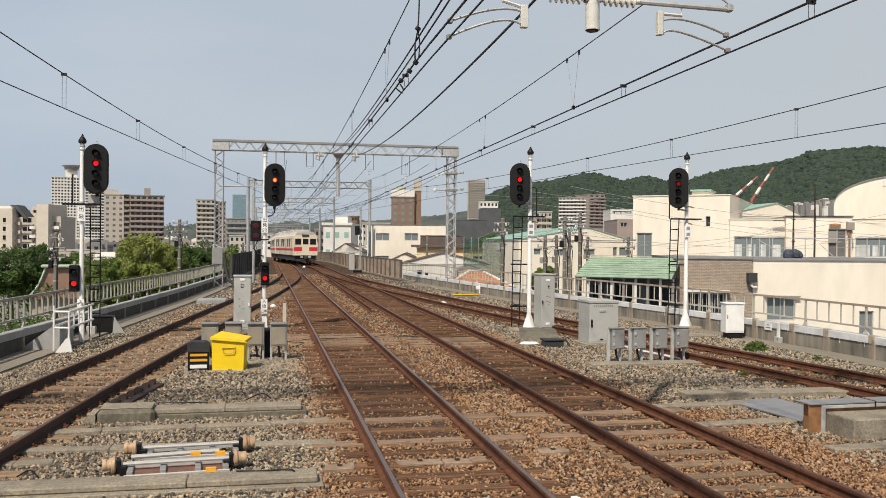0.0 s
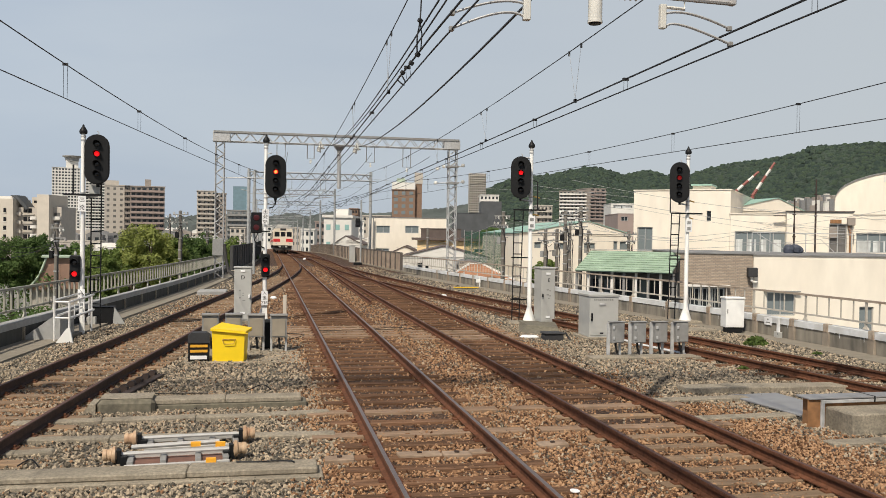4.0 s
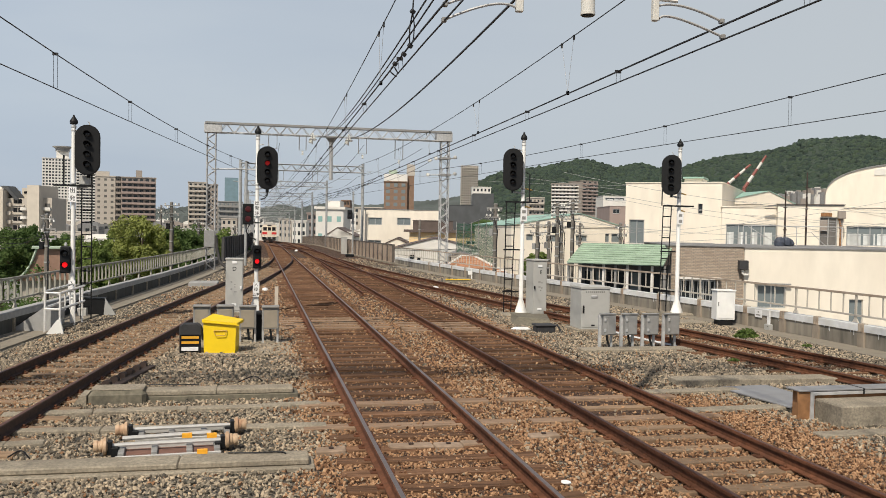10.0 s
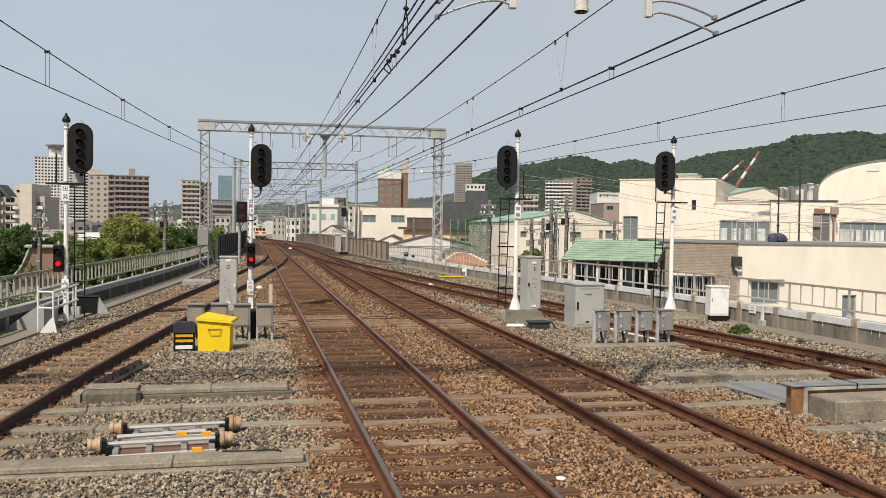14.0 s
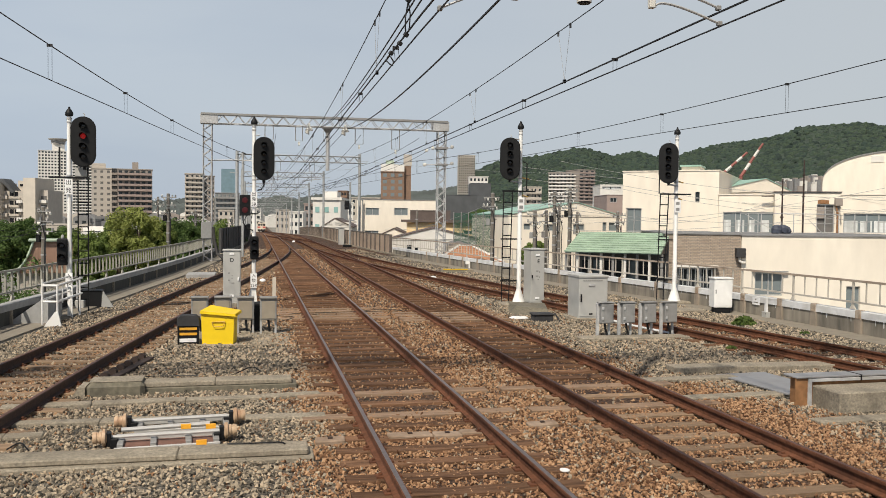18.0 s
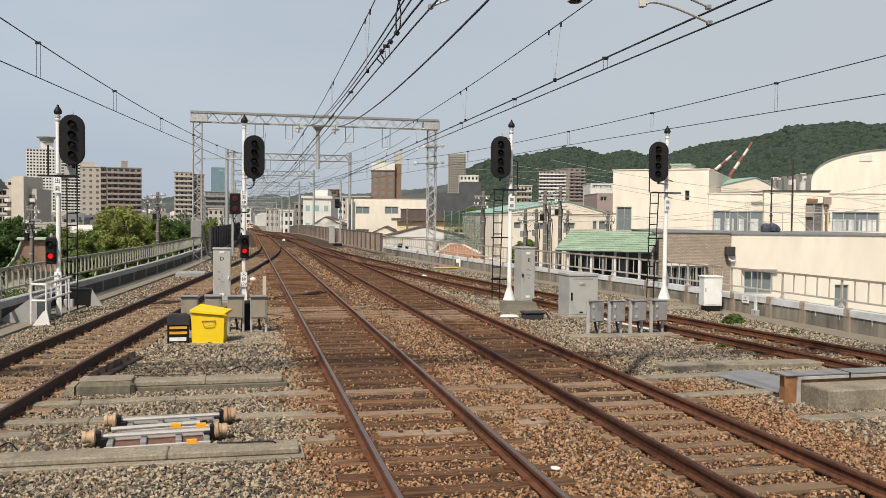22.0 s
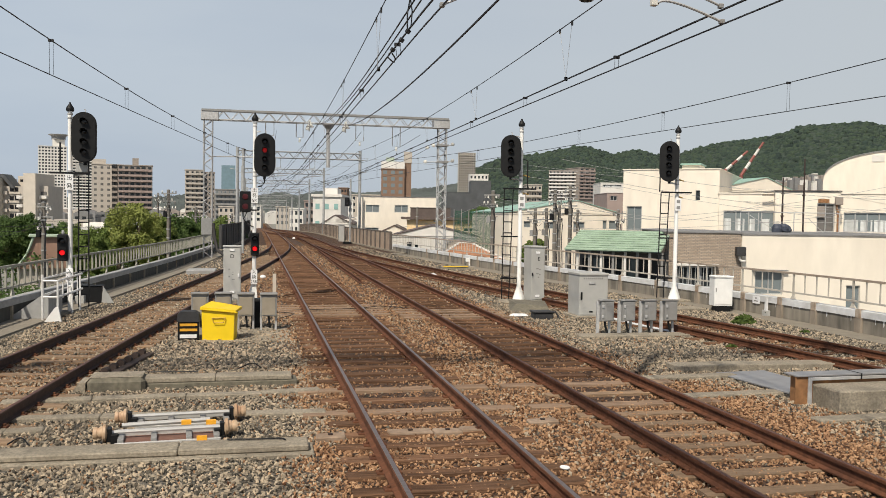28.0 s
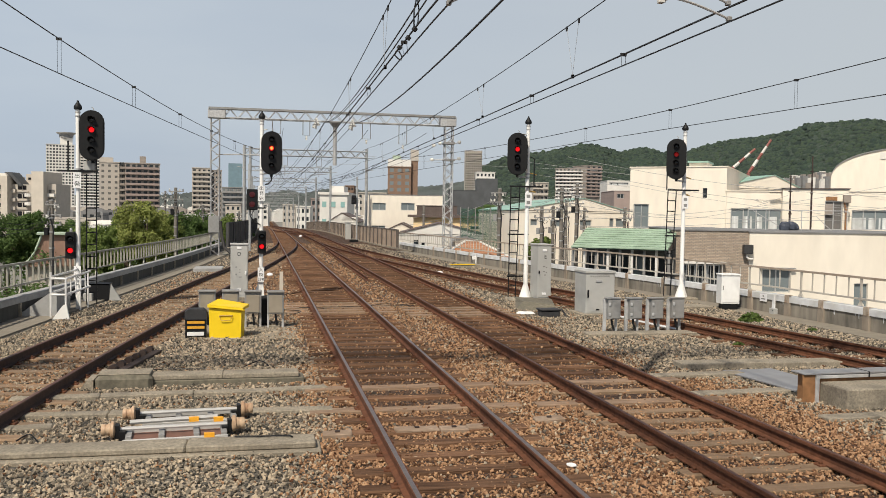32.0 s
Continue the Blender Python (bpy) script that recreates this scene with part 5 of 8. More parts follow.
# ---- support over the camera end: portal with drop post and steady arms ----
NY = 10.3
ng = thing("catenary_gantry", "grey portal gantry with insulated pipe arms and steady arms", "gantry", group="catenary gantries")
for x in (-7.9, 16.6):
    part("column", Geo().tube([(x, NY, -3.0), (x, NY, 8.7)], 0.2, 10), M_GALV, ng)
part("beam", lattice(Geo(), (-7.9, NY, 8.2), (16.6, NY, 8.2), (0.3, 0.28), 0.045, 26, (0, 0, 1)), M_GALV, ng, "lattice steel beam")
tx, ty, tz = (4.0, 10.3, 5.29)
part("drop_post", Geo().lathe([(0.088, tz), (0.088, 8.0)], 16, pose(tx, NY, 0)).lathe([(0.094, tz - 0.015), (0.094, tz + 0.02)], 16, pose(tx, NY, 0)), M_POST, ng, "pale grey drop post", True)
part("post_cap", Geo().lathe([(0.075, tz - 0.03), (0.075, tz - 0.015)], 16, pose(tx, NY, 0)), M_BLACK, ng)
pz = tz + 0.38
for x0, x1, xe in ((tx - 0.12, tx - 0.62, 2.67), (tx + 0.12, tx + 0.62, 5.88)):
    s = 1 if x1 > x0 else -1
    prof = [(0.035, 0)]
    for k in range(6):
        prof += [(0.04, 0.03 + 0.075 * k), (0.085, 0.055 + 0.075 * k), (0.04, 0.08 + 0.075 * k)]
    prof += [(0.035, 0.5)]
    part("insulator", Geo().lathe(prof, 14, pose(x0, NY, pz, 0, 90 * s, 0)), M_PORCELAIN, ng, "ribbed white porcelain insulator", True)
    part("pipe", Geo().tube([(x1, NY, pz), (xe, NY, pz - (0.0 if s < 0 else 0.02))], 0.034, 8), M_GALV, ng, "galvanised pipe arm")
    part("pipe_clamp", Geo().box(-0.05, -0.06, -0.05, 0.05, 0.06, 0.05, 0.015), M_GALV, ng, at=pose(x0 - s * 0.06, NY, pz))
    part("pipe_clamp", Geo().box(-0.04, -0.05, -0.05, 0.04, 0.05, 0.05, 0.015), M_GALV, ng, at=pose(xe, NY, pz))
    part("tie_rod", Geo().tube([(xe, NY, pz + 0.05), (tx, NY, pz + 1.2)], 0.012, 5), M_GALV, ng)
for plate, arms in ((((3.06, 10.3, 5.47), (3.15, 10.3, 5.25), (2.83, 10.3, 5.57)), (((3.06, 10.3, 5.46), (2.69, 10.3, 5.45), (2.17, 10.3, 5.28)), ((3.09, 10.3, 5.28), (2.76, 10.3, 5.32), (2.16, 10.3, 5.09)))), (((4.87, 10.3, 5.51), (4.95, 10.3, 5.26), (5.21, 10.3, 5.53)), (((4.96, 10.3, 5.46), (5.32, 10.3, 5.47), (5.84, 10.3, 5.32)), ((4.96, 10.3, 5.28), (5.2, 10.3, 5.32), (5.86, 10.3, 5.12))))):
    a, b, c = plate
    part("arm_bracket", Geo().box(min(a[0], b[0]), NY - 0.04, b[2], max(a[0], b[0]), NY + 0.04, a[2] + 0.06, 0.008), M_POST, ng, "pale steady-arm bracket")
    part("bracket_stay", Geo().tube([((a[0] + b[0]) / 2, NY, a[2] + 0.03), c, (c[0], NY, pz)], 0.022, 6), M_POST, ng)
    for p, q, r in arms:
        pts = []
        for k in range(13):
            t = k / 12
            pts.append(Vector(p) * (1 - t) ** 2 + (Vector(q) * 2 - (Vector(p) + Vector(r)) / 2) * 2 * t * (1 - t) + Vector(r) * t * t)
        part("steady_arm", Geo().tube(pts, 0.016, 6), M_GALV, ng, "curved steel steady arm", True)
        part("wire_clamp", Geo().box(-0.03, -0.035, -0.03, 0.03, 0.035, 0.03, 0.008), M_GREYDARK, ng, at=pose(*r))
# feeder and return wires further along the line
fw = thing("line_wires", "thin dark feeder and signal wires strung along the gantries", "wire")
for x, z, sag in ((3.7, 6.3, 0.3), (4.4, 6.0, 0.2), (9.6, 7.6, 0.4), (10.3, 6.9, 0.5), (1.2, 7.6, 0.6), (6.4, 7.7, 0.6), (0.6, 5.6, 0.3), (7.4, 5.8, 0.3)):
    pts = []
    for k in range(97):
        y = 54 + k * 3
        t = ((y - 54) % 32) / 32
        pts.append((x + (0.9 if x > 8 else 0) * max(0, (70 - y) / 30), y, z - sag * 4 * t * (1 - t) + grade(y)))
    wire(fw, "wire", pts, 0.014, M_WIRE)
for y in (86, 118, 150, 185, 222):
    for x in (0.5, 3.9, 7.2):
        part("pull_off", Geo().tube([(x - 1.3, y, 5.9 + grade(y)), (x, y, 5.35 + grade(y)), (x + 1.2, y, 6.4 + grade(y))], 0.022, 5), M_WIRE, fw)


# ---- trackside things ----
def cabinet(name, label, at, w, d, h, lid, mat, handle=True, plinth=0.0, side=None):
    """A sheet-steel cabinet: body, overhanging lid, door seam, handle, vents."""
    c = thing(name, label, "cabinet", at)
    if plinth:
        part("plinth", Geo().box(-w / 2 - 0.12, -0.10, -0.25, w / 2 + 0.12, d + 0.1, plinth, 0.015), M_CONCRETE, c, "concrete plinth")
    part("body", Geo().box(-w / 2, 0, plinth, w / 2, d, h - lid, 0.008), mat, c)
    part("lid", Geo().box(-w / 2 - 0.02, -0.03, h - lid, w / 2 + 0.02, d + 0.02, h, 0.01), mat, c)
    dr = part("door", Geo().box(-w / 2 + 0.02, -0.012, plinth + 0.05, w / 2 - 0.02, 0.0, h - lid - 0.03, 0.004), mat, c)
    return c, dr


# tall cabinet between the left tracks, lettered D
c, dr = cabinet("tall_cabinet", "tall narrow light-grey steel relay cabinet lettered D", pose(-0.70, 27.05, -0.2), 0.52, 0.42, 1.75, 0.05, M_GREYBOX, plinth=0.1)
text("D", 0.17, M_BLACK, dr, pose(0.0, -0.016, 1.42, 90))
part("vent", Geo().box(-0.07, -0.03, 1.58, 0.07, -0.012, 1.65, 0.006), M_SIGNWHITE, dr, "white vent cover")
part("vent", Geo().box(-0.07, -0.03, 0.30, 0.07, -0.012, 0.37, 0.006), M_SIGNWHITE, dr, "white vent cover")
part("lock", Geo().box(0.17, -0.05, 0.80, 0.22, -0.012, 0.90, 0.006), M_SIGNWHITE, dr)
for k, (x, z) in enumerate(((-0.08, 1.0), (-0.08, 0.78), (0.02, 0.93), (0.02, 0.86), (0.02, 0.71), (0.06, 0.71))):
    part("marking_bar", Geo().box(x - 0.03, -0.015, z, x + 0.02, -0.0125, z + (0.05 if x < 0 else 0.025)), M_GREYDARK, dr)
# tall cabinet by the right signal, lettered E
c, dr = cabinet("tall_cabinet", "tall light-grey steel relay cabinet lettered E by a signal", pose(8.74, 26.1, -0.22, 0, 0, 4), 0.46, 0.62, 1.86, 0.05, M_GREYBOX, plinth=0.12)
text("E", 0.17, M_BLACK, dr, pose(0.02, -0.016, 1.45, 90))
for z in (1.62, 0.25):
    part("vent", Geo().box(-0.08, -0.03, z, 0.06, -0.012, z + 0.07, 0.006), M_SIGNWHITE, dr, "white vent cover")
part("lock", Geo().box(-0.21, -0.05, 0.92, -0.17, -0.012, 1.02, 0.006), M_BLACK, dr, "black lock")
for x, z, w in ((-0.02, 1.13, 0.08), (-0.02, 0.97, 0.08), (0.06, 1.10, 0.05), (0.06, 0.94, 0.05), (0.02, 0.86, 0.05)):
    part("marking_bar", Geo().box(x - w / 2, -0.015, z, x + w / 2, -0.0125, z + 0.035), M_GREYDARK, dr)
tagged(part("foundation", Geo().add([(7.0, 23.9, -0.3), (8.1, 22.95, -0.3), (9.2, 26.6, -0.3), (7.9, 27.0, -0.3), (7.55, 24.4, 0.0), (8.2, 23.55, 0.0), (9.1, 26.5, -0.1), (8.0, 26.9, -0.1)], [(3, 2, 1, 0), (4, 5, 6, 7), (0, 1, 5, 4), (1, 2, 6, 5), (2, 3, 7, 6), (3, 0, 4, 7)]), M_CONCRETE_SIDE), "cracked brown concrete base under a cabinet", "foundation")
bb = thing("cable_pit_box", "low black plastic cable box on the ballast", "box", pose(7.62, 22.15, -0.23))
part("body", Geo().box(-0.26, 0, 0, 0.26, 0.4, 0.20, 0.03), M_RUBBER, bb)
part("lid", Geo().box(-0.29, -0.03, 0.20, 0.29, 0.43, 0.25, 0.02), M_RUBBER, bb)
part("hose", Geo().tube([(0.26, 0.2, 0.15), (0.38, 0.2, 0.22), (0.45, 0.15, 0.1), (0.46, 0.1, 0.0)], 0.03, 8), M_RUBBER, bb)
tagged(part("sandbag", Geo().lathe([(0.0, 0), (0.2, 0.01), (0.25, 0.05), (0.18, 0.10), (0.0, 0.11)], 12, pose(7.12, 22.85, -0.22, 0, 0, -10) @ Matrix.Diagonal((1.1, 0.6, 1, 1))), M_WHITE, smooth=True), "flat white sandbag lying on the ballast", "sandbag")
# wide control cabinet with a lettered door
c, dr = cabinet("control_cabinet", "wide light-grey control cabinet on a concrete plinth", pose(9.12, 22.4, -0.2, 0, 0, 0), 0.84, 0.85, 1.24, 0.07, M_GREYBOX, plinth=0.06)
part("vent", Geo().box(-0.14, -0.035, 0.93, 0.04, -0.012, 1.0, 0.008), M_GALV, dr, "pale vent cover")
part("handle", Geo().box(-0.38, -0.03, 0.50, -0.33, -0.012, 0.72, 0.006).box(-0.37, -0.05, 0.58, -0.34, -0.03, 0.64, 0.006), M_BLACK, dr, "black door handle")
part("maker_plate", Geo().box(-0.12, -0.018, 0.15, -0.02, -0.012, 0.19), M_BLACK, dr)
for k in range(10):
    part("character_bar", Geo().box(-0.30 + 0.058 * k, -0.016, 1.07, -0.262 + 0.058 * k, -0.0125, 1.115), M_GREYDARK, dr)
# four small post-mounted junction boxes on a concrete strip
tagged(part("concrete_strip", Geo().box(7.3, 18.55, -0.4, 10.1, 19.0, -0.14, 0.02), M_CONCRETE), "long low concrete footing set in the ballast", "footing")


def junction_post(at, label, h=0.74):
    c = thing("junction_post", label, "junction box", at, group="post-mounted junction boxes")
    part("leg", Geo().box(-0.20, 0.0, -0.1, -0.13, 0.06, h - 0.02, 0.004), M_GALV, c, "angle-iron leg")
    part("leg", Geo().box(0.10, 0.0, -0.1, 0.15, 0.06, 0.3, 0.004), M_GALV, c, "angle-iron leg")
    part("box", Geo().box(-0.14, -0.14, 0.26, 0.17, 0.0, h, 0.012), M_GREYDARK, c, "grey steel box")
    part("lid", Geo().box(-0.19, -0.16, h, 0.19, 0.02, h + 0.025, 0.008), M_GREYDARK, c)
    part("door", Geo().box(-0.06, -0.155, 0.28, 0.155, -0.14, h - 0.03, 0.006), M_GREYDARK, c)
    for z in (0.34, 0.58):
        part("hinge", Geo().box(-0.13, -0.165, z, -0.08, -0.14, z + 0.07, 0.006), M_GALV, c)
    part("conduit", Geo().tube([(-0.02, -0.05, 0.26), (-0.01, -0.05, 0.15), (0.03, -0.06, 0.02), (0.03, -0.1, -0.08)], 0.026, 6), M_BLACK, c, "black cable conduit")
    return c


first = junction_post(pose(8.05, 19.05, -0.12), "grey steel junction box on a galvanised post")
for x in (8.58, 9.12, 9.66):
    copy_thing(first, pose(x, 19.03, -0.12, 0, 0, random.uniform(-3, 3)))
# white meter box by the right parapet
c, dr = cabinet("meter_box", "white metal meter box on short black legs by the parapet", pose(13.72, 23.5, -0.02, 0, 0, -8), 0.56, 0.42, 0.90, 0.05, M_WHITE)
part("leg_frame", Geo().box(-0.22, 0.03, -0.20, 0.24, 0.36, 0.0, 0.01), M_BLACK, c, "black leg frame")
part("latch", Geo().box(-0.25, -0.03, 0.42, -0.22, -0.012, 0.54, 0.004), M_GREYDARK, dr)
tagged(part("paving_slab", Geo().box(-1.75, 19.0, -0.4, 0.75, 21.2, -0.19, 0.02), M_CONCRETE), "worn concrete slab under the bin and boxes", "slab")
# yellow bin
b = thing("storage_bin", "bright yellow steel bin with sloping lid on the ballast", "bin", pose(-0.785, 19.1, -0.195, 0, 0, -9))
part("body", Geo().prism([(-0.335, 0.0), (0.325, 0.0), (0.345, 0.63), (-0.355, 0.70)], 0, 0.42), M_YELLOW, b)
lid = part("lid", Geo().add([(-0.375, -0.045, 0.72), (0.375, -0.045, 0.655), (0.42, 0.47, 0.69), (-0.24, 0.47, 0.80), (-0.375, -0.045, 0.66), (0.375, -0.045, 0.60), (0.42, 0.47, 0.63), (-0.36, 0.47, 0.70)], [(0, 1, 2, 3), (4, 7, 6, 5), (0, 4, 5, 1), (1, 5, 6, 2), (2, 6, 7, 3), (3, 7, 4, 0)]), M_YELLOW, b, "yellow lid with folded rim")
part("rim", Geo().box(-0.37, -0.052, 0.612, 0.37, -0.046, 0.63, m=pose(0, 0, 0.02, 0, 4.6, 0)), M_YELLOW, lid)
part("handle", Geo().tube([(-0.12, 0.0, 0.48), (-0.12, -0.04, 0.47), (-0.08, -0.045, 0.38), (0.12, -0.045, 0.39), (0.15, -0.04, 0.48), (0.15, 0.0, 0.49)], 0.009, 6).tube([(-0.12, -0.02, 0.48), (0.15, -0.02, 0.49)], 0.009, 6), M_YELLOWRUST, b, "wire pull handle")
# black equipment bag with yellow bands and a white strip
b = thing("equipment_case", "black equipment case with yellow bands and white strip", "case", pose(-1.40, 19.15, -0.195))
part("body", Geo().box(-0.20, 0.0, 0.02, 0.20, 0.30, 0.44, 0.03), M_BLACK, b)
part("cover", Geo().prism([(-0.23, 0.40), (0.23, 0.40), (0.22, 0.56), (0.14, 0.62), (-0.15, 0.62), (-0.23, 0.56)], -0.03, 0.33), M_RUBBER, b, "black cover draped over the top")
for z in (0.31, 0.20):
    part("band", Geo().box(-0.19, -0.012, z, 0.19, 0.0, z + 0.055), M_BANDORANGE, b, "orange-yellow warning band")
part("strip", Geo().box(-0.18, -0.014, 0.05, 0.17, 0.0, 0.13, 0.004), M_SIGNWHITE, b, "white number strip")
for x in (-0.2, 0.2):
    part("frame_leg", Geo().box(x - 0.02, -0.02, -0.03, x + 0.02, 0.05, 0.42, 0.004), M_BLACK, b)
# grey transformer boxes in two pairs behind the bin
for x, y in ((-1.27, 20.9), (-0.74, 20.95), (-0.22, 20.8), (0.30, 20.7)):
    c = thing("transformer_box", "brown-grey steel box on angle legs behind the bin", "junction box", pose(x, y, -0.22), group="trackside transformer boxes")
    for lx in (-0.17, 0.17):
        part("leg", Geo().box(lx - 0.025, 0, -0.05, lx + 0.025, 0.05, 0.85, 0.004), M_GALV, c)
    part("box", Geo().box(-0.19, -0.10, 0.36, 0.19, 0.10, 0.86, 0.01), M_GREYDARK, c)
    part("panel", Geo().box(-0.15, -0.112, 0.39, 0.15, -0.098, 0.80, 0.004), M_BROWNBOX, c, "faded brown panel")
    part("lid", Geo().box(-0.20, -0.15, 0.86, 0.20, 0.13, 0.90, 0.008), M_GREYDARK, c)
    part("foot_block", Geo().box(-0.1, -0.1, -0.1, 0.1, 0.1, 0.08, 0.01), M_CONCRETE, c)
    part("conduit", Geo().tube([(0.0, -0.02, 0.36), (0.02, -0.04, 0.2), (0.04, -0.05, -0.05)], 0.03, 6), M_BLACK, c)
tagged(part("relay_drum", Geo().box(-0.1, 21.1, -0.2, 0.15, 21.4, 0.5, 0.04), M_BLACK), "dark relay case between the boxes", "case")
c = thing("marker_stand", "worn white marker board on a leaning timber stand", "marker", pose(0.58, 27.9, -0.22))
part("post", Geo().box(-0.05, -0.03, 0, 0.06, 0.03, 0.85, 0.006), M_WARMSTONE, c)
part("brace", Geo().add([(-0.30, -0.02, 0), (-0.22, -0.02, 0), (0.02, -0.02, 0.6), (-0.03, -0.02, 0.6), (-0.30, 0.02, 0), (-0.22, 0.02, 0), (0.02, 0.02, 0.6), (-0.03, 0.02, 0.6)], [(0, 1, 2, 3), (4, 7, 6, 5), (0, 4, 5, 1), (1, 5, 6, 2), (2, 6, 7, 3), (3, 7, 4, 0)]), M_SLEEPER_C, c, "pale timber brace")
part("foot", Geo().box(-0.35, -0.1, -0.06, 0.5, 0.1, 0.03, 0.01), M_SLEEPER, c)
for x, y, r in ((0.31, 37.4, 0.13), (7.9, 38.4, 0.15), (4.08, 94.9, 0.2)):
    tagged(part("track_lamp", Geo().lathe([(r, 0), (r * 1.05, r * 0.35), (r * 0.75, r * 0.8), (0.0, r)], 14, pose(x, y, -0.2)), M_SIGNWHITE, smooth=True), "small white dome marker on the ballast", "marker")

def bend(pts, n=6):
    """A smooth line through a few points."""
    P = [Vector(p) for p in pts]
    P = [P[0] * 2 - P[1], *P, P[-1] * 2 - P[-2]]
    out = []
    for i in range(1, len(P) - 2):
        a, b, c, d = P[i - 1:i + 3]
        for k in range(n):
            t = k / n
            out.append(0.5 * (2 * b + (c - a) * t + (2 * a - 5 * b + 4 * c - d) * t * t + (3 * b - a - 3 * c + d) * t ** 3))
    return out + [P[-2]]


# ---- concrete cable troughs and timbers in the ballast ----
def trough(name, label, x0, y0, x1, y1, w, z0, z1, mat, step=None, cat="trough", wob=0.0):
    d = Vector((x1 - x0, y1 - y0, 0))
    L = d.length
    a = math.degrees(math.atan2(d.y, d.x))
    t = thing(name, label, cat, pose(x0, y0, 0, 0, 0, a))
    n = max(1, round(L / (step or L)))
    for k in range(n):
        j = random.uniform(-wob, wob)
        part("slab", Geo().box(k * L / n + 0.004, j, z0, (k + 1) * L / n - 0.004, w + j, z1 + random.uniform(-0.006, 0.006), 0.012), mat, t)
    return t


t = thing("cable_trough", "weathered concrete cable trough with lid slabs", "trough", pose(-3.6, 9.86, 0, 0, 0, -0.4))
part("base", Geo().box(0, 0, -0.4, 4.26, 0.5, -0.165, 0.012), M_CONCRETE, t, "stepped concrete base")
part("lid_slab", Geo().box(0.0, 0.09, -0.165, 2.75, 0.47, -0.092, 0.016).box(2.755, 0.095, -0.165, 4.2, 0.475, -0.088, 0.016), M_CONCRETE, t, "worn concrete lid")
t = thing("cable_trough", "raised concrete cable trough with a chamfered end box", "trough", pose(-2.5, 13.95, 0, 0, 0, 1.0))
part("base", Geo().box(0.1, 0.0, -0.4, 3.16, 0.42, -0.115, 0.012), M_CONCRETE_SIDE, t, "darker trough side")
for k in range(2):
    part("lid_slab", Geo().box(0.7 + 1.19 * k, 0.03, -0.115, 0.7 + 1.19 * k + 1.186, 0.40, -0.035, 0.014), M_CONCRETE, t)
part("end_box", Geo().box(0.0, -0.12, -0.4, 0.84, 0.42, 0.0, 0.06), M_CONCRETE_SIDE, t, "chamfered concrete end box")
part("end_lid", Geo().box(0.03, -0.05, -0.0, 0.80, 0.40, 0.018, 0.008), M_CONCRETE, t)
part("end_ramp", Geo().prism([(-0.28, -0.3), (-0.02, -0.3), (-0.02, -0.06), (-0.12, -0.06)], -0.1, 0.40), M_CONCRETE, t)
for bits in (((-3.5, 13.02, -2.3, 13.12), (-2.3, 13.13, -1.0, 13.2), (-1.0, 13.18, 0.1, 13.2), (0.1, 13.24, 1.0, 13.36)), ((-3.45, 12.0, -2.0, 11.96), (-2.0, 11.94, -0.5, 11.9), (-0.5, 11.87, 0.95, 11.84)), ((-3.9, 11.32, -3.0, 11.3), (-3.0, 11.3, -2.55, 11.36))):
    x0, y0 = bits[0][:2]
    t = thing("timber", "long pale weathered timber half sunk in ballast", "timber", pose(x0, y0, 0), group="cross timbers")
    for xa, ya, xb, yb in bits:
        L = math.hypot(xb - xa, yb - ya)
        part("length", Geo().box(0.003, 0, -0.2, L - 0.003, 0.22, 0.0, 0.014), M_CONCRETE, t, at=pose(xa - x0, ya - y0, -0.15 + random.uniform(-0.008, 0.008), random.uniform(-3, 3), 0, math.degrees(math.atan2(yb - ya, xb - xa))))
trough("cable_trough", "concrete cable trough by the siding", 7.45, 14.30, 10.7, 14.25, 0.45, -0.4, -0.10, M_CONCRETE, 0.8, wob=0.006)
for a, b, y, L in ((6.45, 8.2, 12.1, 0), (7.55, 9.9, 10.35, 0), (6.5, 8.3, 13.55, 0)):
    trough("timber", "long pale weathered timber half sunk in ballast", a, y, b, y + 0.08, 0.26, -0.36, -0.155, M_CONCRETE, 1.6, "timber", 0.02)
# concrete cable pit with steel lid, rusty end and loose plate
c = thing("cable_pit", "low concrete cable pit with steel lid and rusty end plate", "cable pit", pose(7.92, 11.5, -0.25, 0, 0, 2))
part("curb", Geo().box(0.30, -0.62, 0.0, 3.4, 0.0, 0.36, 0.02), M_CONCRETE, c, "stained concrete curb")
part("end_plate", Geo().box(0.0, -0.02, 0.02, 0.21, 0.0, 0.47), M_RUST, c, "rusty brown end plate")
part("channel", Geo().box(0.21, -0.05, 0.0, 0.27, 0.06, 0.46, 0.006).box(0.27, -0.05, 0.41, 3.4, 0.06, 0.46, 0.006), M_GALV, c, "galvanised edge channel")
part("lid", Geo().box(0.0, -0.05, 0.47, 3.4, 0.28, 0.495, 0.006), M_PLATE, c, "grey steel lid")
part("box_side", Geo().box(0.10, 0.0, 0.0, 3.4, 0.24, 0.47), M_RUST, c)
part("lid_seam", Geo().box(1.12, -0.06, 0.41, 1.14, 0.28, 0.50), M_BLACK, c)
tagged(part("steel_plate", Geo().add([(8.05, 14.0, -0.19), (9.0, 14.0, -0.17), (9.0, 13.0, -0.15), (8.2, 12.05, -0.16), (8.05, 14.0, -0.17), (9.0, 14.0, -0.15), (9.0, 13.0, -0.13), (8.2, 12.05, -0.14)], [(0, 1, 2, 3), (4, 7, 6, 5), (0, 4, 5, 1), (1, 5, 6, 2), (2, 6, 7, 3), (3, 7, 4, 0)]), M_PLATE), "flat grey steel plate lying over ballast", "plate")
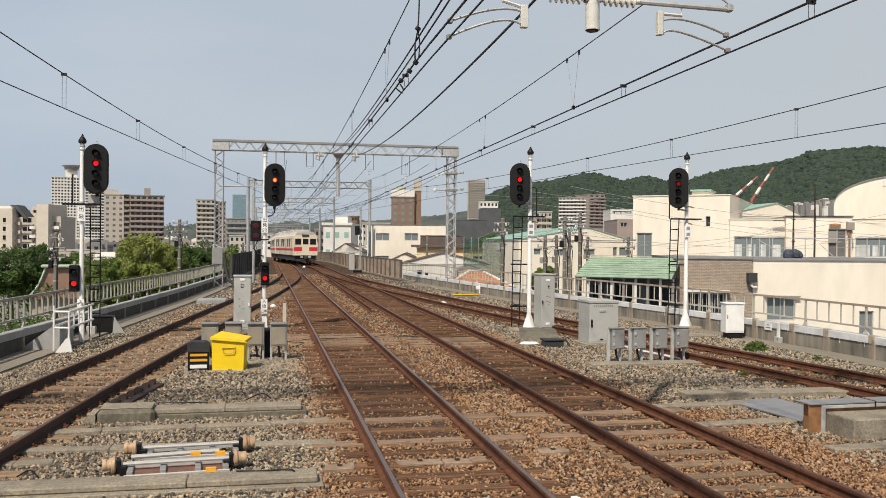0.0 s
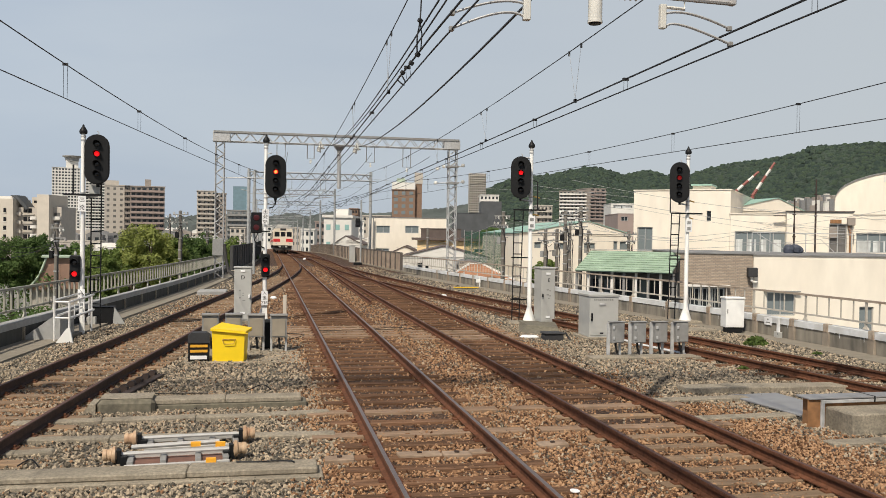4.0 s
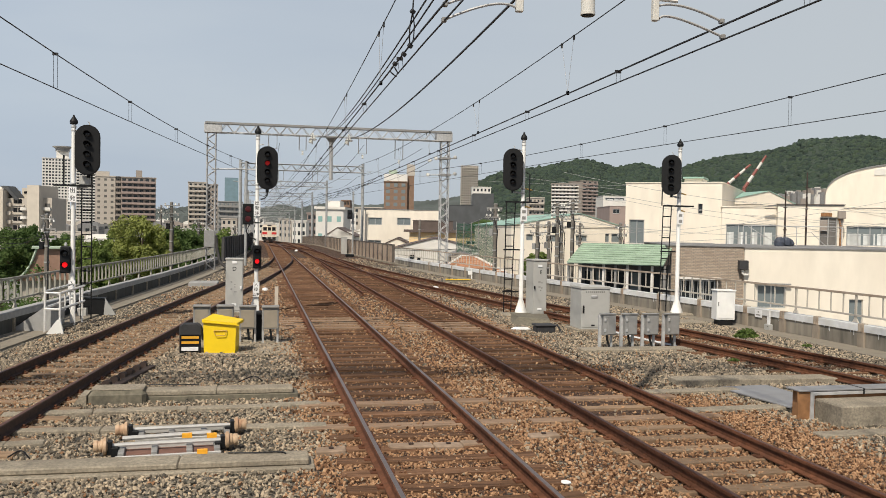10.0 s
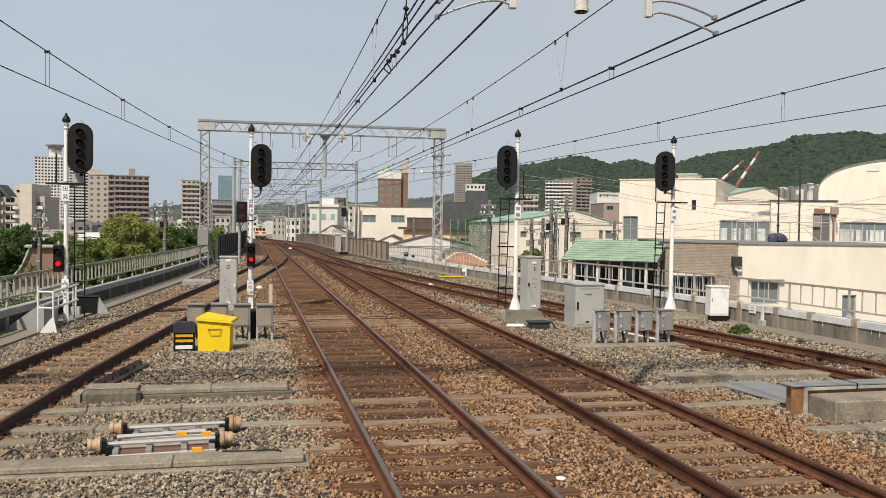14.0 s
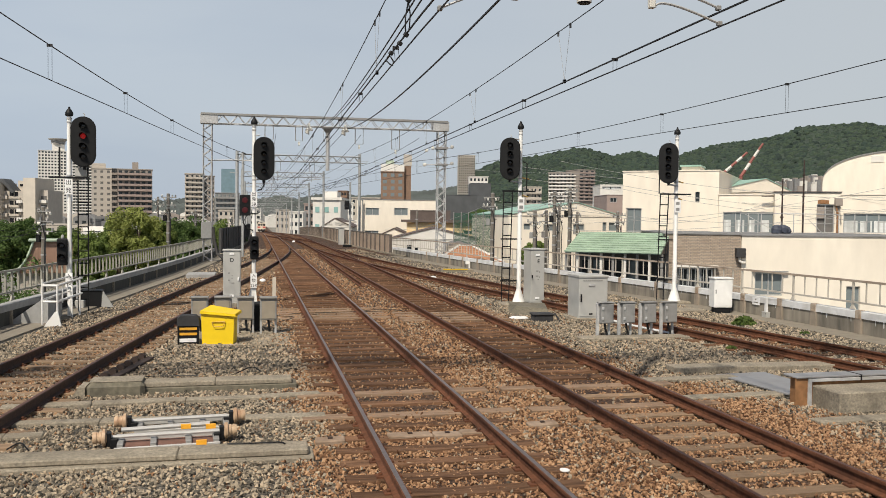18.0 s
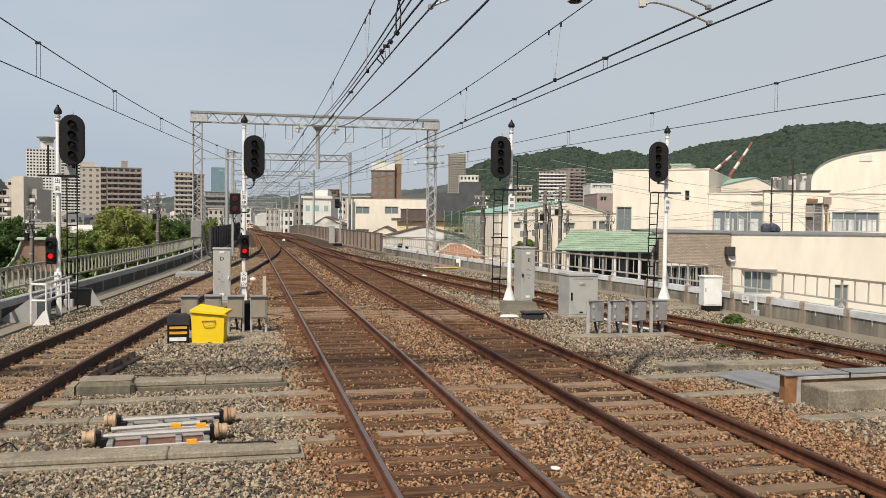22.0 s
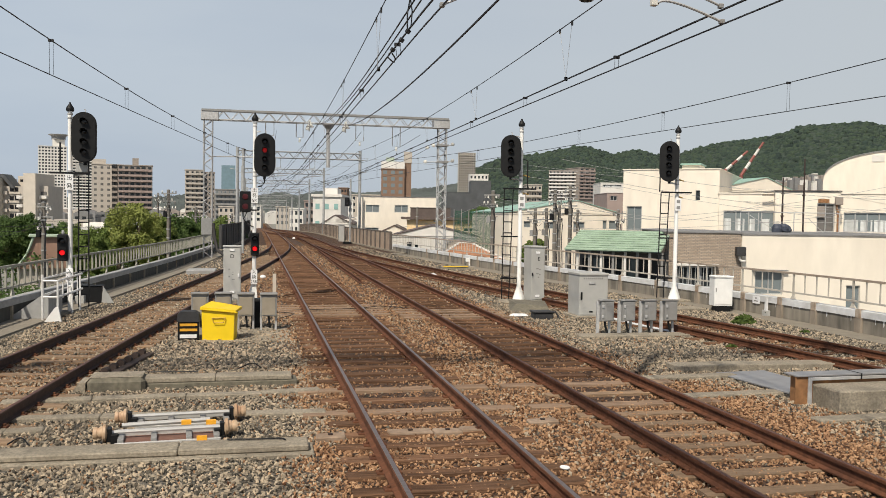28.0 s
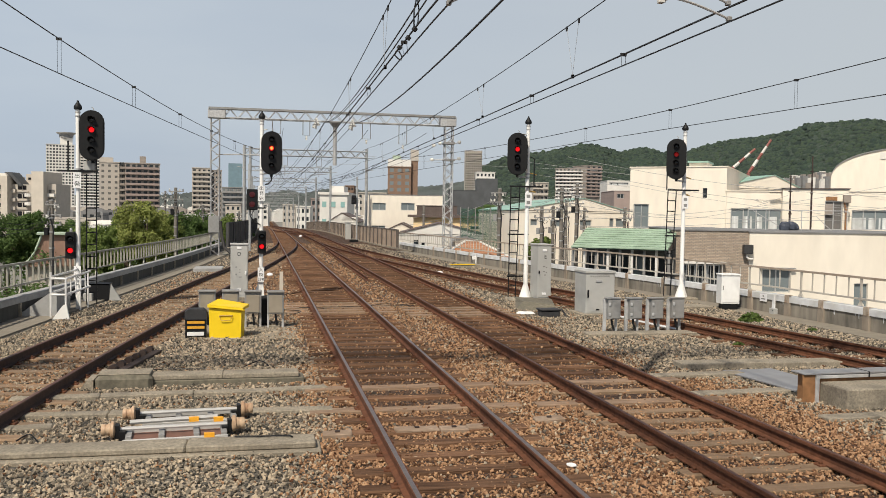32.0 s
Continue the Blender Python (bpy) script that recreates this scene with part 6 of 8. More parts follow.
# rusty toothed steel bar lying by the left track
bar = thing("steel_strip", "dark rusty toothed steel bar lying on the ballast", "steel bar", pose(-2.40, 14.95, -0.17, -1, 0, -8))
part("bar", Geo().box(0.0, 0.0, 0.0, 0.15, 2.5, 0.05, 0.008), M_RUST_DARK, bar)
for k in range(6):
    part("tooth", Geo().prism([(-0.12, 0.0), (0.02, 0.0), (0.02, 0.10), (-0.02, 0.14), (-0.08, 0.13), (-0.12, 0.08)], 0.06 + 0.44 * k, 0.20 + 0.44 * k), M_RUST_DARK, bar)
for pts in ([(-2.2, 14.5, -0.02), (-1.4, 14.35, 0.0), (-0.9, 14.3, 0.0)], [(-0.3, 14.55, -0.02), (-0.05, 14.75, 0.04), (0.1, 14.6, -0.02)], [(-0.32, 10.24, -0.072), (0.0, 10.2, -0.07), (0.28, 10.2, -0.072), (0.34, 10.14, -0.078)], [(-2.72, 10.42, -0.08), (-2.6, 10.5, -0.03), (-2.48, 10.38, -0.09)], [(1.0, 24.5, -0.15), (2.9, 24.7, -0.14), (4.3, 24.6, -0.12)], [(3.0, 24.9, -0.15), (3.6, 25.1, -0.12), (4.2, 24.9, -0.14)], [(0.6, 22.6, -0.15), (1.0, 23.2, -0.1), (0.5, 23.8, -0.12)]):
    tagged(part("cable", Geo().tube(bend(pts), 0.009, 6), M_BLACK, smooth=True), "thin black cable lying on the ground", "cable")

# ---- track trolley lying by the rails ----
t = thing("track_trolley", "aluminium hand trolley frames with cream rollers on the ballast", "trolley", pose(-1.80, 10.50, -0.20, 0, 0, 5))
for fx, fy, fz, L in ((0.08, 0.0, 0.0, 1.50), (0.27, 0.80, 0.0, 1.66)):
    fr_ = part("frame", Geo().box(fx + 0.12, fy, fz, L - 0.10, fy + 0.035, fz + 0.055, 0.006).box(fx + 0.12, fy + 0.42, fz + 0.05, L - 0.10, fy + 0.46, fz + 0.11, 0.006).box(fx + 0.14, fy + 0.36, fz + 0.04, L - 0.12, fy + 0.385, fz + 0.09, 0.006), M_ALUPALE, t, "pale aluminium side rails")
    for x in (fx + 0.15, fx + 0.52, fx + 0.92, L - 0.18):
        part("cross_bar", Geo().box(x, fy + 0.03, fz + 0.02, x + 0.07, fy + 0.44, fz + 0.09, 0.006), M_GREYDARK, fr_)
    part("axle", Geo().tube([(fx, fy + 0.25, fz + 0.13), (L - 0.02, fy + 0.25, fz + 0.13)], 0.022, 8), M_ALUPALE, t, "pale roller axle")
    for x, s in ((fx, 1), (L - 0.02, -1)):
        w = part("roller", Geo().lathe([(0.0, -0.13), (0.062, -0.128), (0.072, -0.115), (0.071, -0.085), (0.064, -0.078), (0.064, -0.062), (0.071, -0.055), (0.072, -0.03), (0.098, -0.016), (0.10, 0.012), (0.07, 0.03), (0.0, 0.03)], 20, pose(x, fy + 0.25, fz + 0.13, 0, 90 * s, 0)), M_ROLLER, t, "cream plastic flanged roller", True)
        part("bearing", Geo().box(x + s * 0.05 - 0.03, fy + 0.19, fz + 0.03, x + s * 0.05 + 0.03, fy + 0.31, fz + 0.19, 0.008).box(x + s * 0.11 - 0.04, fy + 0.17, fz, x + s * 0.11 + 0.04, fy + 0.33, fz + 0.12, 0.008), M_BLACK, t, "black bearing block")
part("deck_board", Geo().box(0.30, 0.05, 0.03, 1.36, 0.36, 0.05), M_BOARD, t, "brown plywood deck")
part("tube", Geo().tube([(0.25, 0.62, 0.12), (1.30, 0.66, 0.13)], 0.03, 8), M_ALUPALE, t, "long white tube")
for x, y, z in ((1.12, -0.004, 0.05), (0.95, 0.56, 0.12), (1.25, 0.58, 0.10)):
    part("sticker", Geo().box(x, y, z - 0.02, x + 0.12, y + 0.05, z + 0.035), M_STICKER, t, "orange sticker")

# ---- mounting platform of the left signal ----
m = thing("signal_platform", "white tubular service platform with railing at the signal", "platform", pose(-5.12, 22.9, -0.2))
for (x, y, z0, z1) in ((-0.02, 0.0, 0, 1.15), (0.30, 1.9, 0.0, 1.1), (0.35, -0.1, 0.0, 1.0), (0.55, 1.6, 0.1, 1.05)):
    part("post", Geo().tube([(x, y, z0), (x, y, z1)], 0.026, 6), M_RAILINGWHITE, m)
for z in (0.95, 0.55):
    part("rail", Geo().tube([(0.0, 0.0, z + 0.05), (0.35, -0.1, z + 0.05)], 0.03, 6).tube([(0.35, -0.1, z + 0.05), (0.60, 1.6, z + 0.12)], 0.03, 6).tube([(0.0, 0.0, z + 0.1), (0.25, 1.9, z + 0.15)], 0.022, 6), M_RAILINGWHITE, m)
for k in range(5):
    a = k / 5
    part("upright", Geo().tube([(0.35 + 0.25 * a, -0.1 + 1.7 * a, 0.55), (0.35 + 0.25 * a, -0.1 + 1.7 * a, 1.02)], 0.018, 6), M_RAILINGWHITE, m)
part("sloping_slab", Geo().prism([(-1.0, -0.05), (0.05, -0.05), (0.05, 0.62), (-0.1, 0.62)], 0.3, 1.9), M_COPING_GREY, m, "sloping pale concrete slab")
part("brace", Geo().prism([(0.05, 0.0), (0.45, 0.0), (0.38, 0.35), (0.30, 0.35)], -0.18, -0.10), M_WHITE, m, "white foot bracket")
b = thing("relay_case", "open black steel case with raked grey wing by parapet", "case", pose(-5.1, 27.26, -0.2, 0, 0, 0))
part("case", Geo().box(0.0, 0.0, 0.0, 0.62, 0.05, 0.50).box(0, 0, 0, 0.05, 0.6, 0.5).box(0, 0, 0.47, 0.62, 0.6, 0.5), M_BLACK, b)
part("wing", Geo().add([(0.62, -0.02, 0), (0.95, 0.05, 0), (0.66, 0.0, 0.50), (0.62, 0.04, 0), (0.95, 0.11, 0), (0.66, 0.06, 0.50)], [(0, 1, 2), (3, 5, 4), (0, 3, 4, 1), (1, 4, 5, 2), (2, 5, 3, 0)]), M_GREYBOX, b, "grey triangular wing")
part("box", Geo().box(-0.05, -0.4, 0.0, 0.2, -0.15, 0.25, 0.01), M_GREYBOX, b)
tagged(part("walkway_cover", Geo().box(-3.0, 39.6, -0.25, -1.75, 41.2, -0.03, 0.02), M_COPING_GREY), "pale concrete slab on the walkway", "slab")
# small items on the right parapet
wx = smooth_line(WALL_R, 22.9, 22.9, 1)[0].x - 0.15
nb = thing("notice_plate", "small white notice plate on the parapet coping", "sign", pose(wx - 0.015, 22.95, 0.22, 0, 0, 3))
part("plate", Geo().box(0, -0.17, -0.11, 0.012, 0.17, 0.11, 0.004), M_SIGNWHITE, nb)
part("marking_bar", Geo().box(-0.003, -0.10, -0.05, 0.0, 0.10, -0.02).box(-0.003, -0.03, 0.03, 0.0, 0.03, 0.07), M_GREYDARK, nb)
n = thing("cable_riser", "pale grey conduit with small steel box on the parapet", "conduit", pose(wx - 0.03, 22.39, 0))
part("pipe", Geo().box(-0.03, -0.05, -0.04, 0.03, 0.05, 0.36, 0.006), M_COPING, n)
part("box", Geo().box(-0.07, -0.12, -0.36, 0.06, 0.12, -0.03, 0.008), M_GREYBOX, n)
part("lock", Geo().box(-0.078, -0.09, -0.10, -0.07, -0.06, -0.07, 0.003), M_BLACK, n)
# grass tufts by the siding
rng = np.random.default_rng(8)
for cx, cy, n, sz in ((12.80, 20.85, 650, 0.23), (13.25, 18.87, 50, 0.08), (10.03, 16.79, 70, 0.08), (9.1, 26.0, 60, 0.10)):
    g = Geo()
    for _ in range(n):
        a, r = rng.uniform(0, 6.28), sz * rng.uniform(0, 1) ** 0.6 * 1.5
        x, y = r * math.cos(a), 0.7 * r * math.sin(a)
        hgt = sz * (1.0 - (r / (1.5 * sz)) ** 2) * rng.uniform(0.2, 1.0) + 0.02
        c, u, v = Vector((x, y, hgt)), Vector(rng.normal(size=3)).normalized(), Vector(rng.normal(size=3))
        v = (v - u * u.dot(v)).normalized()
        w = rng.uniform(0.03, 0.06)
        g.add([c - u * w, c + v * w * 0.5, c + u * w, c - v * w * 0.5], [(0, 1, 2, 3)])
        if rng.random() < 0.3:
            g.tube([(x * 0.6, y * 0.6, 0), tuple(c)], 0.004, 3, cap=False)
    tagged(part("weeds", g, M_LEAF_WEED, at=pose(cx, cy, -0.2)), "tuft of green weeds growing beside the siding", "weeds", kind="stuff")
# small walkway items beyond the siding
tagged(part("walkway_slab", Geo().box(12.1, 23.9, -0.25, 13.4, 24.7, -0.13, 0.02), M_CONCRETE), "flat concrete slab beside the siding", "slab")
tagged(part("conduit_run", Geo().tube([[9.43, 22.36, -0.16], [9.55, 20.74, -0.16], [9.84, 19.09, -0.16]], 0.035, 6), M_COPING), "white conduit lying along the ballast", "conduit")
mk = thing("walkway_marker", "white marker post with arms on the walkway", "marker", pose(*[11.65, 46.53], -0.19))
part("post", Geo().box(-0.08, -0.05, 0, 0.08, 0.05, 0.55, 0.01), M_WHITE, mk)
part("plate", Geo().box(-0.28, -0.07, 0.22, 0.20, -0.05, 0.42, 0.01), M_WHITE, mk)
sl = thing("walkway_block", "concrete walkway block with a yellow painted edge", "block", pose(*[10.2, 43.63], -0.19))
part("block", Geo().box(-0.7, -0.1, -0.05, 0.9, 0.7, 0.10, 0.02), M_CONCRETE, sl)
part("yellow_edge", Geo().box(-0.7, -0.13, 0.10, 0.6, 0.1, 0.14, 0.01), M_YELLOW, sl, "faded yellow painted edge")
tagged(part("distance_disc", Geo().lathe([(0.0, 0), (0.055, 0.0), (0.055, 0.010), (0.0, 0.012)], 16, pose(3.30, 8.85, -0.17, 4, 3, 0)), M_SIGNWHITE), "small round white number disc on the ballast", "disc")
# check rail beside the second track
cr_ = thing("check_rail", "short rusty check rail ending beside the track", "rail", kind="structure")
part("rail", Geo().sweep(RAIL_PROF, [Vector((4.07, 33.9, 0)), Vector((4.12, 40, 0)), Vector((4.22, 50, 0)), Vector((4.4, 62, 0))]), M_RAILSIDE, cr_)
bx = thing("edge_cabinet", "slim grey cabinet fixed to the barrier", "cabinet", pose(*(8.55, 88.0), -0.3))
part("body", Geo().box(-0.28, 0, 0, 0.28, 0.4, 1.75, 0.02), M_GREYBOX, bx)
part("lid", Geo().box(-0.32, -0.05, 1.75, 0.32, 0.45, 1.82, 0.01), M_GREYBOX, bx)
tagged(part("relay_case", Geo().box(-0.35, 0, -0.2, 0.45, 0.4, 0.12, 0.04), M_BLACK, at=pose(*(8.26, 79.95), -0.1)), "small black relay case on the viaduct edge", "case")


# ---- the town ----
FOOT = []          # where the named buildings stand, kept clear of the far houses


def house(name, label, a, b, deep, top, mat, wins=(), base=GROUND, parapet=0.0, pane=None, frame_mat=None, cat="building", group=""):
    """A building on the line a-b of its front: walls with real openings, framed panes, and a roof slab."""
    d = Vector((b[0] - a[0], b[1] - a[1], 0))
    L = d.length
    FOOT.append(((a[0] + b[0]) / 2, (a[1] + b[1]) / 2 + deep / 2, (L + deep) / 2 + 6))
    h = thing(name, label, cat, Matrix.Translation((a[0], a[1], 0)) @ Matrix.Rotation(math.atan2(d.y, d.x), 4, "Z"), group)
    us = sorted({0.0, L, *[w[0] for w in wins], *[w[2] for w in wins]})
    zs = sorted({base, top, *[w[1] for w in wins], *[w[3] for w in wins]})
    g = Geo()
    for u0, u1 in zip(us, us[1:]):
        for z0, z1 in zip(zs, zs[1:]):
            uc, zc = (u0 + u1) / 2, (z0 + z1) / 2
            if not any(w[0] < uc < w[2] and w[1] < zc < w[3] for w in wins):
                g.add([(u0, 0, z0), (u1, 0, z0), (u1, 0, z1), (u0, 0, z1)], [(0, 1, 2, 3)])
    r = 0.16
    for w in wins:
        u0, z0, u1, z1 = w[:4]
        g.add([(u0, 0, z0), (u1, 0, z0), (u1, 0, z1), (u0, 0, z1), (u0, r, z0), (u1, r, z0), (u1, r, z1), (u0, r, z1)], [(0, 4, 5, 1), (1, 5, 6, 2), (2, 6, 7, 3), (3, 7, 4, 0)])
    g.add([(0, 0, base), (L, 0, base), (L, deep, base), (0, deep, base), (0, 0, top), (L, 0, top), (L, deep, top), (0, deep, top)], [(1, 2, 6, 5), (2, 3, 7, 6), (3, 0, 4, 7)])
    me = bpy.data.meshes.new("wall")
    me.from_pydata(g.v, [], g.f)
    me.materials.append(mat)
    wall = new("wall", me)
    wall.parent = h
    part("roof", Geo().box(-0.06, -0.06, top, L + 0.06, deep + 0.06, top + 0.07 + parapet), frame_mat or mat, h)
    for w in wins:
        u0, z0, u1, z1 = w[:4]
        wn_ = part("window", Geo().box(u0, r - 0.02, z0, u1, r + 0.05, z1), (w[4] if len(w) > 4 else None) or pane or M_GLASS, h)
        fw = min(0.07, (u1 - u0) * 0.06)
        fg = Geo().box(u0, r - 0.06, z0, u1, r - 0.02, z0 + fw).box(u0, r - 0.06, z1 - fw, u1, r - 0.02, z1).box(u0, r - 0.06, z0 + fw, u0 + fw, r - 0.02, z1 - fw).box(u1 - fw, r - 0.06, z0 + fw, u1, r - 0.02, z1 - fw)
        n = int((u1 - u0) / 0.95)
        for k in range(1, n + 1):
            x = u0 + (u1 - u0) * k / (n + 1)
            fg.box(x - fw / 2, r - 0.06, z0 + fw, x + fw / 2, r - 0.02, z1 - fw)
        part("window_frame", fg, M_ALU, wn_)
        if u1 - u0 > 3:
            x = u0 + 0.1
            while x < u1 - 0.35:
                wd = random.uniform(0.10, 0.24)
                if random.random() < 0.8:
                    part("curtain", Geo().box(x, r - 0.035 + 0.01 * random.random(), z0 + fw, x + wd, r - 0.021, z0 + (z1 - z0) * 0.62), M_CURTAIN, wn_)
                x += wd
    return h


def flats(label, a, b, deep, top, mat, floors, bays, balcony=None, floor_h=3.0, pane=None, win=(0.5, 0.5), name="apartment_building", upper=None):
    """A block of flats with rows of windows or balconies on its front and windows on its sides."""
    d = Vector((b[0] - a[0], b[1] - a[1], 0))
    L = d.length
    FOOT.append(((a[0] + b[0]) / 2, (a[1] + b[1]) / 2 + deep / 2, (L + deep) / 2 + 6))
    h = thing(name, label, "building", Matrix.Translation((a[0], a[1], 0)) @ Matrix.Rotation(math.atan2(d.y, d.x), 4, "Z"))
    part("wall", Geo().box(0, 0, GROUND, L, deep, top), mat, h)
    part("roof", Geo().box(-0.3, -0.3, top, L + 0.3, deep + 0.3, top + 0.5), mat, h)
    bw = L / bays
    ww, wh = bw * win[0], floor_h * win[1]
    wm = Geo().box(-ww / 2, -0.05, 0, ww / 2, 0.08, wh).mesh("window", pane or M_GLASS)
    fm = Geo().box(-ww / 2 - 0.1, -0.09, -0.1, ww / 2 + 0.1, -0.05, 0.0).box(-ww / 2 - 0.1, -0.09, wh, ww / 2 + 0.1, -0.05, wh + 0.1).mesh("window_frame", M_ALU)
    for f in range(floors):
        z = top - (f + 1) * floor_h + floor_h * 0.28
        if z < GROUND + 1:
            break
        for k in range(bays):
            w = shared("window", wm, h, pose(bw * (k + 0.5), 0, z))
        if balcony:
            y = -1.3
            part("balcony", Geo().box(0.15, y, z - floor_h * 0.30, L - 0.15, 0, z - floor_h * 0.22).box(0.15, y, z - floor_h * 0.22, L - 0.15, y + 0.12, z + floor_h * 0.10), balcony, h)
            if f < 9:
                for q in (0.33, 0.66):
                    part("partition", Geo().box(L * q, y + 0.12, z, L * q + 0.15, 0, z + floor_h * 0.66), mat, h)
    if upper:
        u0, u1, z1, m2 = upper
        part("roof_house", Geo().box(L * u0, deep * 0.2, top + 0.5, L * u1, deep * 0.7, z1), m2, h, "plant room on the roof")
    return h


def gable(name, label, a, b, deep, eave, peak, peak_at, wall_mat, roof_mat, wins=(), over=0.35, thick=0.14):
    """A house whose gable end faces the front line a-b."""
    h = house(name, label, a, b, deep, eave, wall_mat, wins, frame_mat=wall_mat)
    L = math.hypot(b[0] - a[0], b[1] - a[1])
    u = peak_at * L
    part("gable_wall", Geo().prism([(0, eave + 0.12), (L, eave + 0.12), (u, peak)], 0.0, deep), wall_mat, h)
    for s, (x0, z0) in ((0, (-over, eave - over * (peak - eave) / max(u, 0.1))), (1, (L + over, eave - over * (peak - eave) / max(L - u, 0.1)))):
        part("roof_slope", Geo().prism([(x0, z0 + 0.13), (u, peak + 0.01), (u, peak + thick), (x0, z0 + thick + 0.13)], -0.08, deep + over), roof_mat, h, "sloping roof")
    return h


# cream works hall next to the viaduct
hall = house("works_hall", "low cream rendered works hall with aluminium windows", (25.42, 41.76), (36.79, 39.43), 12, 1.8, M_CREAM, [(0.73, -1.39, 2.26, -0.13), (5.67, -2.2, 6.42, -0.84)], pane=M_GLASS_PALE, frame_mat=M_ROOFGREY)
u, z = 0.73, -0.13
part("awning", Geo().box(u - 0.15, -0.25, z + 0.02, u + 1.7, 0.0, z + 0.08), M_GREYDARK, hall, "thin grey window hood")
brick = house("brick_annex", "brown brick annex with long barred window", (21.63, 43.14), (25.44, 41.85), 11, 1.85, M_BRICK, [(0.68, -1.1, 2.6, 0.03)], frame_mat=M_ROOFGREY)
u0, z0, u1, z1 = (0.68, -1.1, 2.6, 0.03)
part("window_hood", Geo().box(u0 - 0.2, -0.35, z1 + 0.05, u1 + 0.2, 0, z1 + 0.16), M_OFFWHITE, brick, "pale concrete hood")
for k in range(9):
    part("window_bar", Geo().box(u0 + (u1 - u0) * (k + 0.5) / 9 - 0.02, -0.06, z0, u0 + (u1 - u0) * (k + 0.5) / 9 + 0.02, -0.02, z1), M_ALU, brick)
vx, vz0, vx1, vz1 = (3.69, 0.66, 4.07, 1.15)
v = part("wall_fan", Geo().box(vx, -0.45, vz0, vx1 + 0.1, 0.0, vz1, 0.02), M_RUBBER, brick, "dark extractor fan box")
part("pipe", Geo().tube([(vx + 0.2, -0.25, vz0), (vx + 0.22, -0.25, vz0 - 0.2), (vx + 0.3, -0.25, vz0 - 0.27), (vx + 0.5, -0.22, vz0 - 0.27)], 0.07, 8), M_OFFWHITE, v)

# open shed with a green ribbed roof
a, b = (16.11, 43.66), (20.25, 40.77)
shed = thing("open_shed", "open-sided shed with a green ribbed metal roof", "shed", Matrix.Translation((a[0], a[1], 0)) @ Matrix.Rotation(math.atan2(b[1] - a[1], b[0] - a[0]), 4, "Z"))
L = math.hypot(b[0] - a[0], b[1] - a[1])
e0, rz = 0.83, 1.83
slope = part("roof", Geo().prism([(0.0, e0), (0.02, e0 + 0.05), (3.6, rz + 0.05), (3.6, rz)], 0, L, Matrix(((0, 1, 0, 0), (1, 0, 0, 0), (0, 0, 1, 0), (0, 0, 0, 1)))), M_GREENROOF, shed, "green ribbed metal roof")
n = 9
for k in range(n):
    y0_, z0_ = 3.6 * (k / n), e0 + (rz - e0) * k / n + 0.045
    y1_, z1_ = 3.6 * ((k + 1) / n), e0 + (rz - e0) * (k + 1) / n + 0.045
    part("roof_course", Geo().prism([(y0_ - 0.05, z0_), (y0_ - 0.05, z0_ + 0.07), (y1_, z1_ + 0.012), (y1_, z1_)], 0, L, Matrix(((0, 1, 0, 0), (1, 0, 0, 0), (0, 0, 1, 0), (0, 0, 0, 1)))), M_GREENROOF, slope)
# dark strips that draw the shadow below each course's front edge
for k in range(1, n + 1):
    y0_, z0_ = 3.6 * (k / n) - 0.05, e0 + (rz - e0) * k / n + 0.05
    part("roof_seam", Geo().box(0.0, y0_ - 0.03, z0_ - 0.03, L, y0_ - 0.005, z0_ + 0.015), M_COURSE_SHADE, slope, "dark strip for the shadow line under a roof course")
part("back_slope", Geo().prism([(3.6, rz), (3.6, rz + 0.05), (7.2, e0 + 0.05), (7.2, e0)], 0, L, Matrix(((0, 1, 0, 0), (1, 0, 0, 0), (0, 0, 1, 0), (0, 0, 0, 1)))), M_GREENROOF, shed)
part("gable_end", Geo().add([(L - 0.05, 0, e0), (L - 0.05, 7.2, e0), (L - 0.05, 3.6, rz), (L - 0.15, 0, e0), (L - 0.15, 7.2, e0), (L - 0.15, 3.6, rz)], [(0, 1, 2), (3, 5, 4), (0, 3, 4, 1), (1, 4, 5, 2), (2, 5, 3, 0)]), M_ROOFBROWN, shed, "dark gable end")
# the wall's dark colour stands for the dim interior
part("back_wall", Geo().box(0, 2.6, GROUND, L, 2.75, e0 + 0.6), M_RECESS, shed, "back wall coloured dark for the shade under the roof")
for k in range(9):
    x = L * k / 8
    part("post", Geo().box(x - 0.06, 0.3, GROUND, x + 0.06, 0.42, e0), M_OFFWHITE if k % 2 else M_GREYDARK, shed)
for k in range(7):
    x = L * (k + 0.6) / 8
    part("window", Geo().box(x, 2.5, e0 - 2.2, x + L / 11, 2.58, e0 - 0.5), M_GLASS_PALE if k % 3 == 1 else M_GLASS, shed)

# upper cream buildings
blk = house("factory_block", "tall plain cream factory block with flat roof", (27.42, 61.76), (33.07, 57.54), 16, 6.26, M_CREAM, [(5.37, 3.99, 5.69, 4.73), (0.3, 1.66, 1.45, 3.5, M_GLASS_PALE)])
part("roof_hut", Geo().box(4.25, 0.6, 6.26, 5.58, 3, 6.62), M_CREAM, blk, "cream stair hut")
part("hut_roof", Geo().box(4.16, 0.4, 6.62, 5.66, 3.2, 6.74), M_AQUAROOF, blk, "pale green hut roof")
gb = house("factory_wing", "cream factory wing with long curtained windows", (32.97, 57.36), (36.6, 55.8), 6, 4.48, M_CREAM, [(0.32, 1.75, 3.88, 3.26)], pane=M_GLASS_PALE)
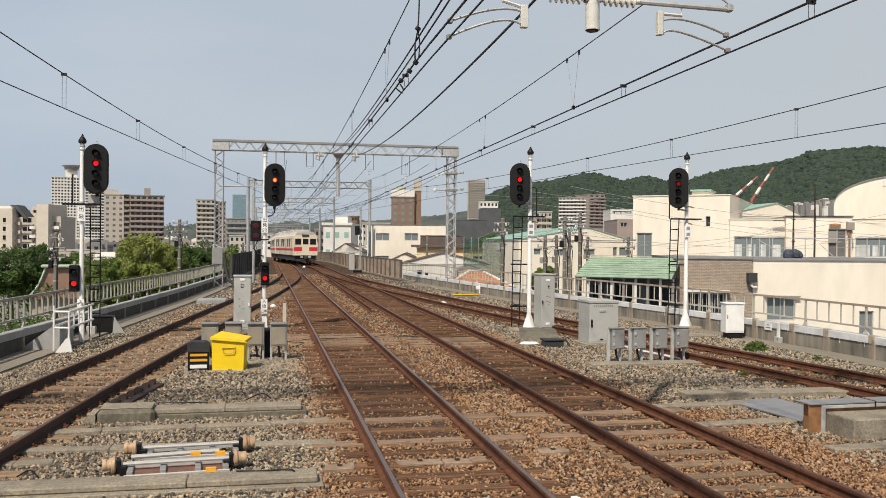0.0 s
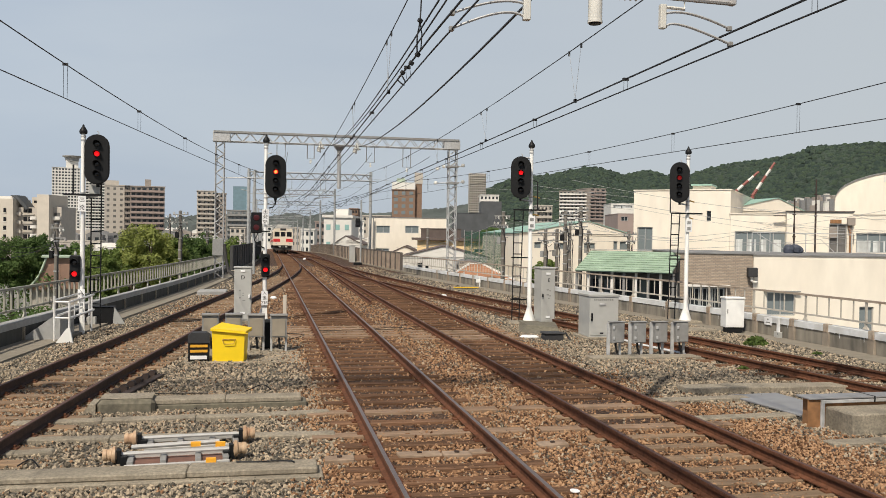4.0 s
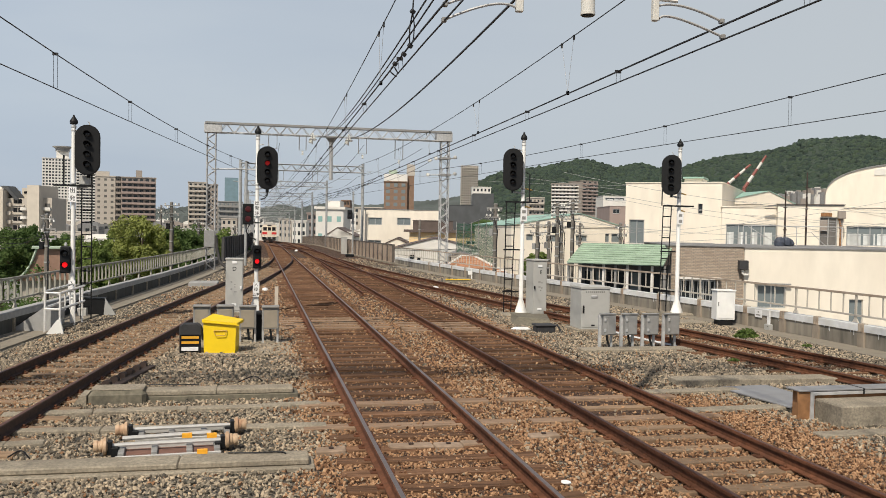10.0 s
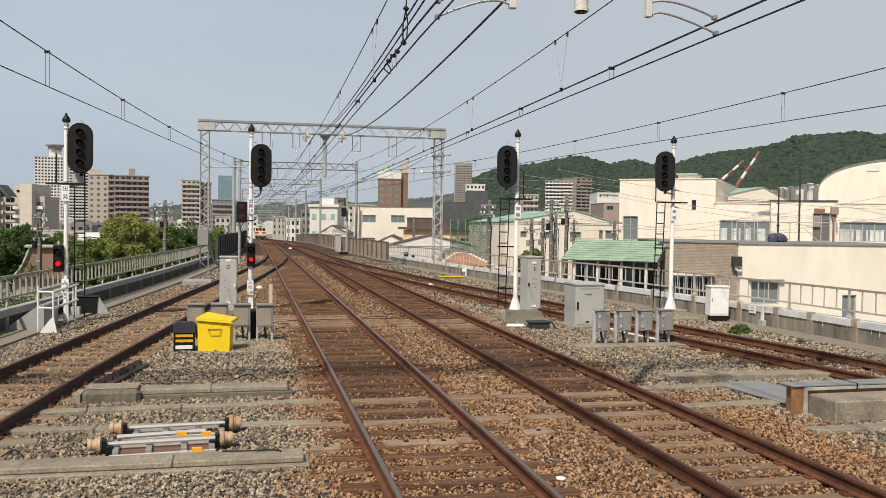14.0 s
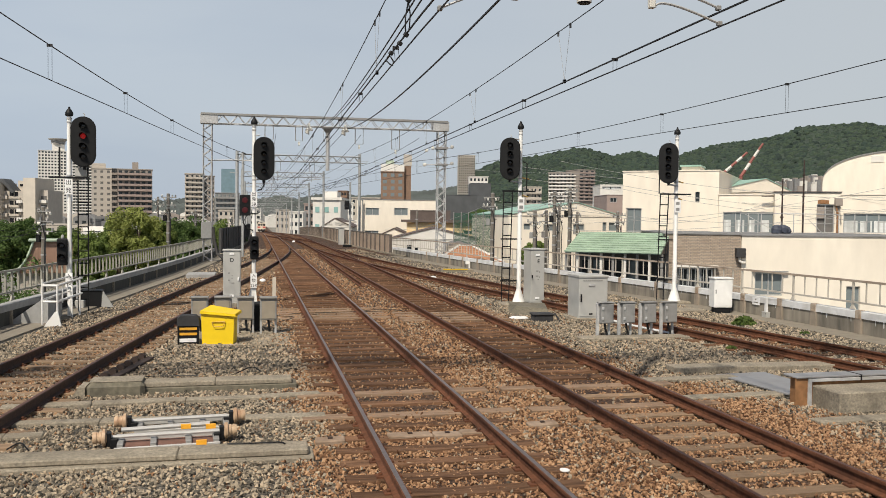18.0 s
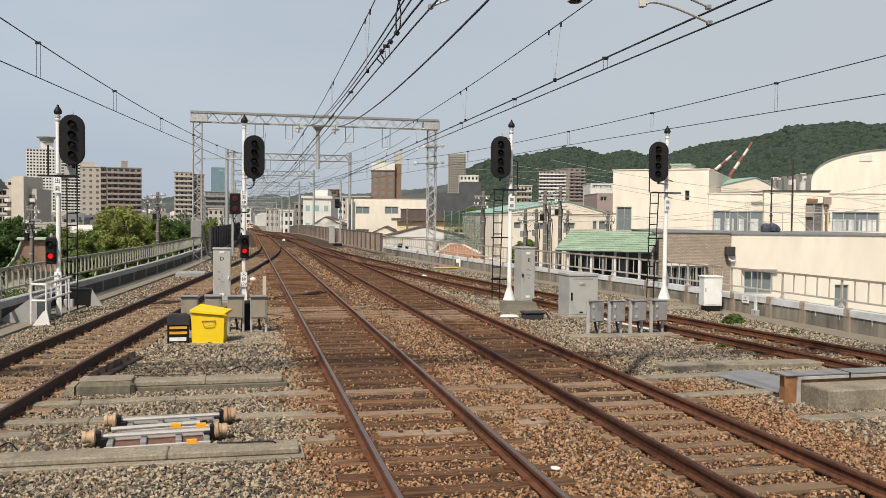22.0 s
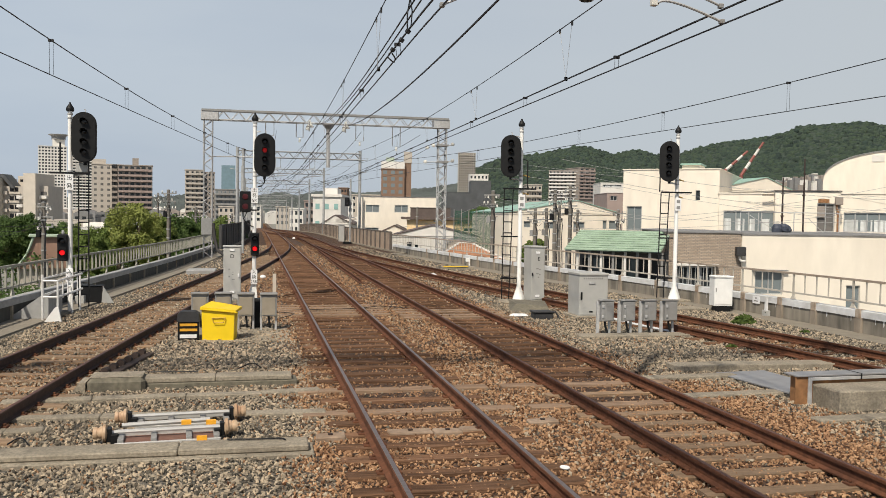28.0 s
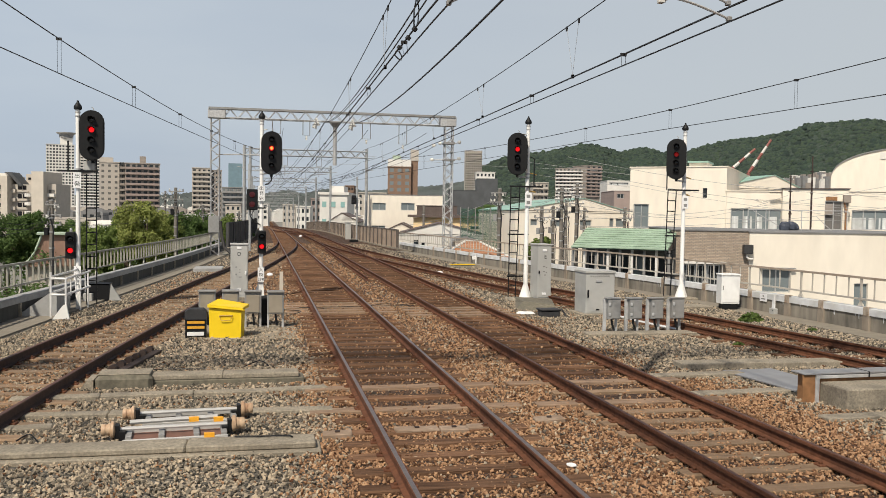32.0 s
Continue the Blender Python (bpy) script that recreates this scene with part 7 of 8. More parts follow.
gable("gabled_hall", "cream hall with pale green gable roof", (36.03, 64.08), (43.67, 64.05), 7, 4.87, 6.1, 0.66, M_CREAM, M_AQUAROOF, over=0.05, thick=0.05)
st = house("stair_block", "cream stair block with dark doorway and rust stains", (36.28, 55.46), (40.37, 53.81), 8, 4.64, M_CREAM, [(2.84, 1.81, 4.04, 3.85) + (M_RECESS,)], frame_mat=M_ROOFGREY)
for r4 in ((2.9, 3.89, 3.65, 4.16), (4.11, 3.06, 4.37, 4.05), (2.84, 2.85, 3.36, 3.65)):
    part("rust_patch", Geo().box(r4[0], -0.04, r4[1], r4[2], -0.004, r4[3], 0.01), M_TAN if r4[3] - r4[1] > 0.7 else M_RUST, st, "rust-stained flashing")
part("downpipe", Geo().tube([(4.22, -0.1, 1.8), (4.22, -0.1, 3.2), (4.1, -0.1, 3.75), (4.1, -0.1, 4.0)], 0.07, 6), M_RUST, st, "rusted downpipe")
part("lamp_box", Geo().box(4.0, -0.3, 3.75, 4.5, 0.0, 4.3, 0.02), M_TAN, st, "small tan box")
part("roof_lip", Geo().box(-0.1, -0.12, 4.72, 4.5, 0.1, 4.76), M_ROOFBROWN, st, "dark drip edge")
part("eave_board", Geo().box(-0.9, -0.15, 4.36, -0.1, 0.05, 4.42), M_ROOFBROWN, st, "rotten eave board")
house("side_wing", "cream wing with wide curtained windows", (40.9, 54.51), (47.98, 51.43), 8, 4.56, M_CREAM, [(0.22, 1.84, 3.4, 3.24)], pane=M_GLASS_PALE)
a, b = (50.14, 69.36), (61.73, 60.87)
L = math.hypot(b[0] - a[0], b[1] - a[1])
bh = thing("arched_hall", "large cream hall with a barrel-arched roof", "building", Matrix.Translation((a[0], a[1], 0)) @ Matrix.Rotation(math.atan2(b[1] - a[1], b[0] - a[0]), 4, "Z"))
z0, z1 = 6.19, 8.95
arc = [(L / 2 - L / 2 * math.cos(math.pi * k / 28), z0 + (z1 - z0) * math.sin(math.pi * k / 28) ** 0.85) for k in range(29)]
part("wall", Geo().prism([(0, GROUND), *arc, (L, GROUND)], 0, 14), M_CREAM, bh, "plain cream end wall")
part("roof", Geo().prism([*arc, *[(x, z + 0.10) for x, z in arc[::-1]]], -0.1, 14), M_ROOFGREY, bh, "thin arched roof edge")
part("vent", Geo().box(3.9, -0.06, 7.93, 4.91, -0.004, 8.53), M_OFFWHITE, bh, "louvred wall vent")
# things on the terrace in front of the factory
tz = 1.83
sc = thing("pipe_frame", "thin galvanised pipe frame on the terrace", "frame", pose(*(29.15, 48.14), tz, 0, 0, -11.5))
for x0, x1 in ((0, 6.1),):
    part("rail", Geo().tube([(0, 0, 1.25), (6.1, 0, 1.25)], 0.03, 6), M_GALV, sc)
for x in (0, 1.1, 3.3, 6.1):
    part("post", Geo().tube([(x, 0, -0.1), (x, 0, 1.25)], 0.03, 6), M_GALV, sc)
part("brace", Geo().tube([(0.3, 0, 1.2), (2.4, 0, 0)], 0.02, 6), M_GALV, sc)
part("brace", Geo().tube([(4.2, 0, 0.9), (5.2, 0, 0.0)], 0.02, 6), M_GALV, sc)
g = Geo()
for k in range(7):
    g.lathe([(0.0, 0), (0.28, 0.05), (0.33, 0.3), (0.25, 0.5), (0.0, 0.55)], 9, pose(-0.45 + 0.14 * k, 0.1 * (k % 3), -0.02 + 0.05 * (k % 2), 6 * k, 10 - 5 * k, 40 * k))
tagged(part("tarpaulin_bundle", g, M_BUNDLE, at=pose(*(31.13, 46.71), tz)), "dark blue-grey tarpaulin bundle on the terrace", "bundle")
for px_, h_ in (((32.27, 48.54, 5.27), 3.5), ((35.44, 50.96, 6.69), 5.0)):
    tagged(part("aerial_mast", Geo().tube([(0, 0, -5.6), (0, 0, -1.6)], 0.06, 6).tube([(0, 0, -1.6), (0, 0, 0)], 0.045, 6).tube([(-0.12, 0, -1.0), (0.12, 0, -1.0)], 0.04, 6).tube([(-0.1, 0, -2.4), (0.1, 0, -2.4)], 0.05, 6), M_RUST_DARK, at=pose(*px_)), "thin rusty aerial mast", "mast")
# long school-like building with pale green gabled roof
gable("workshop", "long cream workshop with pale green gabled roof", (22.03, 74.09), (32.72, 73.95), 14, 2.84, 4.11, 0.6, M_CREAM, M_AQUAROOF, [(1.42, 1.63, 2.05, 2.18, M_GLASS_PALE), (3.27, 1.54, 4.38, 2.15, M_GLASS_PALE), (6.09, 1.61, 7.17, 2.17, M_GLASS_PALE), (8.9, 1.57, 9.28, 2.34, M_GLASS_PALE), (9.5, 1.57, 10.43, 2.35, M_GLASS_PALE)], over=0.1, thick=0.06)
house("brown_shop", "brown and white low building with flat roofs", (59.63, 140.91), (63.09, 140.21), 12, 6.93, M_PINKGREY, [(0.56, 5.67, 1.74, 6.45)])
house("sign_block", "low white block with a dark blue band", (66.28, 159.97), (71.18, 158.97), 8, 9.51, M_OFFWHITE, [(0.38, 8.63, 4.16, 9.19)])
# houses beyond the barrier
gable("white_house", "white gabled house with thin dark eaves", (11.72, 75.18), (19.02, 73.69), 14, 0.63, 1.67, 0.48, M_OFFWHITE, M_ROOFBROWN, [(1.32, -0.38, 1.81, 0.21), (2.01, -0.48, 2.31, 0.02)], over=0.3, thick=0.05)
a, b = (13.06, 60.61), (16.95, 59.82)
L = math.hypot(b[0] - a[0], b[1] - a[1])
th = house("tiled_house", "low house with an orange clay-tiled hip roof", a, b, 7, -0.45, M_OFFWHITE)
ez, rz = -0.45 - 0.1, 0.48
part("tiled_roof", Geo().add([(-0.5, -0.5, ez), (L + 0.5, -0.5, ez), (L + 0.5, 7.5, ez), (-0.5, 7.5, ez), (1.4, 3.5, rz), (L - 1.7, 3.5, rz), (-0.5, -0.5, ez - 0.1), (L + 0.5, -0.5, ez - 0.1), (L + 0.5, 7.5, ez - 0.1), (-0.5, 7.5, ez - 0.1)], [(0, 1, 5, 4), (1, 2, 5), (2, 3, 4, 5), (3, 0, 4), (6, 9, 8, 7), (0, 6, 7, 1), (1, 7, 8, 2), (2, 8, 9, 3), (3, 9, 6, 0)]), M_ORANGE, th, "orange clay tiles")
for k in range(9):
    f = (k + 0.5) / 9
    x0, x1 = -0.5 + 1.9 * f, L + 0.5 - 2.2 * f
    part("tile_course", Geo().box(x0, -0.5 + 4 * f - 0.05, ez + (rz - ez) * f, x1, -0.5 + 4 * f + 0.05, ez + (rz - ez) * f + 0.07), M_ORANGE, th)
part("ridge", Geo().tube([(1.4, 3.5, rz + 0.05), (L - 1.7, 3.5, rz + 0.05)], 0.12, 6).tube([(-0.5, -0.5, ez + 0.05), (1.4, 3.5, rz + 0.05)], 0.09, 6).tube([(L + 0.5, -0.5, ez + 0.05), (L - 1.7, 3.5, rz + 0.05)], 0.09, 6), M_OFFWHITE, th, "pale mortared ridge tiles")
gable("small_house", "small house with a grey tiled roof", (15.28, 68.33), (16.98, 67.98), 6, 0.25, 0.62, 0.45, M_BEIGE, M_ROOFGREY)
house("cream_office", "two-storey cream office with aluminium windows", (12.83, 111.7), (22.87, 109.64), 14, 4.86, M_CREAM, [(1.09, 2.86, 2.85, 3.81), (4.82, 2.89, 6.58, 3.84), (1.04, 0.37, 2.8, 0.88)], frame_mat=M_ROOFGREY, pane=M_GLASS_PALE)
tagged(part("drain_pipe", Geo().tube([(0, 0, -8), (0, 0, 0), (0.0, -0.1, 0.2)], 0.1, 6), M_GREYDARK, at=pose(*(13.48, 111.17, 4.67))), "dark downpipe on the cream office", "pipe")
oc = house("ochre_building", "ochre rendered building with dark brown roof edge", (16.4, 94.63), (24.35, 89.95), 10, 2.01, M_OCHRE, [(6.57, 0.88, 7.85, 1.25)])
part("roof_edge", Geo().box(-0.5, -0.5, 2.01 + 0.1, 9.41, 10, 2.38), M_ROOFBROWN, oc, "dark brown roof edge")
house("brown_house", "dark brown tiled house roof between buildings", (18.17, 102.44), (22.9, 101.47), 8, 3.44, M_ROOFBROWN)
gable("brown_roof_house", "small house with dark brown roof", (13.73, 97.22), (17.0, 96.55), 8, 0.41, 1.31, 0.5, M_CREAM, M_ROOFBROWN)
house("sheeted_building", "building wrapped in dark sheeting", (42.12, 195.53), (50.06, 193.91), 15, 7.95, M_SLATE)
house("dark_tower", "dark grey windowless tower", (57.01, 228.21), (62.43, 227.1), 14, 12.17, M_SLATE)
fl = flats("brown tiled apartment block with white top storey", (60.81, 426.47), (72.19, 424.7), 16, 25.08, M_BROWNTILE, 6, 3, None, 3.2, M_GLASS_PALE, (0.5, 0.55))
part("top_storey", Geo().box(0, -0.2, 25.08, 11.52, 12, 29.01), M_OFFWHITE, fl, "white stepped top storey")
part("side_tower", Geo().box(11.52, 2, GROUND, 14.9, 14, 33.61), M_BROWNTILE, fl, "taller brown stair tower")
part("tower_top", Geo().box(11.24, 1.8, 28.55, 15.18, 14.2, 34.17), M_BEIGE, fl, "pale tower crown")
part("roof_house", Geo().box(2.25, 4, 29.01, 6.46, 10, 31.26), M_VERDIGRIS, fl)
flats("distant pale high-rise apartment tower", (239.94, 1022.69), (260.11, 1018.57), 30, 78.86, M_BEIGE, 26, 8, M_BEIGE, 2.9, M_GLASS, (0.5, 0.5))
flats("distant white building with flat roof", (125.49, 505.11), (136.47, 502.87), 20, 27.52, M_OFFWHITE, 7, 5, None, 3.2)
flats("pale apartment block with long balconies facing the line", (244.91, 705.25), (268.65, 696.55), 24, 42.47, M_TAN, 9, 8, M_OFFWHITE, 2.9)
flats("brownish stepped end of an apartment block", (266.84, 690.56), (281.85, 692.59), 24, 44.7, M_TAN, 9, 3, M_PINKGREY, 2.9)
flats("small white office block among the trees", (131.3, 412.06), (139.01, 410.48), 12, 18.39, M_BEIGE, 5, 4, M_BEIGE)
wb_ = flats("white three-storey building with aqua windows", (10.66, 166.24), (15.83, 165.18), 14, 5.82, M_OFFWHITE, 3, 3, None, 3.3, M_AQUAGLASS, (0.45, 0.32))
part("upper_storey", Geo().box(1.72, 3, 5.82, 4.31, 10, 7.55), M_OFFWHITE, wb_, "set-back upper storey")
gable("white_cottage", "white gabled cottage with dark roof edge", (9.74, 128.66), (13.84, 127.82), 10, 1.09, 2.34, 0.42, M_OFFWHITE, M_ROOFBROWN, [(1.52, 1.26, 1.85, 1.84)])
flats("red-brown far apartment house", (40.16, 430.7), (44.29, 429.85), 10, 15.31, M_BROWNTILE, 7, 3, M_BROWNTILE)
for k, (fx, fy, fw, ft, fm) in enumerate(((12.5, 330, 5, 4.2, M_OFFWHITE), (19, 350, 6, 7.5, M_PINKGREY), (27, 345, 7, 6.0, M_OFFWHITE), (9.5, 420, 6, 5.5, M_BEIGE), (36, 400, 8, 9.0, M_OFFWHITE), (-6, 480, 9, 6.5, M_OFFWHITE), (-17, 420, 7, 5.0, M_BEIGE))):
    flats("far pale apartment house close to the line", (fx, fy), (fx + fw, fy - 1), 9, ft, fm, 3, 3)
flats("far beige block of flats by the line", (45.42, 419.42), (58.86, 416.67), 14, 11.81, M_BEIGE, 3, 6)

# left side of the line
def apartment_corner():
    """Beige flats with a recessed balcony side, a raking dark roof, a tall end wall and rounded balconies."""
    at = thing("apartment_building", "beige apartment building with recessed balconies and a raking dark roof", "building", pose(-82.2, 291.0, 0, 0, 0, -11.4))
    FOOT.append((-73, 296, 22))
    part("front_wall", Geo().box(-5, -2.5, GROUND, 6.2, 9, 12.1), M_WARMSTONE, at, "beige end wall")
    part("parapet", Geo().box(-5, 0.5, 12.1, 5.2, 9, 13.0), M_OFFWHITE, at, "pale roof parapet")
    part("side_wall", Geo().box(6.2, 0.6, GROUND, 12.2, 12, 9.6), M_BEIGE, at, "shaded side wall")
    part("upper_block", Geo().box(8.0, 6.0, GROUND, 13.2, 14, 13.0), M_WARMSTONE, at, "set-back upper storeys")
    part("raking_roof", Geo().prism([(4.2, 13.3), (6.4, 13.3), (9.9, 9.2), (9.0, 8.9), (6.2, 12.1)], -0.4, 5.0), M_SLATE, at, "dark raking roof")
    part("end_wall", Geo().box(13.1, -1.5, GROUND, 16.8, 12, 13.6), M_WARMSTONE, at, "tall plain end wall")
    part("rear_wing", Geo().box(16.8, 1.5, GROUND, 19.4, 12, 9.9), M_BEIGE, at, "grey rear wing")
    for f in range(5):
        z = 7.9 - 2.7 * f
        wn1 = part("window", Geo().box(3.3, -2.56, z, 4.2, -2.46, z + 1.3), M_DARKGLASS, at)
        part("sill", Geo().box(3.2, -2.7, z - 0.25, 4.3, -2.5, z - 0.1), M_OFFWHITE, wn1)
        part("window", Geo().box(-1.5, -2.56, z - 0.6, 0.7, -2.46, z + 1.4), M_RECESS, at)
        part("balcony", Geo().box(-5, -3.6, z - 1.0, 0.9, -2.5, z + 0.1), M_OFFWHITE, at, "white balcony front")
        part("window", Geo().box(8.0, 0.5, z + 0.1, 9.2, 0.62, z + 1.4), M_DARKGLASS, at)
        part("window", Geo().box(9.5, 0.5, z + 0.1, 10.6, 0.62, z + 1.4), M_DARKGLASS, at)
        part("balcony", Geo().box(6.3, -0.5, z - 0.9, 7.6, 0.6, z + 0.2), M_BEIGE, at, "short side balcony")
        part("ledge", Geo().box(7.6, 0.2, z - 0.7, 11.4, 0.6, z - 0.4), M_BEIGE, at)
        part("balcony", Geo().lathe([(0.0, 0), (1.3, 0.0), (1.3, 1.0), (1.15, 1.0), (1.15, 0.15), (0, 0.15)], 14, pose(11.7, 0.0, z - 2.1)), M_OFFWHITE, at, "rounded white balcony")
        part("balcony", Geo().box(16.9, 0.6, z - 2.0, 19.2, 1.5, z - 1.0), M_OFFWHITE, at, "white balcony front")
        part("window", Geo().box(17.2, 1.4, z - 1.0, 18.9, 1.52, z + 0.2), M_RECESS, at)
    for x, z in ((11.7, 11.4), (11.7, 9.9), (8.7, 11.2)):
        part("window", Geo().box(x, 5.9, z, x + (0.7 if x > 10 else 1.6), 6.02, z + 0.75), M_DARKGLASS, at)


apartment_corner()
tw = flats("tall white residential tower with ribbed balconies", (-207.44, 910.03), (-182.4, 915.38), 25, 64.49, M_OFFWHITE, 24, 9, None, 3.0, M_GLASS, (0.6, 0.52))
part("crown", Geo().lathe([(6.5, 0), (6.5, 2.2), (7.0, 3.4), (9.5, 4.6), (9.5, 5.2), (0, 5.6)], 16, pose(18.37, 10, 71.99)), M_GREYDARK, tw, "flared roof crown")
part("roof_house", Geo().box(12.73, 6, 64.49, 24.05, 14, 72.55), M_OFFWHITE, tw)
flats("grey residential tower wing with dark bays", (-176.84, 913.98), (-159.34, 917.19), 20, 56.29, M_BEIGE, 26, 6, M_OFFWHITE, 2.9, M_GLASS, (0.65, 0.55))
flats("small cream block with windows below the tower", (-89.33, 406.14), (-82.62, 407.56), 12, 11.77, M_BEIGE, 4, 4)
flats("beige apartment slab with paired windows", (-83.1, 478.36), (-73.53, 479.92), 16, 26.46, M_BEIGE, 10, 3, None, 2.9, M_RECESS, (0.42, 0.42), upper=(0.0, 0.7, 29.38, M_BEIGE))
flats("dark recessed link of an apartment building", (-73.62, 480.5), (-70.85, 480.92), 10, 26.38, M_RECESS, 10, 1, M_TAN, 2.9)
flats("brown apartment slab with long balconies", (-69.46, 471.48), (-52.6, 473.66), 14, 25.88, M_TAN, 10, 6, M_PINKGREY, 2.75, M_GLASS, (0.6, 0.55), upper=(0.42, 0.60, 29.98, M_TAN))
flats("stepped tan apartment tower behind the gantry", (-42.92, 559.96), (-31.34, 560.73), 14, 28.42, M_BEIGE, 11, 4, M_BEIGE, 2.9)
flats("grey apartment side with dark windows", (-31.45, 562.72), (-25.24, 563.04), 12, 27.28, M_TAN, 11, 3, None, 2.9)
flats("dark grey apartment block with white verticals", (-22.32, 504.72), (-8.88, 505.13), 12, 15.27, M_GREYDARK, 6, 6, M_GREYDARK, 2.9, M_GLASS_PALE, (0.35, 0.5))
house("glass_tower", "distant blue glass office tower", (-31.57, 843.45), (-19.04, 843.82), 20, 46.88, M_BLUEGLASS, base=GROUND)
# hall with a sweeping brown roof near the viaduct
a, b = (-15.83, 62.44), (-12.24, 63.24)
L = math.hypot(b[0] - a[0], b[1] - a[1])
tp = thing("curved_roof_hall", "hall with a sweeping brown seamed roof and pale ridge", "building", Matrix.Translation((a[0], a[1], 0)) @ Matrix.Rotation(math.atan2(b[1] - a[1], b[0] - a[0]), 4, "Z"))
z0, z1 = -1.44, 0.69
prof = [(-0.55, z0)]
for k in range(1, 11):
    t = k / 10
    prof.append((-0.55 + 1.8 * t ** 0.62, z0 + (z1 - z0) * t ** 1.8))
part("roof", Geo().prism([*prof, (L, z1), (L, z0)], 0, 2.2), M_COPPER, tp, "sweeping brown roof")
for k in range(12):
    x = 1.35 + k * (L - 1.35) / 12
    part("roof_seam", Geo().box(x - 0.008, -0.012, z0, x + 0.008, -0.004, z1), M_COPPER, tp)
part("ridge", Geo().box(0.95, -0.25, z1, L, 2.2, z1 + 0.16, 0.03).tube([(x, -0.08, z + 0.03) for x, z in prof], 0.09, 6), M_VERDIGRIS, tp, "pale green ridge trim")
part("wall", Geo().box(0.4, 0.3, GROUND, L - 0.2, 2.0, z0), M_BEIGE, tp)

# ---- street poles with cross-arms and their wires ----
def street_pole(x, y, top, arms=2, label="brown-grey utility pole cluttered with arms and insulators"):
    rnd = random.Random(round(x * 10))
    p = thing("utility_pole", label, "utility pole", pose(x, y, 0, 0, 0, rnd.uniform(-35, 35)), group="utility poles")
    part("pole", Geo().tube([(0, 0, GROUND), (0, 0, top)], 0.15, 10, 0.115), M_POLE, p)
    part("cap", Geo().lathe([(0.12, top), (0.12, top + 0.05), (0.0, top + 0.08)], 10), M_GREYDARK, p)
    for k in range(arms + 1 if arms else 0):
        z, a, b = top - 0.25 - 0.55 * k, -rnd.uniform(0.25, 0.65), rnd.uniform(0.25, 0.65)
        arm = part("cross_arm", Geo().box(a, -0.14, z, b, -0.08, z + 0.07).tube([(a * 0.8, -0.11, z), (0, -0.11, z - 0.35)], 0.015, 5), M_GREYDARK, p)
        for ix in (a + 0.06, a * 0.5, b * 0.5, b - 0.06):
            up = rnd.random() < 0.55
            part("insulator", Geo().lathe([(0.03, 0), (0.065, 0.04), (0.035, 0.08), (0.065, 0.12), (0.0, 0.17)], 8, pose(ix, -0.11, z + (0.07 if up else 0.0), 0 if up else 180 + rnd.uniform(-25, 25))), M_PORCELAIN if rnd.random() < 0.6 else M_GREYDARK, arm)
    for k in range(4 if arms else 1):
        z = top - 0.9 - 0.8 * k - rnd.uniform(0, 0.3)
        part("band", Geo().lathe([(0.15, z), (0.155, z + 0.08)], 10), M_GALV_DIM, p)
    if arms:
        z = top - 1.9
        part("junction_case", Geo().box(-0.34, -0.2, z, -0.1, 0.0, z + 0.42, 0.02), M_BLACK if arms > 1 else M_GREYDARK, p, "dark cable case")
        part("riser_cable", Geo().tube([(0.14, -0.14, GROUND), (0.15, -0.15, z - 0.5), (0.2, -0.16, z + 0.3), (0.05, -0.2, z + 0.9)], 0.035, 6), M_WIRE, p, "thick black riser cable", True)
        for k in range(3):
            a = rnd.uniform(-0.6, 0.6)
            part("jumper", Geo().tube(bend([(0, -0.14, top - 0.4 - 0.4 * k), (a * 0.6, -0.25, top - 0.9 - 0.3 * k), (a, -0.12, top - 0.5 - 0.5 * k)]), 0.014, 5), M_WIRE, p)


for px_, arms in (((-6.09, 64.54, 4.06), 2), ((-5.05, 77.59, 2.93), 1), ((-11.44, 51.34, 2.92), 2), ((16.41, 88.51, 3.37), 0), ((13.94, 50.24, 4.06), 1), ((18.97, 57.37, 3.14), 1), ((20.4, 59.12, 3.17), 1), ((18.61, 52.34, 4.29), 2), ((24.06, 66.54, 3.52), 1), ((20.63, 55.0, 4.66), 2), ((27.32, 70.97, 3.21), 1), ((26.26, 59.96, 3.15), 1), ((18.21, 128.98, 3.42), 0), ((-2.9, 112.87, 2.41), 1), ((-12.07, 114.76, 4.84), 1), ((9.83, 202.15, 5.02), 1), ((11.76, 191.56, 6.16), 1)):
    street_pole(px_[0], px_[1], px_[2], arms)
# green ball-net fence
nf = thing("net_fence", "tall green net fence on slim posts", "fence", pose(*(15.7, 68.3), 0, 0, 0, -14))
net, nz = Geo(), 2.97
for k in range(51):
    net.tube([(0.06 * k, 0, GROUND), (0.06 * k, 0, nz)], 0.014, 3, cap=False)
for k in range(90):
    net.tube([(0, 0, nz - 0.06 * k), (3.0, 0, nz - 0.06 * k)], 0.014, 3, cap=False)
part("net", net, M_NET, nf, "green mesh netting")
for k in range(6):
    part("post", Geo().tube([(0.6 * k, -0.05, GROUND), (0.6 * k, -0.05, 3.1)], 0.04, 6), M_GREYDARK, nf)
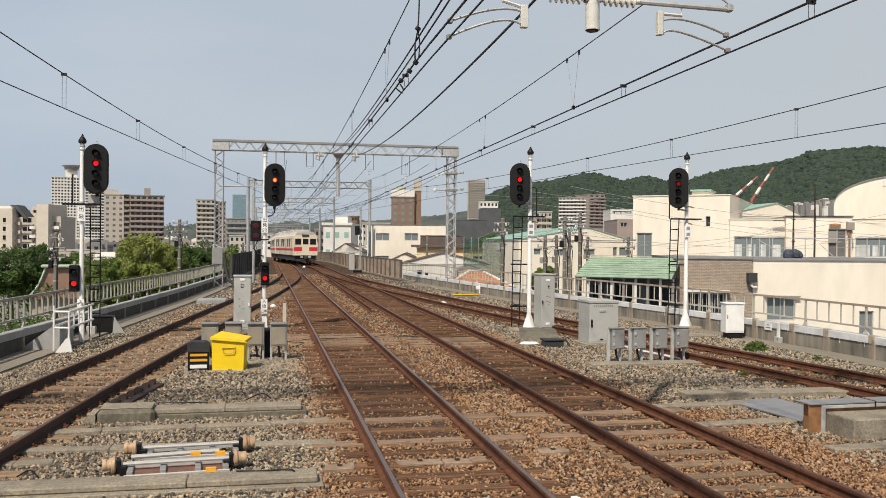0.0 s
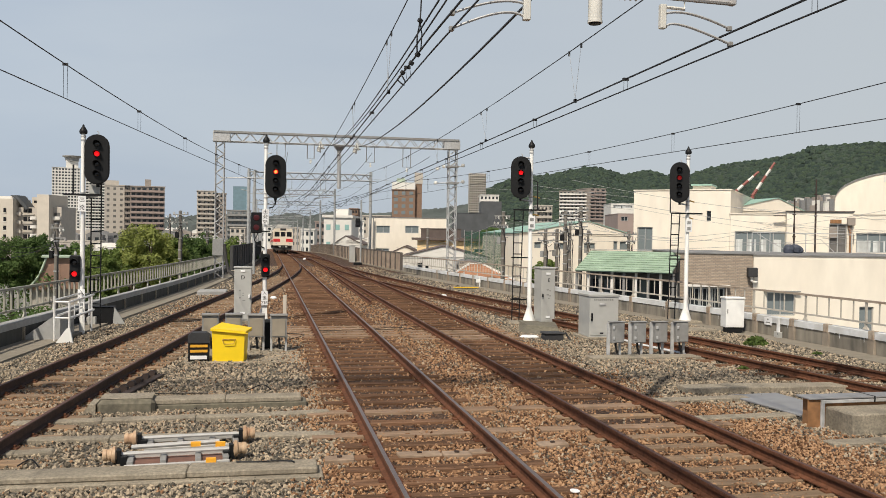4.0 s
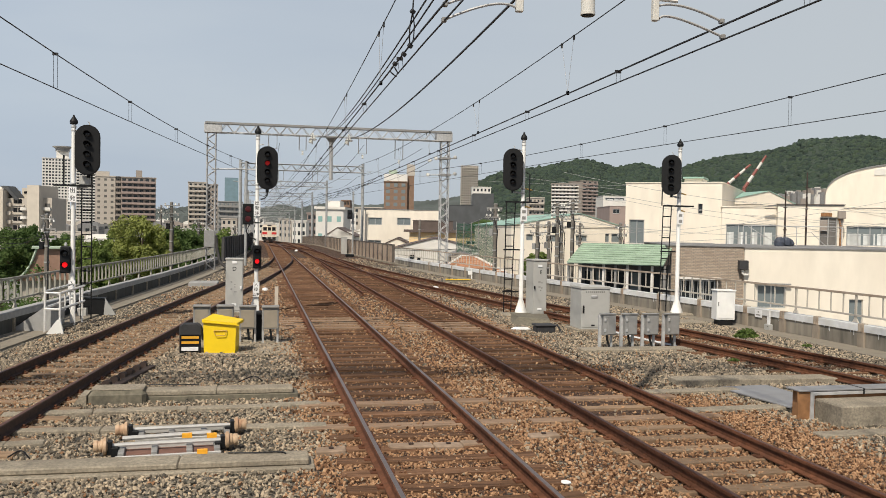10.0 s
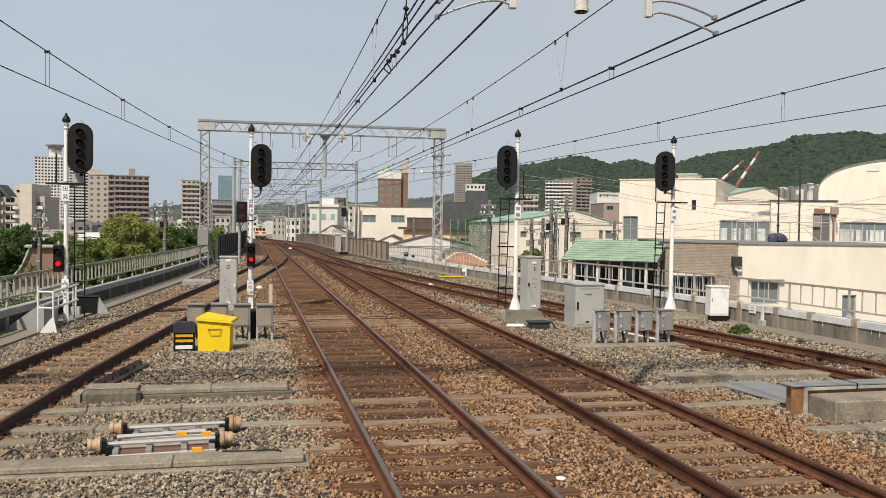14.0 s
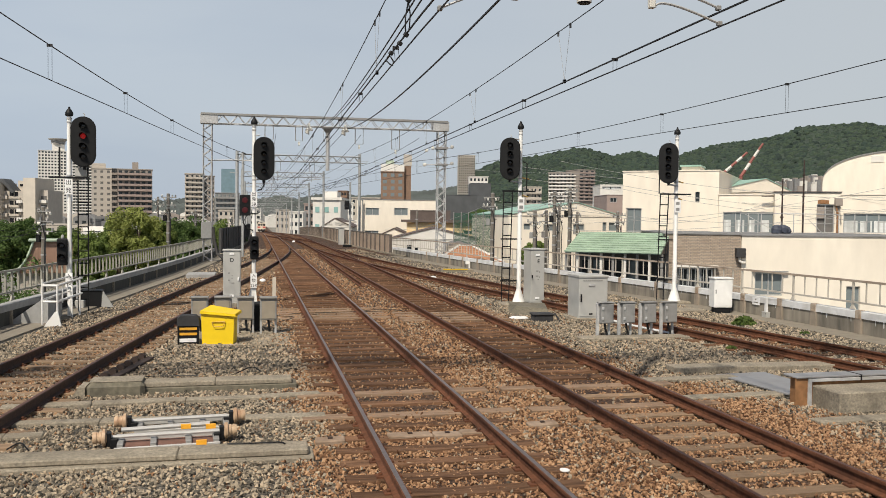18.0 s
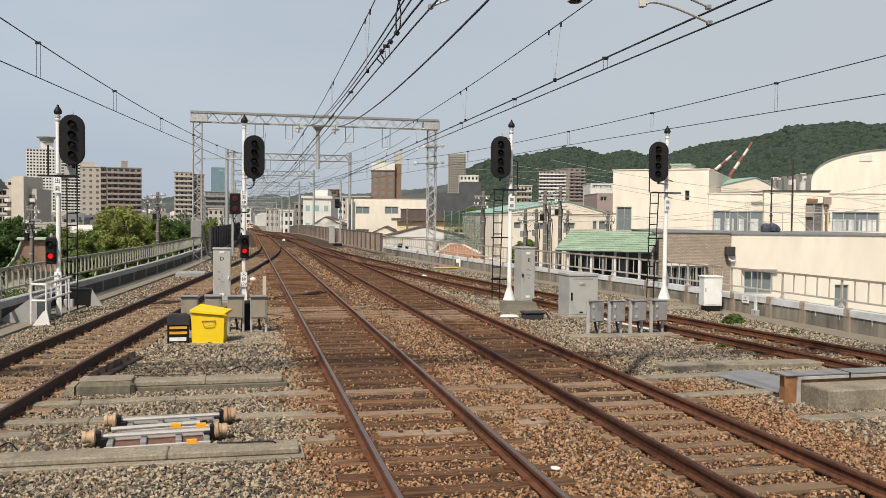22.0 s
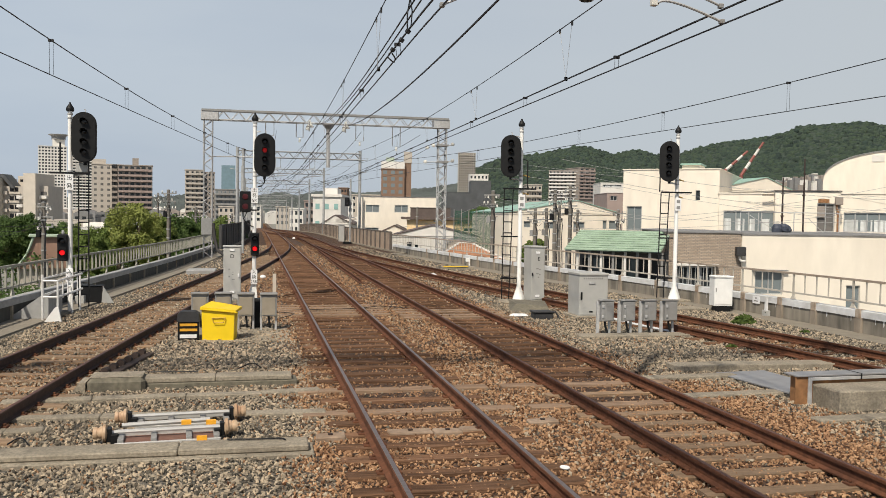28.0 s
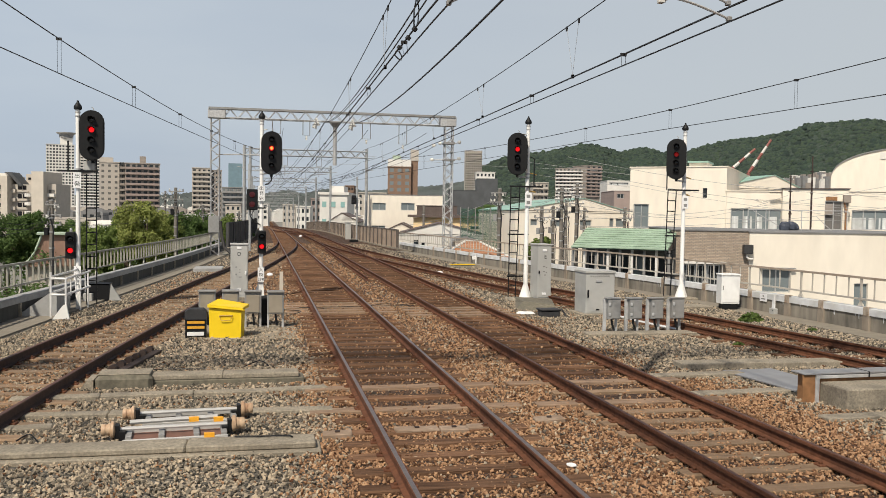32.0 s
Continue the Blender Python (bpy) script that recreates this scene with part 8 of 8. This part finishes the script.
# two red and white crane booms on the hillside
for p, q in (((200.09, 347.09, 22.73), (211.45, 344.84, 33.02)), ((208.85, 345.29, 22.32), (218.23, 343.48, 37.05))):
    cr = thing("crane", "distant red and white crane boom", "crane", pose(*p))
    A, B = Vector((0, 0, 0)), Vector(q) - Vector(p)
    for k in range(5):
        part("boom_section", Geo().tube([A + (B - A) * (k / 5), A + (B - A) * ((k + 1) / 5)], 0.75 - 0.06 * k, 6), M_OFFWHITE if k % 2 else M_CRANERED, cr)
    part("mast", Geo().tube([(0, 0, -25), (0, 0, 0)], 0.8, 6), M_CRANERED, cr)

# ---- service wires strung between the poles and the factory ----
sw = thing("service_wires", "thin grey service wires slung across the factory front", "wire")
for p, q in (((17.92, 49.44, 6.07), (35.92, 41.66, 3.81)), ((18.09, 49.4, 5.32), (35.92, 41.65, 3.06)), ((19.33, 51.16, 2.33), (38.9, 45.14, 5.07)), ((19.32, 51.17, 3.17), (37.42, 43.38, 2.78)), ((19.16, 51.2, 1.9), (37.42, 43.39, 3.66)), ((18.28, 51.39, 4.22), (23.34, 46.26, 2.53)), ((20.28, 54.05, 4.4), (14.21, 51.2, 3.74)), ((20.28, 54.04, 4.18), (14.21, 51.2, 3.54)), ((13.94, 50.23, 3.59), (10.27, 69.34, 1.57)), ((18.62, 52.34, 3.9), (14.21, 51.2, 3.26)), ((-11.43, 51.33, 1.94), (-14.4, 47.86, 2.34)), ((-11.43, 51.33, 1.72), (-14.4, 47.85, 1.99)), ((-11.43, 51.33, 1.91), (-6.09, 64.54, 3.74)), ((-11.44, 51.33, 2.1), (-13.08, 43.5, 1.36)), ((-11.43, 51.33, 1.6), (-5.05, 77.59, 2.73)), ((-6.09, 64.54, 3.9), (-2.89, 112.87, 2.12))):
    a, b = Vector(p), Vector(q)
    part("wire", Geo().tube([a + (b - a) * (k / 12) - Vector((0, 0, 0.5 * 4 * (k / 12) * (1 - k / 12))) for k in range(13)], 0.011, 4, cap=False), M_WIRE if p[0] < 0 else M_PALEWIRE, sw)

# ---- houses at the foot of the hill ----
rnd = random.Random(8)
for mat in (M_OFFWHITE, M_TAN, M_ROOFGREY):
    g = Geo()
    for _ in range(70):
        s_ = rnd.random()
        c = Vector((494.78, 776.85, 35.07)).lerp(Vector((581.14, 800.07, 43.03)), s_) + Vector((0, rnd.uniform(-20, 25), rnd.uniform(-6, 6) + 5 * s_))
        w = rnd.uniform(1.2, 2.8)
        g.box(c.x - w, c.y - w, c.z - 40, c.x + w, c.y + w, c.z)
    tagged(part("hillside_houses", g, mat), "small crowded houses at the foot of the wooded hill", "houses", kind="stuff")

# ---- the far town: roofs and blocks too small to tell apart ----
rng = np.random.default_rng(21)
panes = Geo()
for nm, mat, n in (("pale", M_OFFWHITE, 420), ("beige", M_BEIGE, 420), ("brown", M_TAN, 300), ("dark", M_ROOFGREY, 420)):
    g = Geo()
    for _ in range(n):
        ang = radians(rng.uniform(-22, 46))
        dist = rng.uniform(230, 1100)
        x, y = dist * math.sin(ang), dist * math.cos(ang)
        w, dd = rng.uniform(5, 11), rng.uniform(5, 10)
        if (-16 < x < 24 and y < 760) or any((x - fx) ** 2 + (y - fy) ** 2 < fr * fr for fx, fy, fr in FOOT):
            continue
        top = GROUND + rng.uniform(4, 8.5) + max(0, dist - 300) * rng.uniform(0, 0.008)
        m = Matrix.Translation((x, y, 0)) @ Matrix.Rotation(rng.uniform(-0.4, 0.4), 4, "Z")
        g.box(-w / 2, -dd / 2, GROUND, w / 2, dd / 2, top, m=m)
        if rng.random() < 0.5:
            panes_z = top - 1.9
        else:
            panes_z = top - 2.2
        for q in range(int(w / 2.4) if dist < 650 else 0):
            if rng.random() < 0.75:
                panes.box(-w / 2 + 0.6 + 2.4 * q, -dd / 2 - 0.04, panes_z, -w / 2 + 1.9 + 2.4 * q, -dd / 2 + 0.05, panes_z + 1.1, m=m)
        if panes_z > top - 2:
            g.prism([(-w / 2 - 0.4, top), (w / 2 + 0.4, top), (0, top + 1.8)], -dd / 2, dd / 2, m)
    tagged(part("far_houses", g, mat), "crowded far houses and roofs of the town", "houses", kind="stuff")
tagged(part("far_windows", panes, M_GLASS), "small dark windows of the far houses", "windows", kind="stuff")


# ---- trees ----
def leaves(name, mat, centres, per, spread, size, seed, parent):
    """A crown of many small leaves gathered in clumps."""
    rng = np.random.default_rng(seed)
    C = np.repeat(np.array(centres), per, axis=0)
    n = len(C)
    off = rng.normal(size=(n, 3))
    off *= (rng.uniform(0.2, 1, (n, 1)) ** 0.5) / np.linalg.norm(off, axis=1)[:, None]
    P = C + off * np.array(spread)
    out = off / np.linalg.norm(off, axis=1)[:, None] + 0.45 * rng.normal(size=(n, 3)) + np.array((0, 0, 0.35))
    out /= np.linalg.norm(out, axis=1)[:, None]
    a = rng.normal(size=(n, 3))
    a -= out * (out * a).sum(1)[:, None]
    a /= np.linalg.norm(a, axis=1)[:, None]
    b = np.cross(out, a)
    s = size * rng.uniform(0.6, 1.4, (n, 1))
    V = np.stack([P - a * s, P + b * s * 0.55, P + a * s, P - b * s * 0.55], 1).reshape(-1, 3)
    me = bpy.data.meshes.new(name)
    me.vertices.add(4 * n)
    me.vertices.foreach_set("co", V.ravel())
    me.loops.add(4 * n)
    me.loops.foreach_set("vertex_index", np.arange(4 * n, dtype=np.int32))
    me.polygons.add(n)
    me.polygons.foreach_set("loop_start", (np.arange(n) * 4).astype(np.int32))
    me.update(calc_edges=True)
    me.materials.append(mat)
    ob = new(name, me)
    ob.parent = parent
    return ob


def tree(x, y, top, rx, rz, mat, label, seed, n=70, per=70, size=0.16):
    rnd = random.Random(seed)
    t = thing("tree", label, "tree", pose(x, y, GROUND), group="trees")
    top += rz * 0.12
    h = top - GROUND
    cz = h - rz
    part("trunk", Geo().tube([(0, 0, -0.2), (rnd.uniform(-0.2, 0.2), 0, h * 0.3), (rnd.uniform(-0.3, 0.3), 0, cz)], 0.28, 8, 0.14), M_BARK, t)
    centres = []
    for k in range(n):
        u, v = rnd.uniform(-1, 1), rnd.uniform(0, 2 * math.pi)
        r = rnd.uniform(0.55, 1.0)
        lump = 0.82 + 0.25 * noise.noise(Vector((math.cos(v) * 1.7 + seed, math.sin(v) * 1.7, u * 1.7)))
        q = math.sqrt(1 - u * u)
        centres.append((rx * r * lump * q * math.cos(v), rx * r * lump * q * math.sin(v), cz + rz * r * lump * u))
    for k in range(9):
        e = Vector(centres[k])
        part("limb", Geo().tube([(0, 0, cz - rz * 0.6), e * 0.5 + Vector((0, 0, cz * 0.45)), e], 0.10, 6, 0.03), M_BARK, t)
    leaves("crown", mat, centres, per, (rx * 0.20, rx * 0.20, rz * 0.18), size, seed, t)
    return t


k = 0
for px_, rx, rz, mat, lab in (
        ((-8.31, 64.99, 3.5), 2.3, 2.9, M_LEAF, "leafy yellow-green tree in fresh leaf"), ((-9.93, 66.34, 2.3), 1.5, 2.0, M_LEAF_MID, "leafy green tree beside the viaduct"),
        ((-7.23, 68.85, 2.2), 1.7, 2.0, M_LEAF_MID, "leafy green tree beside the viaduct"), ((-10.87, 63.46, 1.3), 1.7, 2.0, M_LEAF_MID, "leafy green tree beside the viaduct"),
        ((-6.04, 74.73, 2.34), 2.0, 2.4, M_LEAF_DARK, "broad green tree beside the viaduct"), ((-4.61, 77.49, 1.66), 1.8, 2.0, M_LEAF_MID, "broad green tree beside the viaduct"),
        ((-3.55, 90.55, 2.09), 2.0, 2.6, M_LEAF_MID, "broad green tree beside the viaduct"), ((-2.3, 94.37, 1.11), 1.8, 2.2, M_LEAF_DARK, "dark green tree behind the barrier"),
        ((-13.15, 68.01, 1.46), 1.8, 2.0, M_LEAF_MID, "broad green tree beside the viaduct"), ((-17.91, 66.95, 2.26), 2.8, 2.4, M_LEAF_DARK, "dark green tree behind the railing"),
        ((-16.52, 68.7, 2.35), 1.6, 2.2, M_LEAF_DARK, "dark green tree behind the railing"), ((-15.73, 74.66, 1.52), 2.2, 1.8, M_LEAF_DARK, "dark green tree behind the railing"),
        ((-15.6, 49.75, 0.95), 1.2, 1.7, M_LEAF_MID, "bushy green tree close to the railing"), ((-18.4, 56.5, 1.72), 2.4, 2.6, M_LEAF_DARK, "dark green tree behind the railing"),
        ((30.64, 116.23, 4.11), 2.7, 2.0, M_LEAF_DARK, "round dark green tree among houses"), ((20.9, 62.92, 1.0), 0.9, 0.7, M_LEAF_MID, "small green garden tree"),
        ((-9.25, 134.59, 2.75), 3.2, 3.0, M_LEAF_DARK, "dark green tree further along the line"),
        ((17.9, 56.0, 0.75), 0.7, 0.7, M_LEAF_MID, "small green garden tree")):
    k += 1
    tree(px_[0], px_[1], px_[2], rx, rz, mat, lab, k, 110 if rx > 1.5 else 60, 170, 0.085)
# low shrubs under the trees
cs = []
rnd = random.Random(5)
for _ in range(420):
    y = rnd.uniform(24, 110)
    x = interp(WALL_L, y) - rnd.uniform(1.0, 16) - 0.02 * y
    cs.append((x, y, rnd.uniform(-3.6, -0.6 if y > 62 else -2.2)))
sh = leaves("shrubs", M_LEAF_DARK, cs, 110, (1.1, 1.1, 0.7), 0.10, 77, None)
tagged(sh, "dense green shrubs below the viaduct", "shrubs", kind="stuff")

# ---- hills ----
def hill(name, label, ridge, dist, front, back, mat, seed, cols=640, rows=140, lump=5.0):
    """A wooded hill range: a flank rising to a ridge, roughened by tree crowns."""
    vs = []
    for i in range(cols + 1):
        s = i / cols * (len(ridge) - 1)
        j = min(int(s), len(ridge) - 2)
        t = s - j
        ax, az = ridge[j][0] + (ridge[j + 1][0] - ridge[j][0]) * t, ridge[j][1] + (ridge[j + 1][1] - ridge[j][1]) * t
        for r in range(rows + 1):
            v = r / rows
            d = front + (dist - front) * v
            x, y = d * math.sin(radians(ax)), d * math.cos(radians(ax))
            z = GROUND + (az - GROUND) * v ** 1.15
            z += noise.noise(Vector((x * 0.006, y * 0.006, seed))) * 26 * v * (1 - v) * 2.4
            z += (abs(noise.noise(Vector((x * 0.07, y * 0.07, seed)))) * 1.3 + noise.noise(Vector((x * 0.16, y * 0.16, seed))) * 0.6 - 0.5) * lump
            vs.append((x, y, z))
        vs.append((back * math.sin(radians(ax)), back * math.cos(radians(ax)), GROUND))
    w = rows + 2
    me = bpy.data.meshes.new(name)
    me.from_pydata(vs, [], [(i * w + r, (i + 1) * w + r, (i + 1) * w + r + 1, i * w + r + 1) for i in range(cols) for r in range(w - 1)])
    me.materials.append(mat)
    me.shade_smooth()
    ob = tagged(new(name, me), label, "hill", kind="structure")
    return np.array([v for i, v in enumerate(vs) if i % w < rows + 1])


def hill_trees(spots, count, seed, mat):
    """Rounded tree crowns all over a hillside, in one mesh."""
    rng = np.random.default_rng(seed)
    g_ = (1 + 5 ** 0.5) / 2
    ball = np.array([(-1, g_, 0), (1, g_, 0), (-1, -g_, 0), (1, -g_, 0), (0, -1, g_), (0, 1, g_), (0, -1, -g_), (0, 1, -g_), (g_, 0, -1), (g_, 0, 1), (-g_, 0, -1), (-g_, 0, 1)]) / 1.9
    tri = np.array([(0, 11, 5), (0, 5, 1), (0, 1, 7), (0, 7, 10), (0, 10, 11), (1, 5, 9), (5, 11, 4), (11, 10, 2), (10, 7, 6), (7, 1, 8), (3, 9, 4), (3, 4, 2), (3, 2, 6), (3, 6, 8), (3, 8, 9), (4, 9, 5), (2, 4, 11), (6, 2, 10), (8, 6, 7), (9, 8, 1)])
    low = ball[:, 2] < -0.1
    ball[low, :2] = ball[low, :2] * 1.7
    ball[low, 2] -= 1.2
    tri = tri[ball[tri].mean(1)[:, 2] > -1.3]
    P = spots[rng.integers(0, len(spots), count)] + rng.normal(size=(count, 3)) * np.array((3, 3, 0.8))
    S = rng.uniform(1.8, 4.2, (count, 1, 1)) * np.array((1.0, 1.0, 0.6))
    P[:, 2] -= 0.2 * S[:, 0, 0]
    V = P[:, None] + ball[None] * S * rng.uniform(0.75, 1.25, (count, 12, 1))
    me = bpy.data.meshes.new("hill_trees")
    me.vertices.add(count * 12)
    me.vertices.foreach_set("co", V.ravel())
    me.loops.add(count * len(tri) * 3)
    me.loops.foreach_set("vertex_index", (tri[None] + (np.arange(count) * 12)[:, None, None]).ravel().astype(np.int32))
    me.polygons.add(count * len(tri))
    me.polygons.foreach_set("loop_start", (np.arange(count * len(tri)) * 3).astype(np.int32))
    me.update(calc_edges=True)
    me.materials.append(mat)
    me.shade_smooth()
    return tagged(new("hill_trees", me), "dense dark green broadleaf trees covering the hillside", "trees", kind="stuff")


slope = hill("hill", "long wooded hill range behind the town", [(13.81, 81.7), (15.12, 95.9), (16.04, 107.0), (17.34, 112.0), (18.63, 114.0), (19.92, 122.9), (21.37, 128.6), (22.46, 120.6), (23.36, 113.6), (24.26, 120.3), (24.97, 121.1), (26.03, 112.1), (27.25, 114.6), (28.45, 122.9), (30.14, 134.4), (31.48, 137.5), (32.62, 140.5), (33.43, 145.5), (34.7, 159.2), (36.57, 160.1), (37.79, 162.4), (38.63, 157.0), (40.15, 157.0), (42.41, 147.3)], 1530, 900, 2300, M_LEAF_HILL, 11, lump=2.5)
hill_trees(slope[slope[:, 2] > 25], 24000, 5, M_CROWN_HILL)
hill("far_hill", "low hazy hill on the horizon", [(-24, 30.0), (-18, 38.0), (-13, 36.0), (-9, 44.0), (-6.8, 43.0), (-5.1, 50.0), (-3.7, 62.0), (-2.0, 56.0), (-1.12, 52.0), (0.31, 57.0), (1.39, 67.9), (2.67, 58.4), (3.95, 72.8), (5.43, 77.1), (6.91, 69.2), (9.15, 80.7), (11.39, 90.3), (13.26, 104.9), (14.76, 95.0), (16.99, 83.6)], 2650, 2100, 3300, M_LEAF_FAR, 12, 320, 24, 6.0)


# ---- train ----
def carriage(name, label, front):
    """One carriage, 19 m long, its front at the origin, body reaching away along +y."""
    t = thing(name, label, "train", group="train carriages")
    L, W, Z0, Z1 = 18.6, 1.38, 1.05, 3.55
    body = [(-W, Z0), (W, Z0), (W + 0.02, 2.2), (W - 0.06, Z1 - 0.25), (W - 0.28, Z1), (-W + 0.28, Z1), (-W + 0.06, Z1 - 0.25), (-W - 0.02, 2.2)]
    part("body", Geo().prism(body, 0.0, L), M_TRAINCREAM, t, "cream car body")
    part("roof", Geo().prism([(-W + 0.2, Z1 - 0.08), (W - 0.2, Z1 - 0.08), (W - 0.5, Z1 + 0.2), (0, Z1 + 0.28), (-W + 0.5, Z1 + 0.2)], -0.02, L + 0.02), M_TRAINROOF, t, "grey curved roof")
    part("underframe", Geo().box(-W + 0.15, 0.4, 0.45, W - 0.15, L - 0.4, Z0), M_UNDER, t, "dark underframe equipment")
    for s in (-1, 1):
        x0, x1 = (s * (W + 0.025), s * (W + 0.045))
        part("side_stripe", Geo().box(min(x0, x1), 0.3, 1.62, max(x0, x1), L, 1.84), M_TRAINRED, t, "red side stripe")
        for k in range(9):
            y = 1.2 + k * 1.95
            dz = k % 3 == 0
            part("side_door" if dz else "side_window", Geo().box(min(s * (W - 0.02), s * (W + 0.03)), y, 1.1 if dz else 2.05, max(s * (W - 0.02), s * (W + 0.03)), y + 1.15, 3.0 if not dz else 3.05), M_DARKGLASS if not dz else M_TRAINDOOR, t)
    for y in (2.6, 6.6, 10.8, 14.8):
        part("roof_unit", Geo().box(-0.75, y, Z1 + 0.15, 0.75, y + 1.9, Z1 + 0.52, 0.06), M_TRAINROOF, t, "roof ventilator box")
    for y in (2.6, L - 2.6):
        bg = part("bogie", Geo().box(-1.0, y - 1.3, 0.35, 1.0, y + 1.3, 0.7, 0.05), M_UNDER, t)
        for dy in (-1.05, 1.05):
            part("wheelset", Geo().lathe([(0.43, -0.80), (0.43, -0.68), (0.08, -0.66), (0.08, 0.66), (0.43, 0.68), (0.43, 0.80)], 16, pose(0, y + dy, 0.43, 0, 90, 0)), M_UNDER, bg)
    if front:
        part("front_stripe", Geo().box(-W + 0.02, -0.03, 1.56, -0.42, 0.0, 2.0).box(0.42, -0.03, 1.56, W - 0.02, 0.0, 2.0), M_TRAINRED, t, "red front band")
        for x0, x1 in ((-1.2, -0.5), (-0.34, 0.34), (0.5, 1.2)):
            part("windscreen", Geo().box(x0, -0.03, 2.3, x1, 0.01, 2.98, 0.02), M_DARKGLASS, t, "dark windscreen")
        part("front_door", Geo().box(-0.40, -0.025, 1.08, 0.40, 0.0, 3.05, 0.02), M_TRAINCREAM, t)
        part("destination_box", Geo().box(-0.4, -0.06, 3.18, 0.4, 0.02, 3.46, 0.02), M_UNDER, t)
        for x in (-0.95, 0.95):
            part("tail_lamp", Geo().lathe([(0.09, 0), (0.08, 0.04), (0, 0.05)], 12, pose(x, -0.0, 1.30, 90)), M_HEADLAMP, t)
        part("coupler", Geo().box(-0.18, -0.55, 0.62, 0.18, 0.1, 0.95, 0.04).box(-1.1, -0.12, 0.35, 1.1, 0.05, 0.62, 0.03), M_UNDER, t, "coupler and skirt")
        part("jumper_pipes", Geo().box(-0.6, -0.2, 0.75, -0.3, 0, 1.0, 0.03).box(0.3, -0.2, 0.75, 0.6, 0, 1.0, 0.03), M_GREYBOX, t)
    else:
        part("gangway", Geo().box(-0.5, -0.35, 1.1, 0.5, 0.02, 3.1), M_UNDER, t)
    if not front:
        part("pantograph", Geo().tube([(-0.6, 4.0, Z1 + 0.3), (0, 5.0, 4.6), (0, 4.0, 5.05)], 0.04, 6).tube([(-0.9, 4.0, 5.05), (0.9, 4.0, 5.05)], 0.04, 6), M_GREYDARK, t)
    return t


CARS = [carriage("train_car", "cream train car with red band, driving end", True)]
CARS.append(carriage("train_car", "cream train car with red stripe, middle of the train", False))
CARS.append(copy_thing(CARS[1], pose(0, 0, 0)))
ROUTE = [(60, 5.4), (84, 5.4), (92, 5.2), (100, 4.6), (112, 3.3), (124, 2.35), (134, 2.13), (2000, 2.13)]
RUN = [(0, 101), (1, 107), (2, 112.5), (3, 119), (4, 125.3), (6, 138.5), (8, 153.5), (9, 162.5), (10, 173), (11, 185), (12, 199), (13, 215), (14, 232), (15, 251), (17, 292), (19, 337), (21, 384), (23, 433), (25, 484), (28, 562), (30, 615), (32, 668)]


def motions():
    """The signal lamps wax and wane; the train draws away over the crossover and down the far side of the crest."""
    for ob, y, z, course in BALLS:
        rows, at = [], None
        for t, level in course:
            turn = -90 * LEVELS[level]
            if at is None:
                rows.append((t, pose(0, y, z, 0, 0, turn)))
            else:
                rows.append((t, pose(0, y, z, 0, 0, at)))
                rows.append((t + 0.1, pose(0, y, z, 0, 0, (at + turn) / 2)))
                rows.append((t + 0.2, pose(0, y, z, 0, 0, turn)))
            at = turn
        rows.append((32.0, pose(0, y, z, 0, 0, at)))
        walk(ob, rows)
    for k, car in enumerate(CARS):
        rows = []
        for t, y in RUN:
            y0 = y + 19.1 * k
            p, q = (Vector((sum(interp(ROUTE, yy + e) for e in (-4, -2, 0, 2, 4)) / 5, yy, grade(yy))) for yy in (y0 + 2.6, y0 + 16))
            d = (q - p).normalized()
            a = math.degrees(math.atan2(d.x, d.y))
            o = p - d * 2.6
            rows.append((t, pose(o.x, o.y, o.z, math.degrees(math.asin(d.z)), 0, -a)))
        walk(car, rows)


motions()
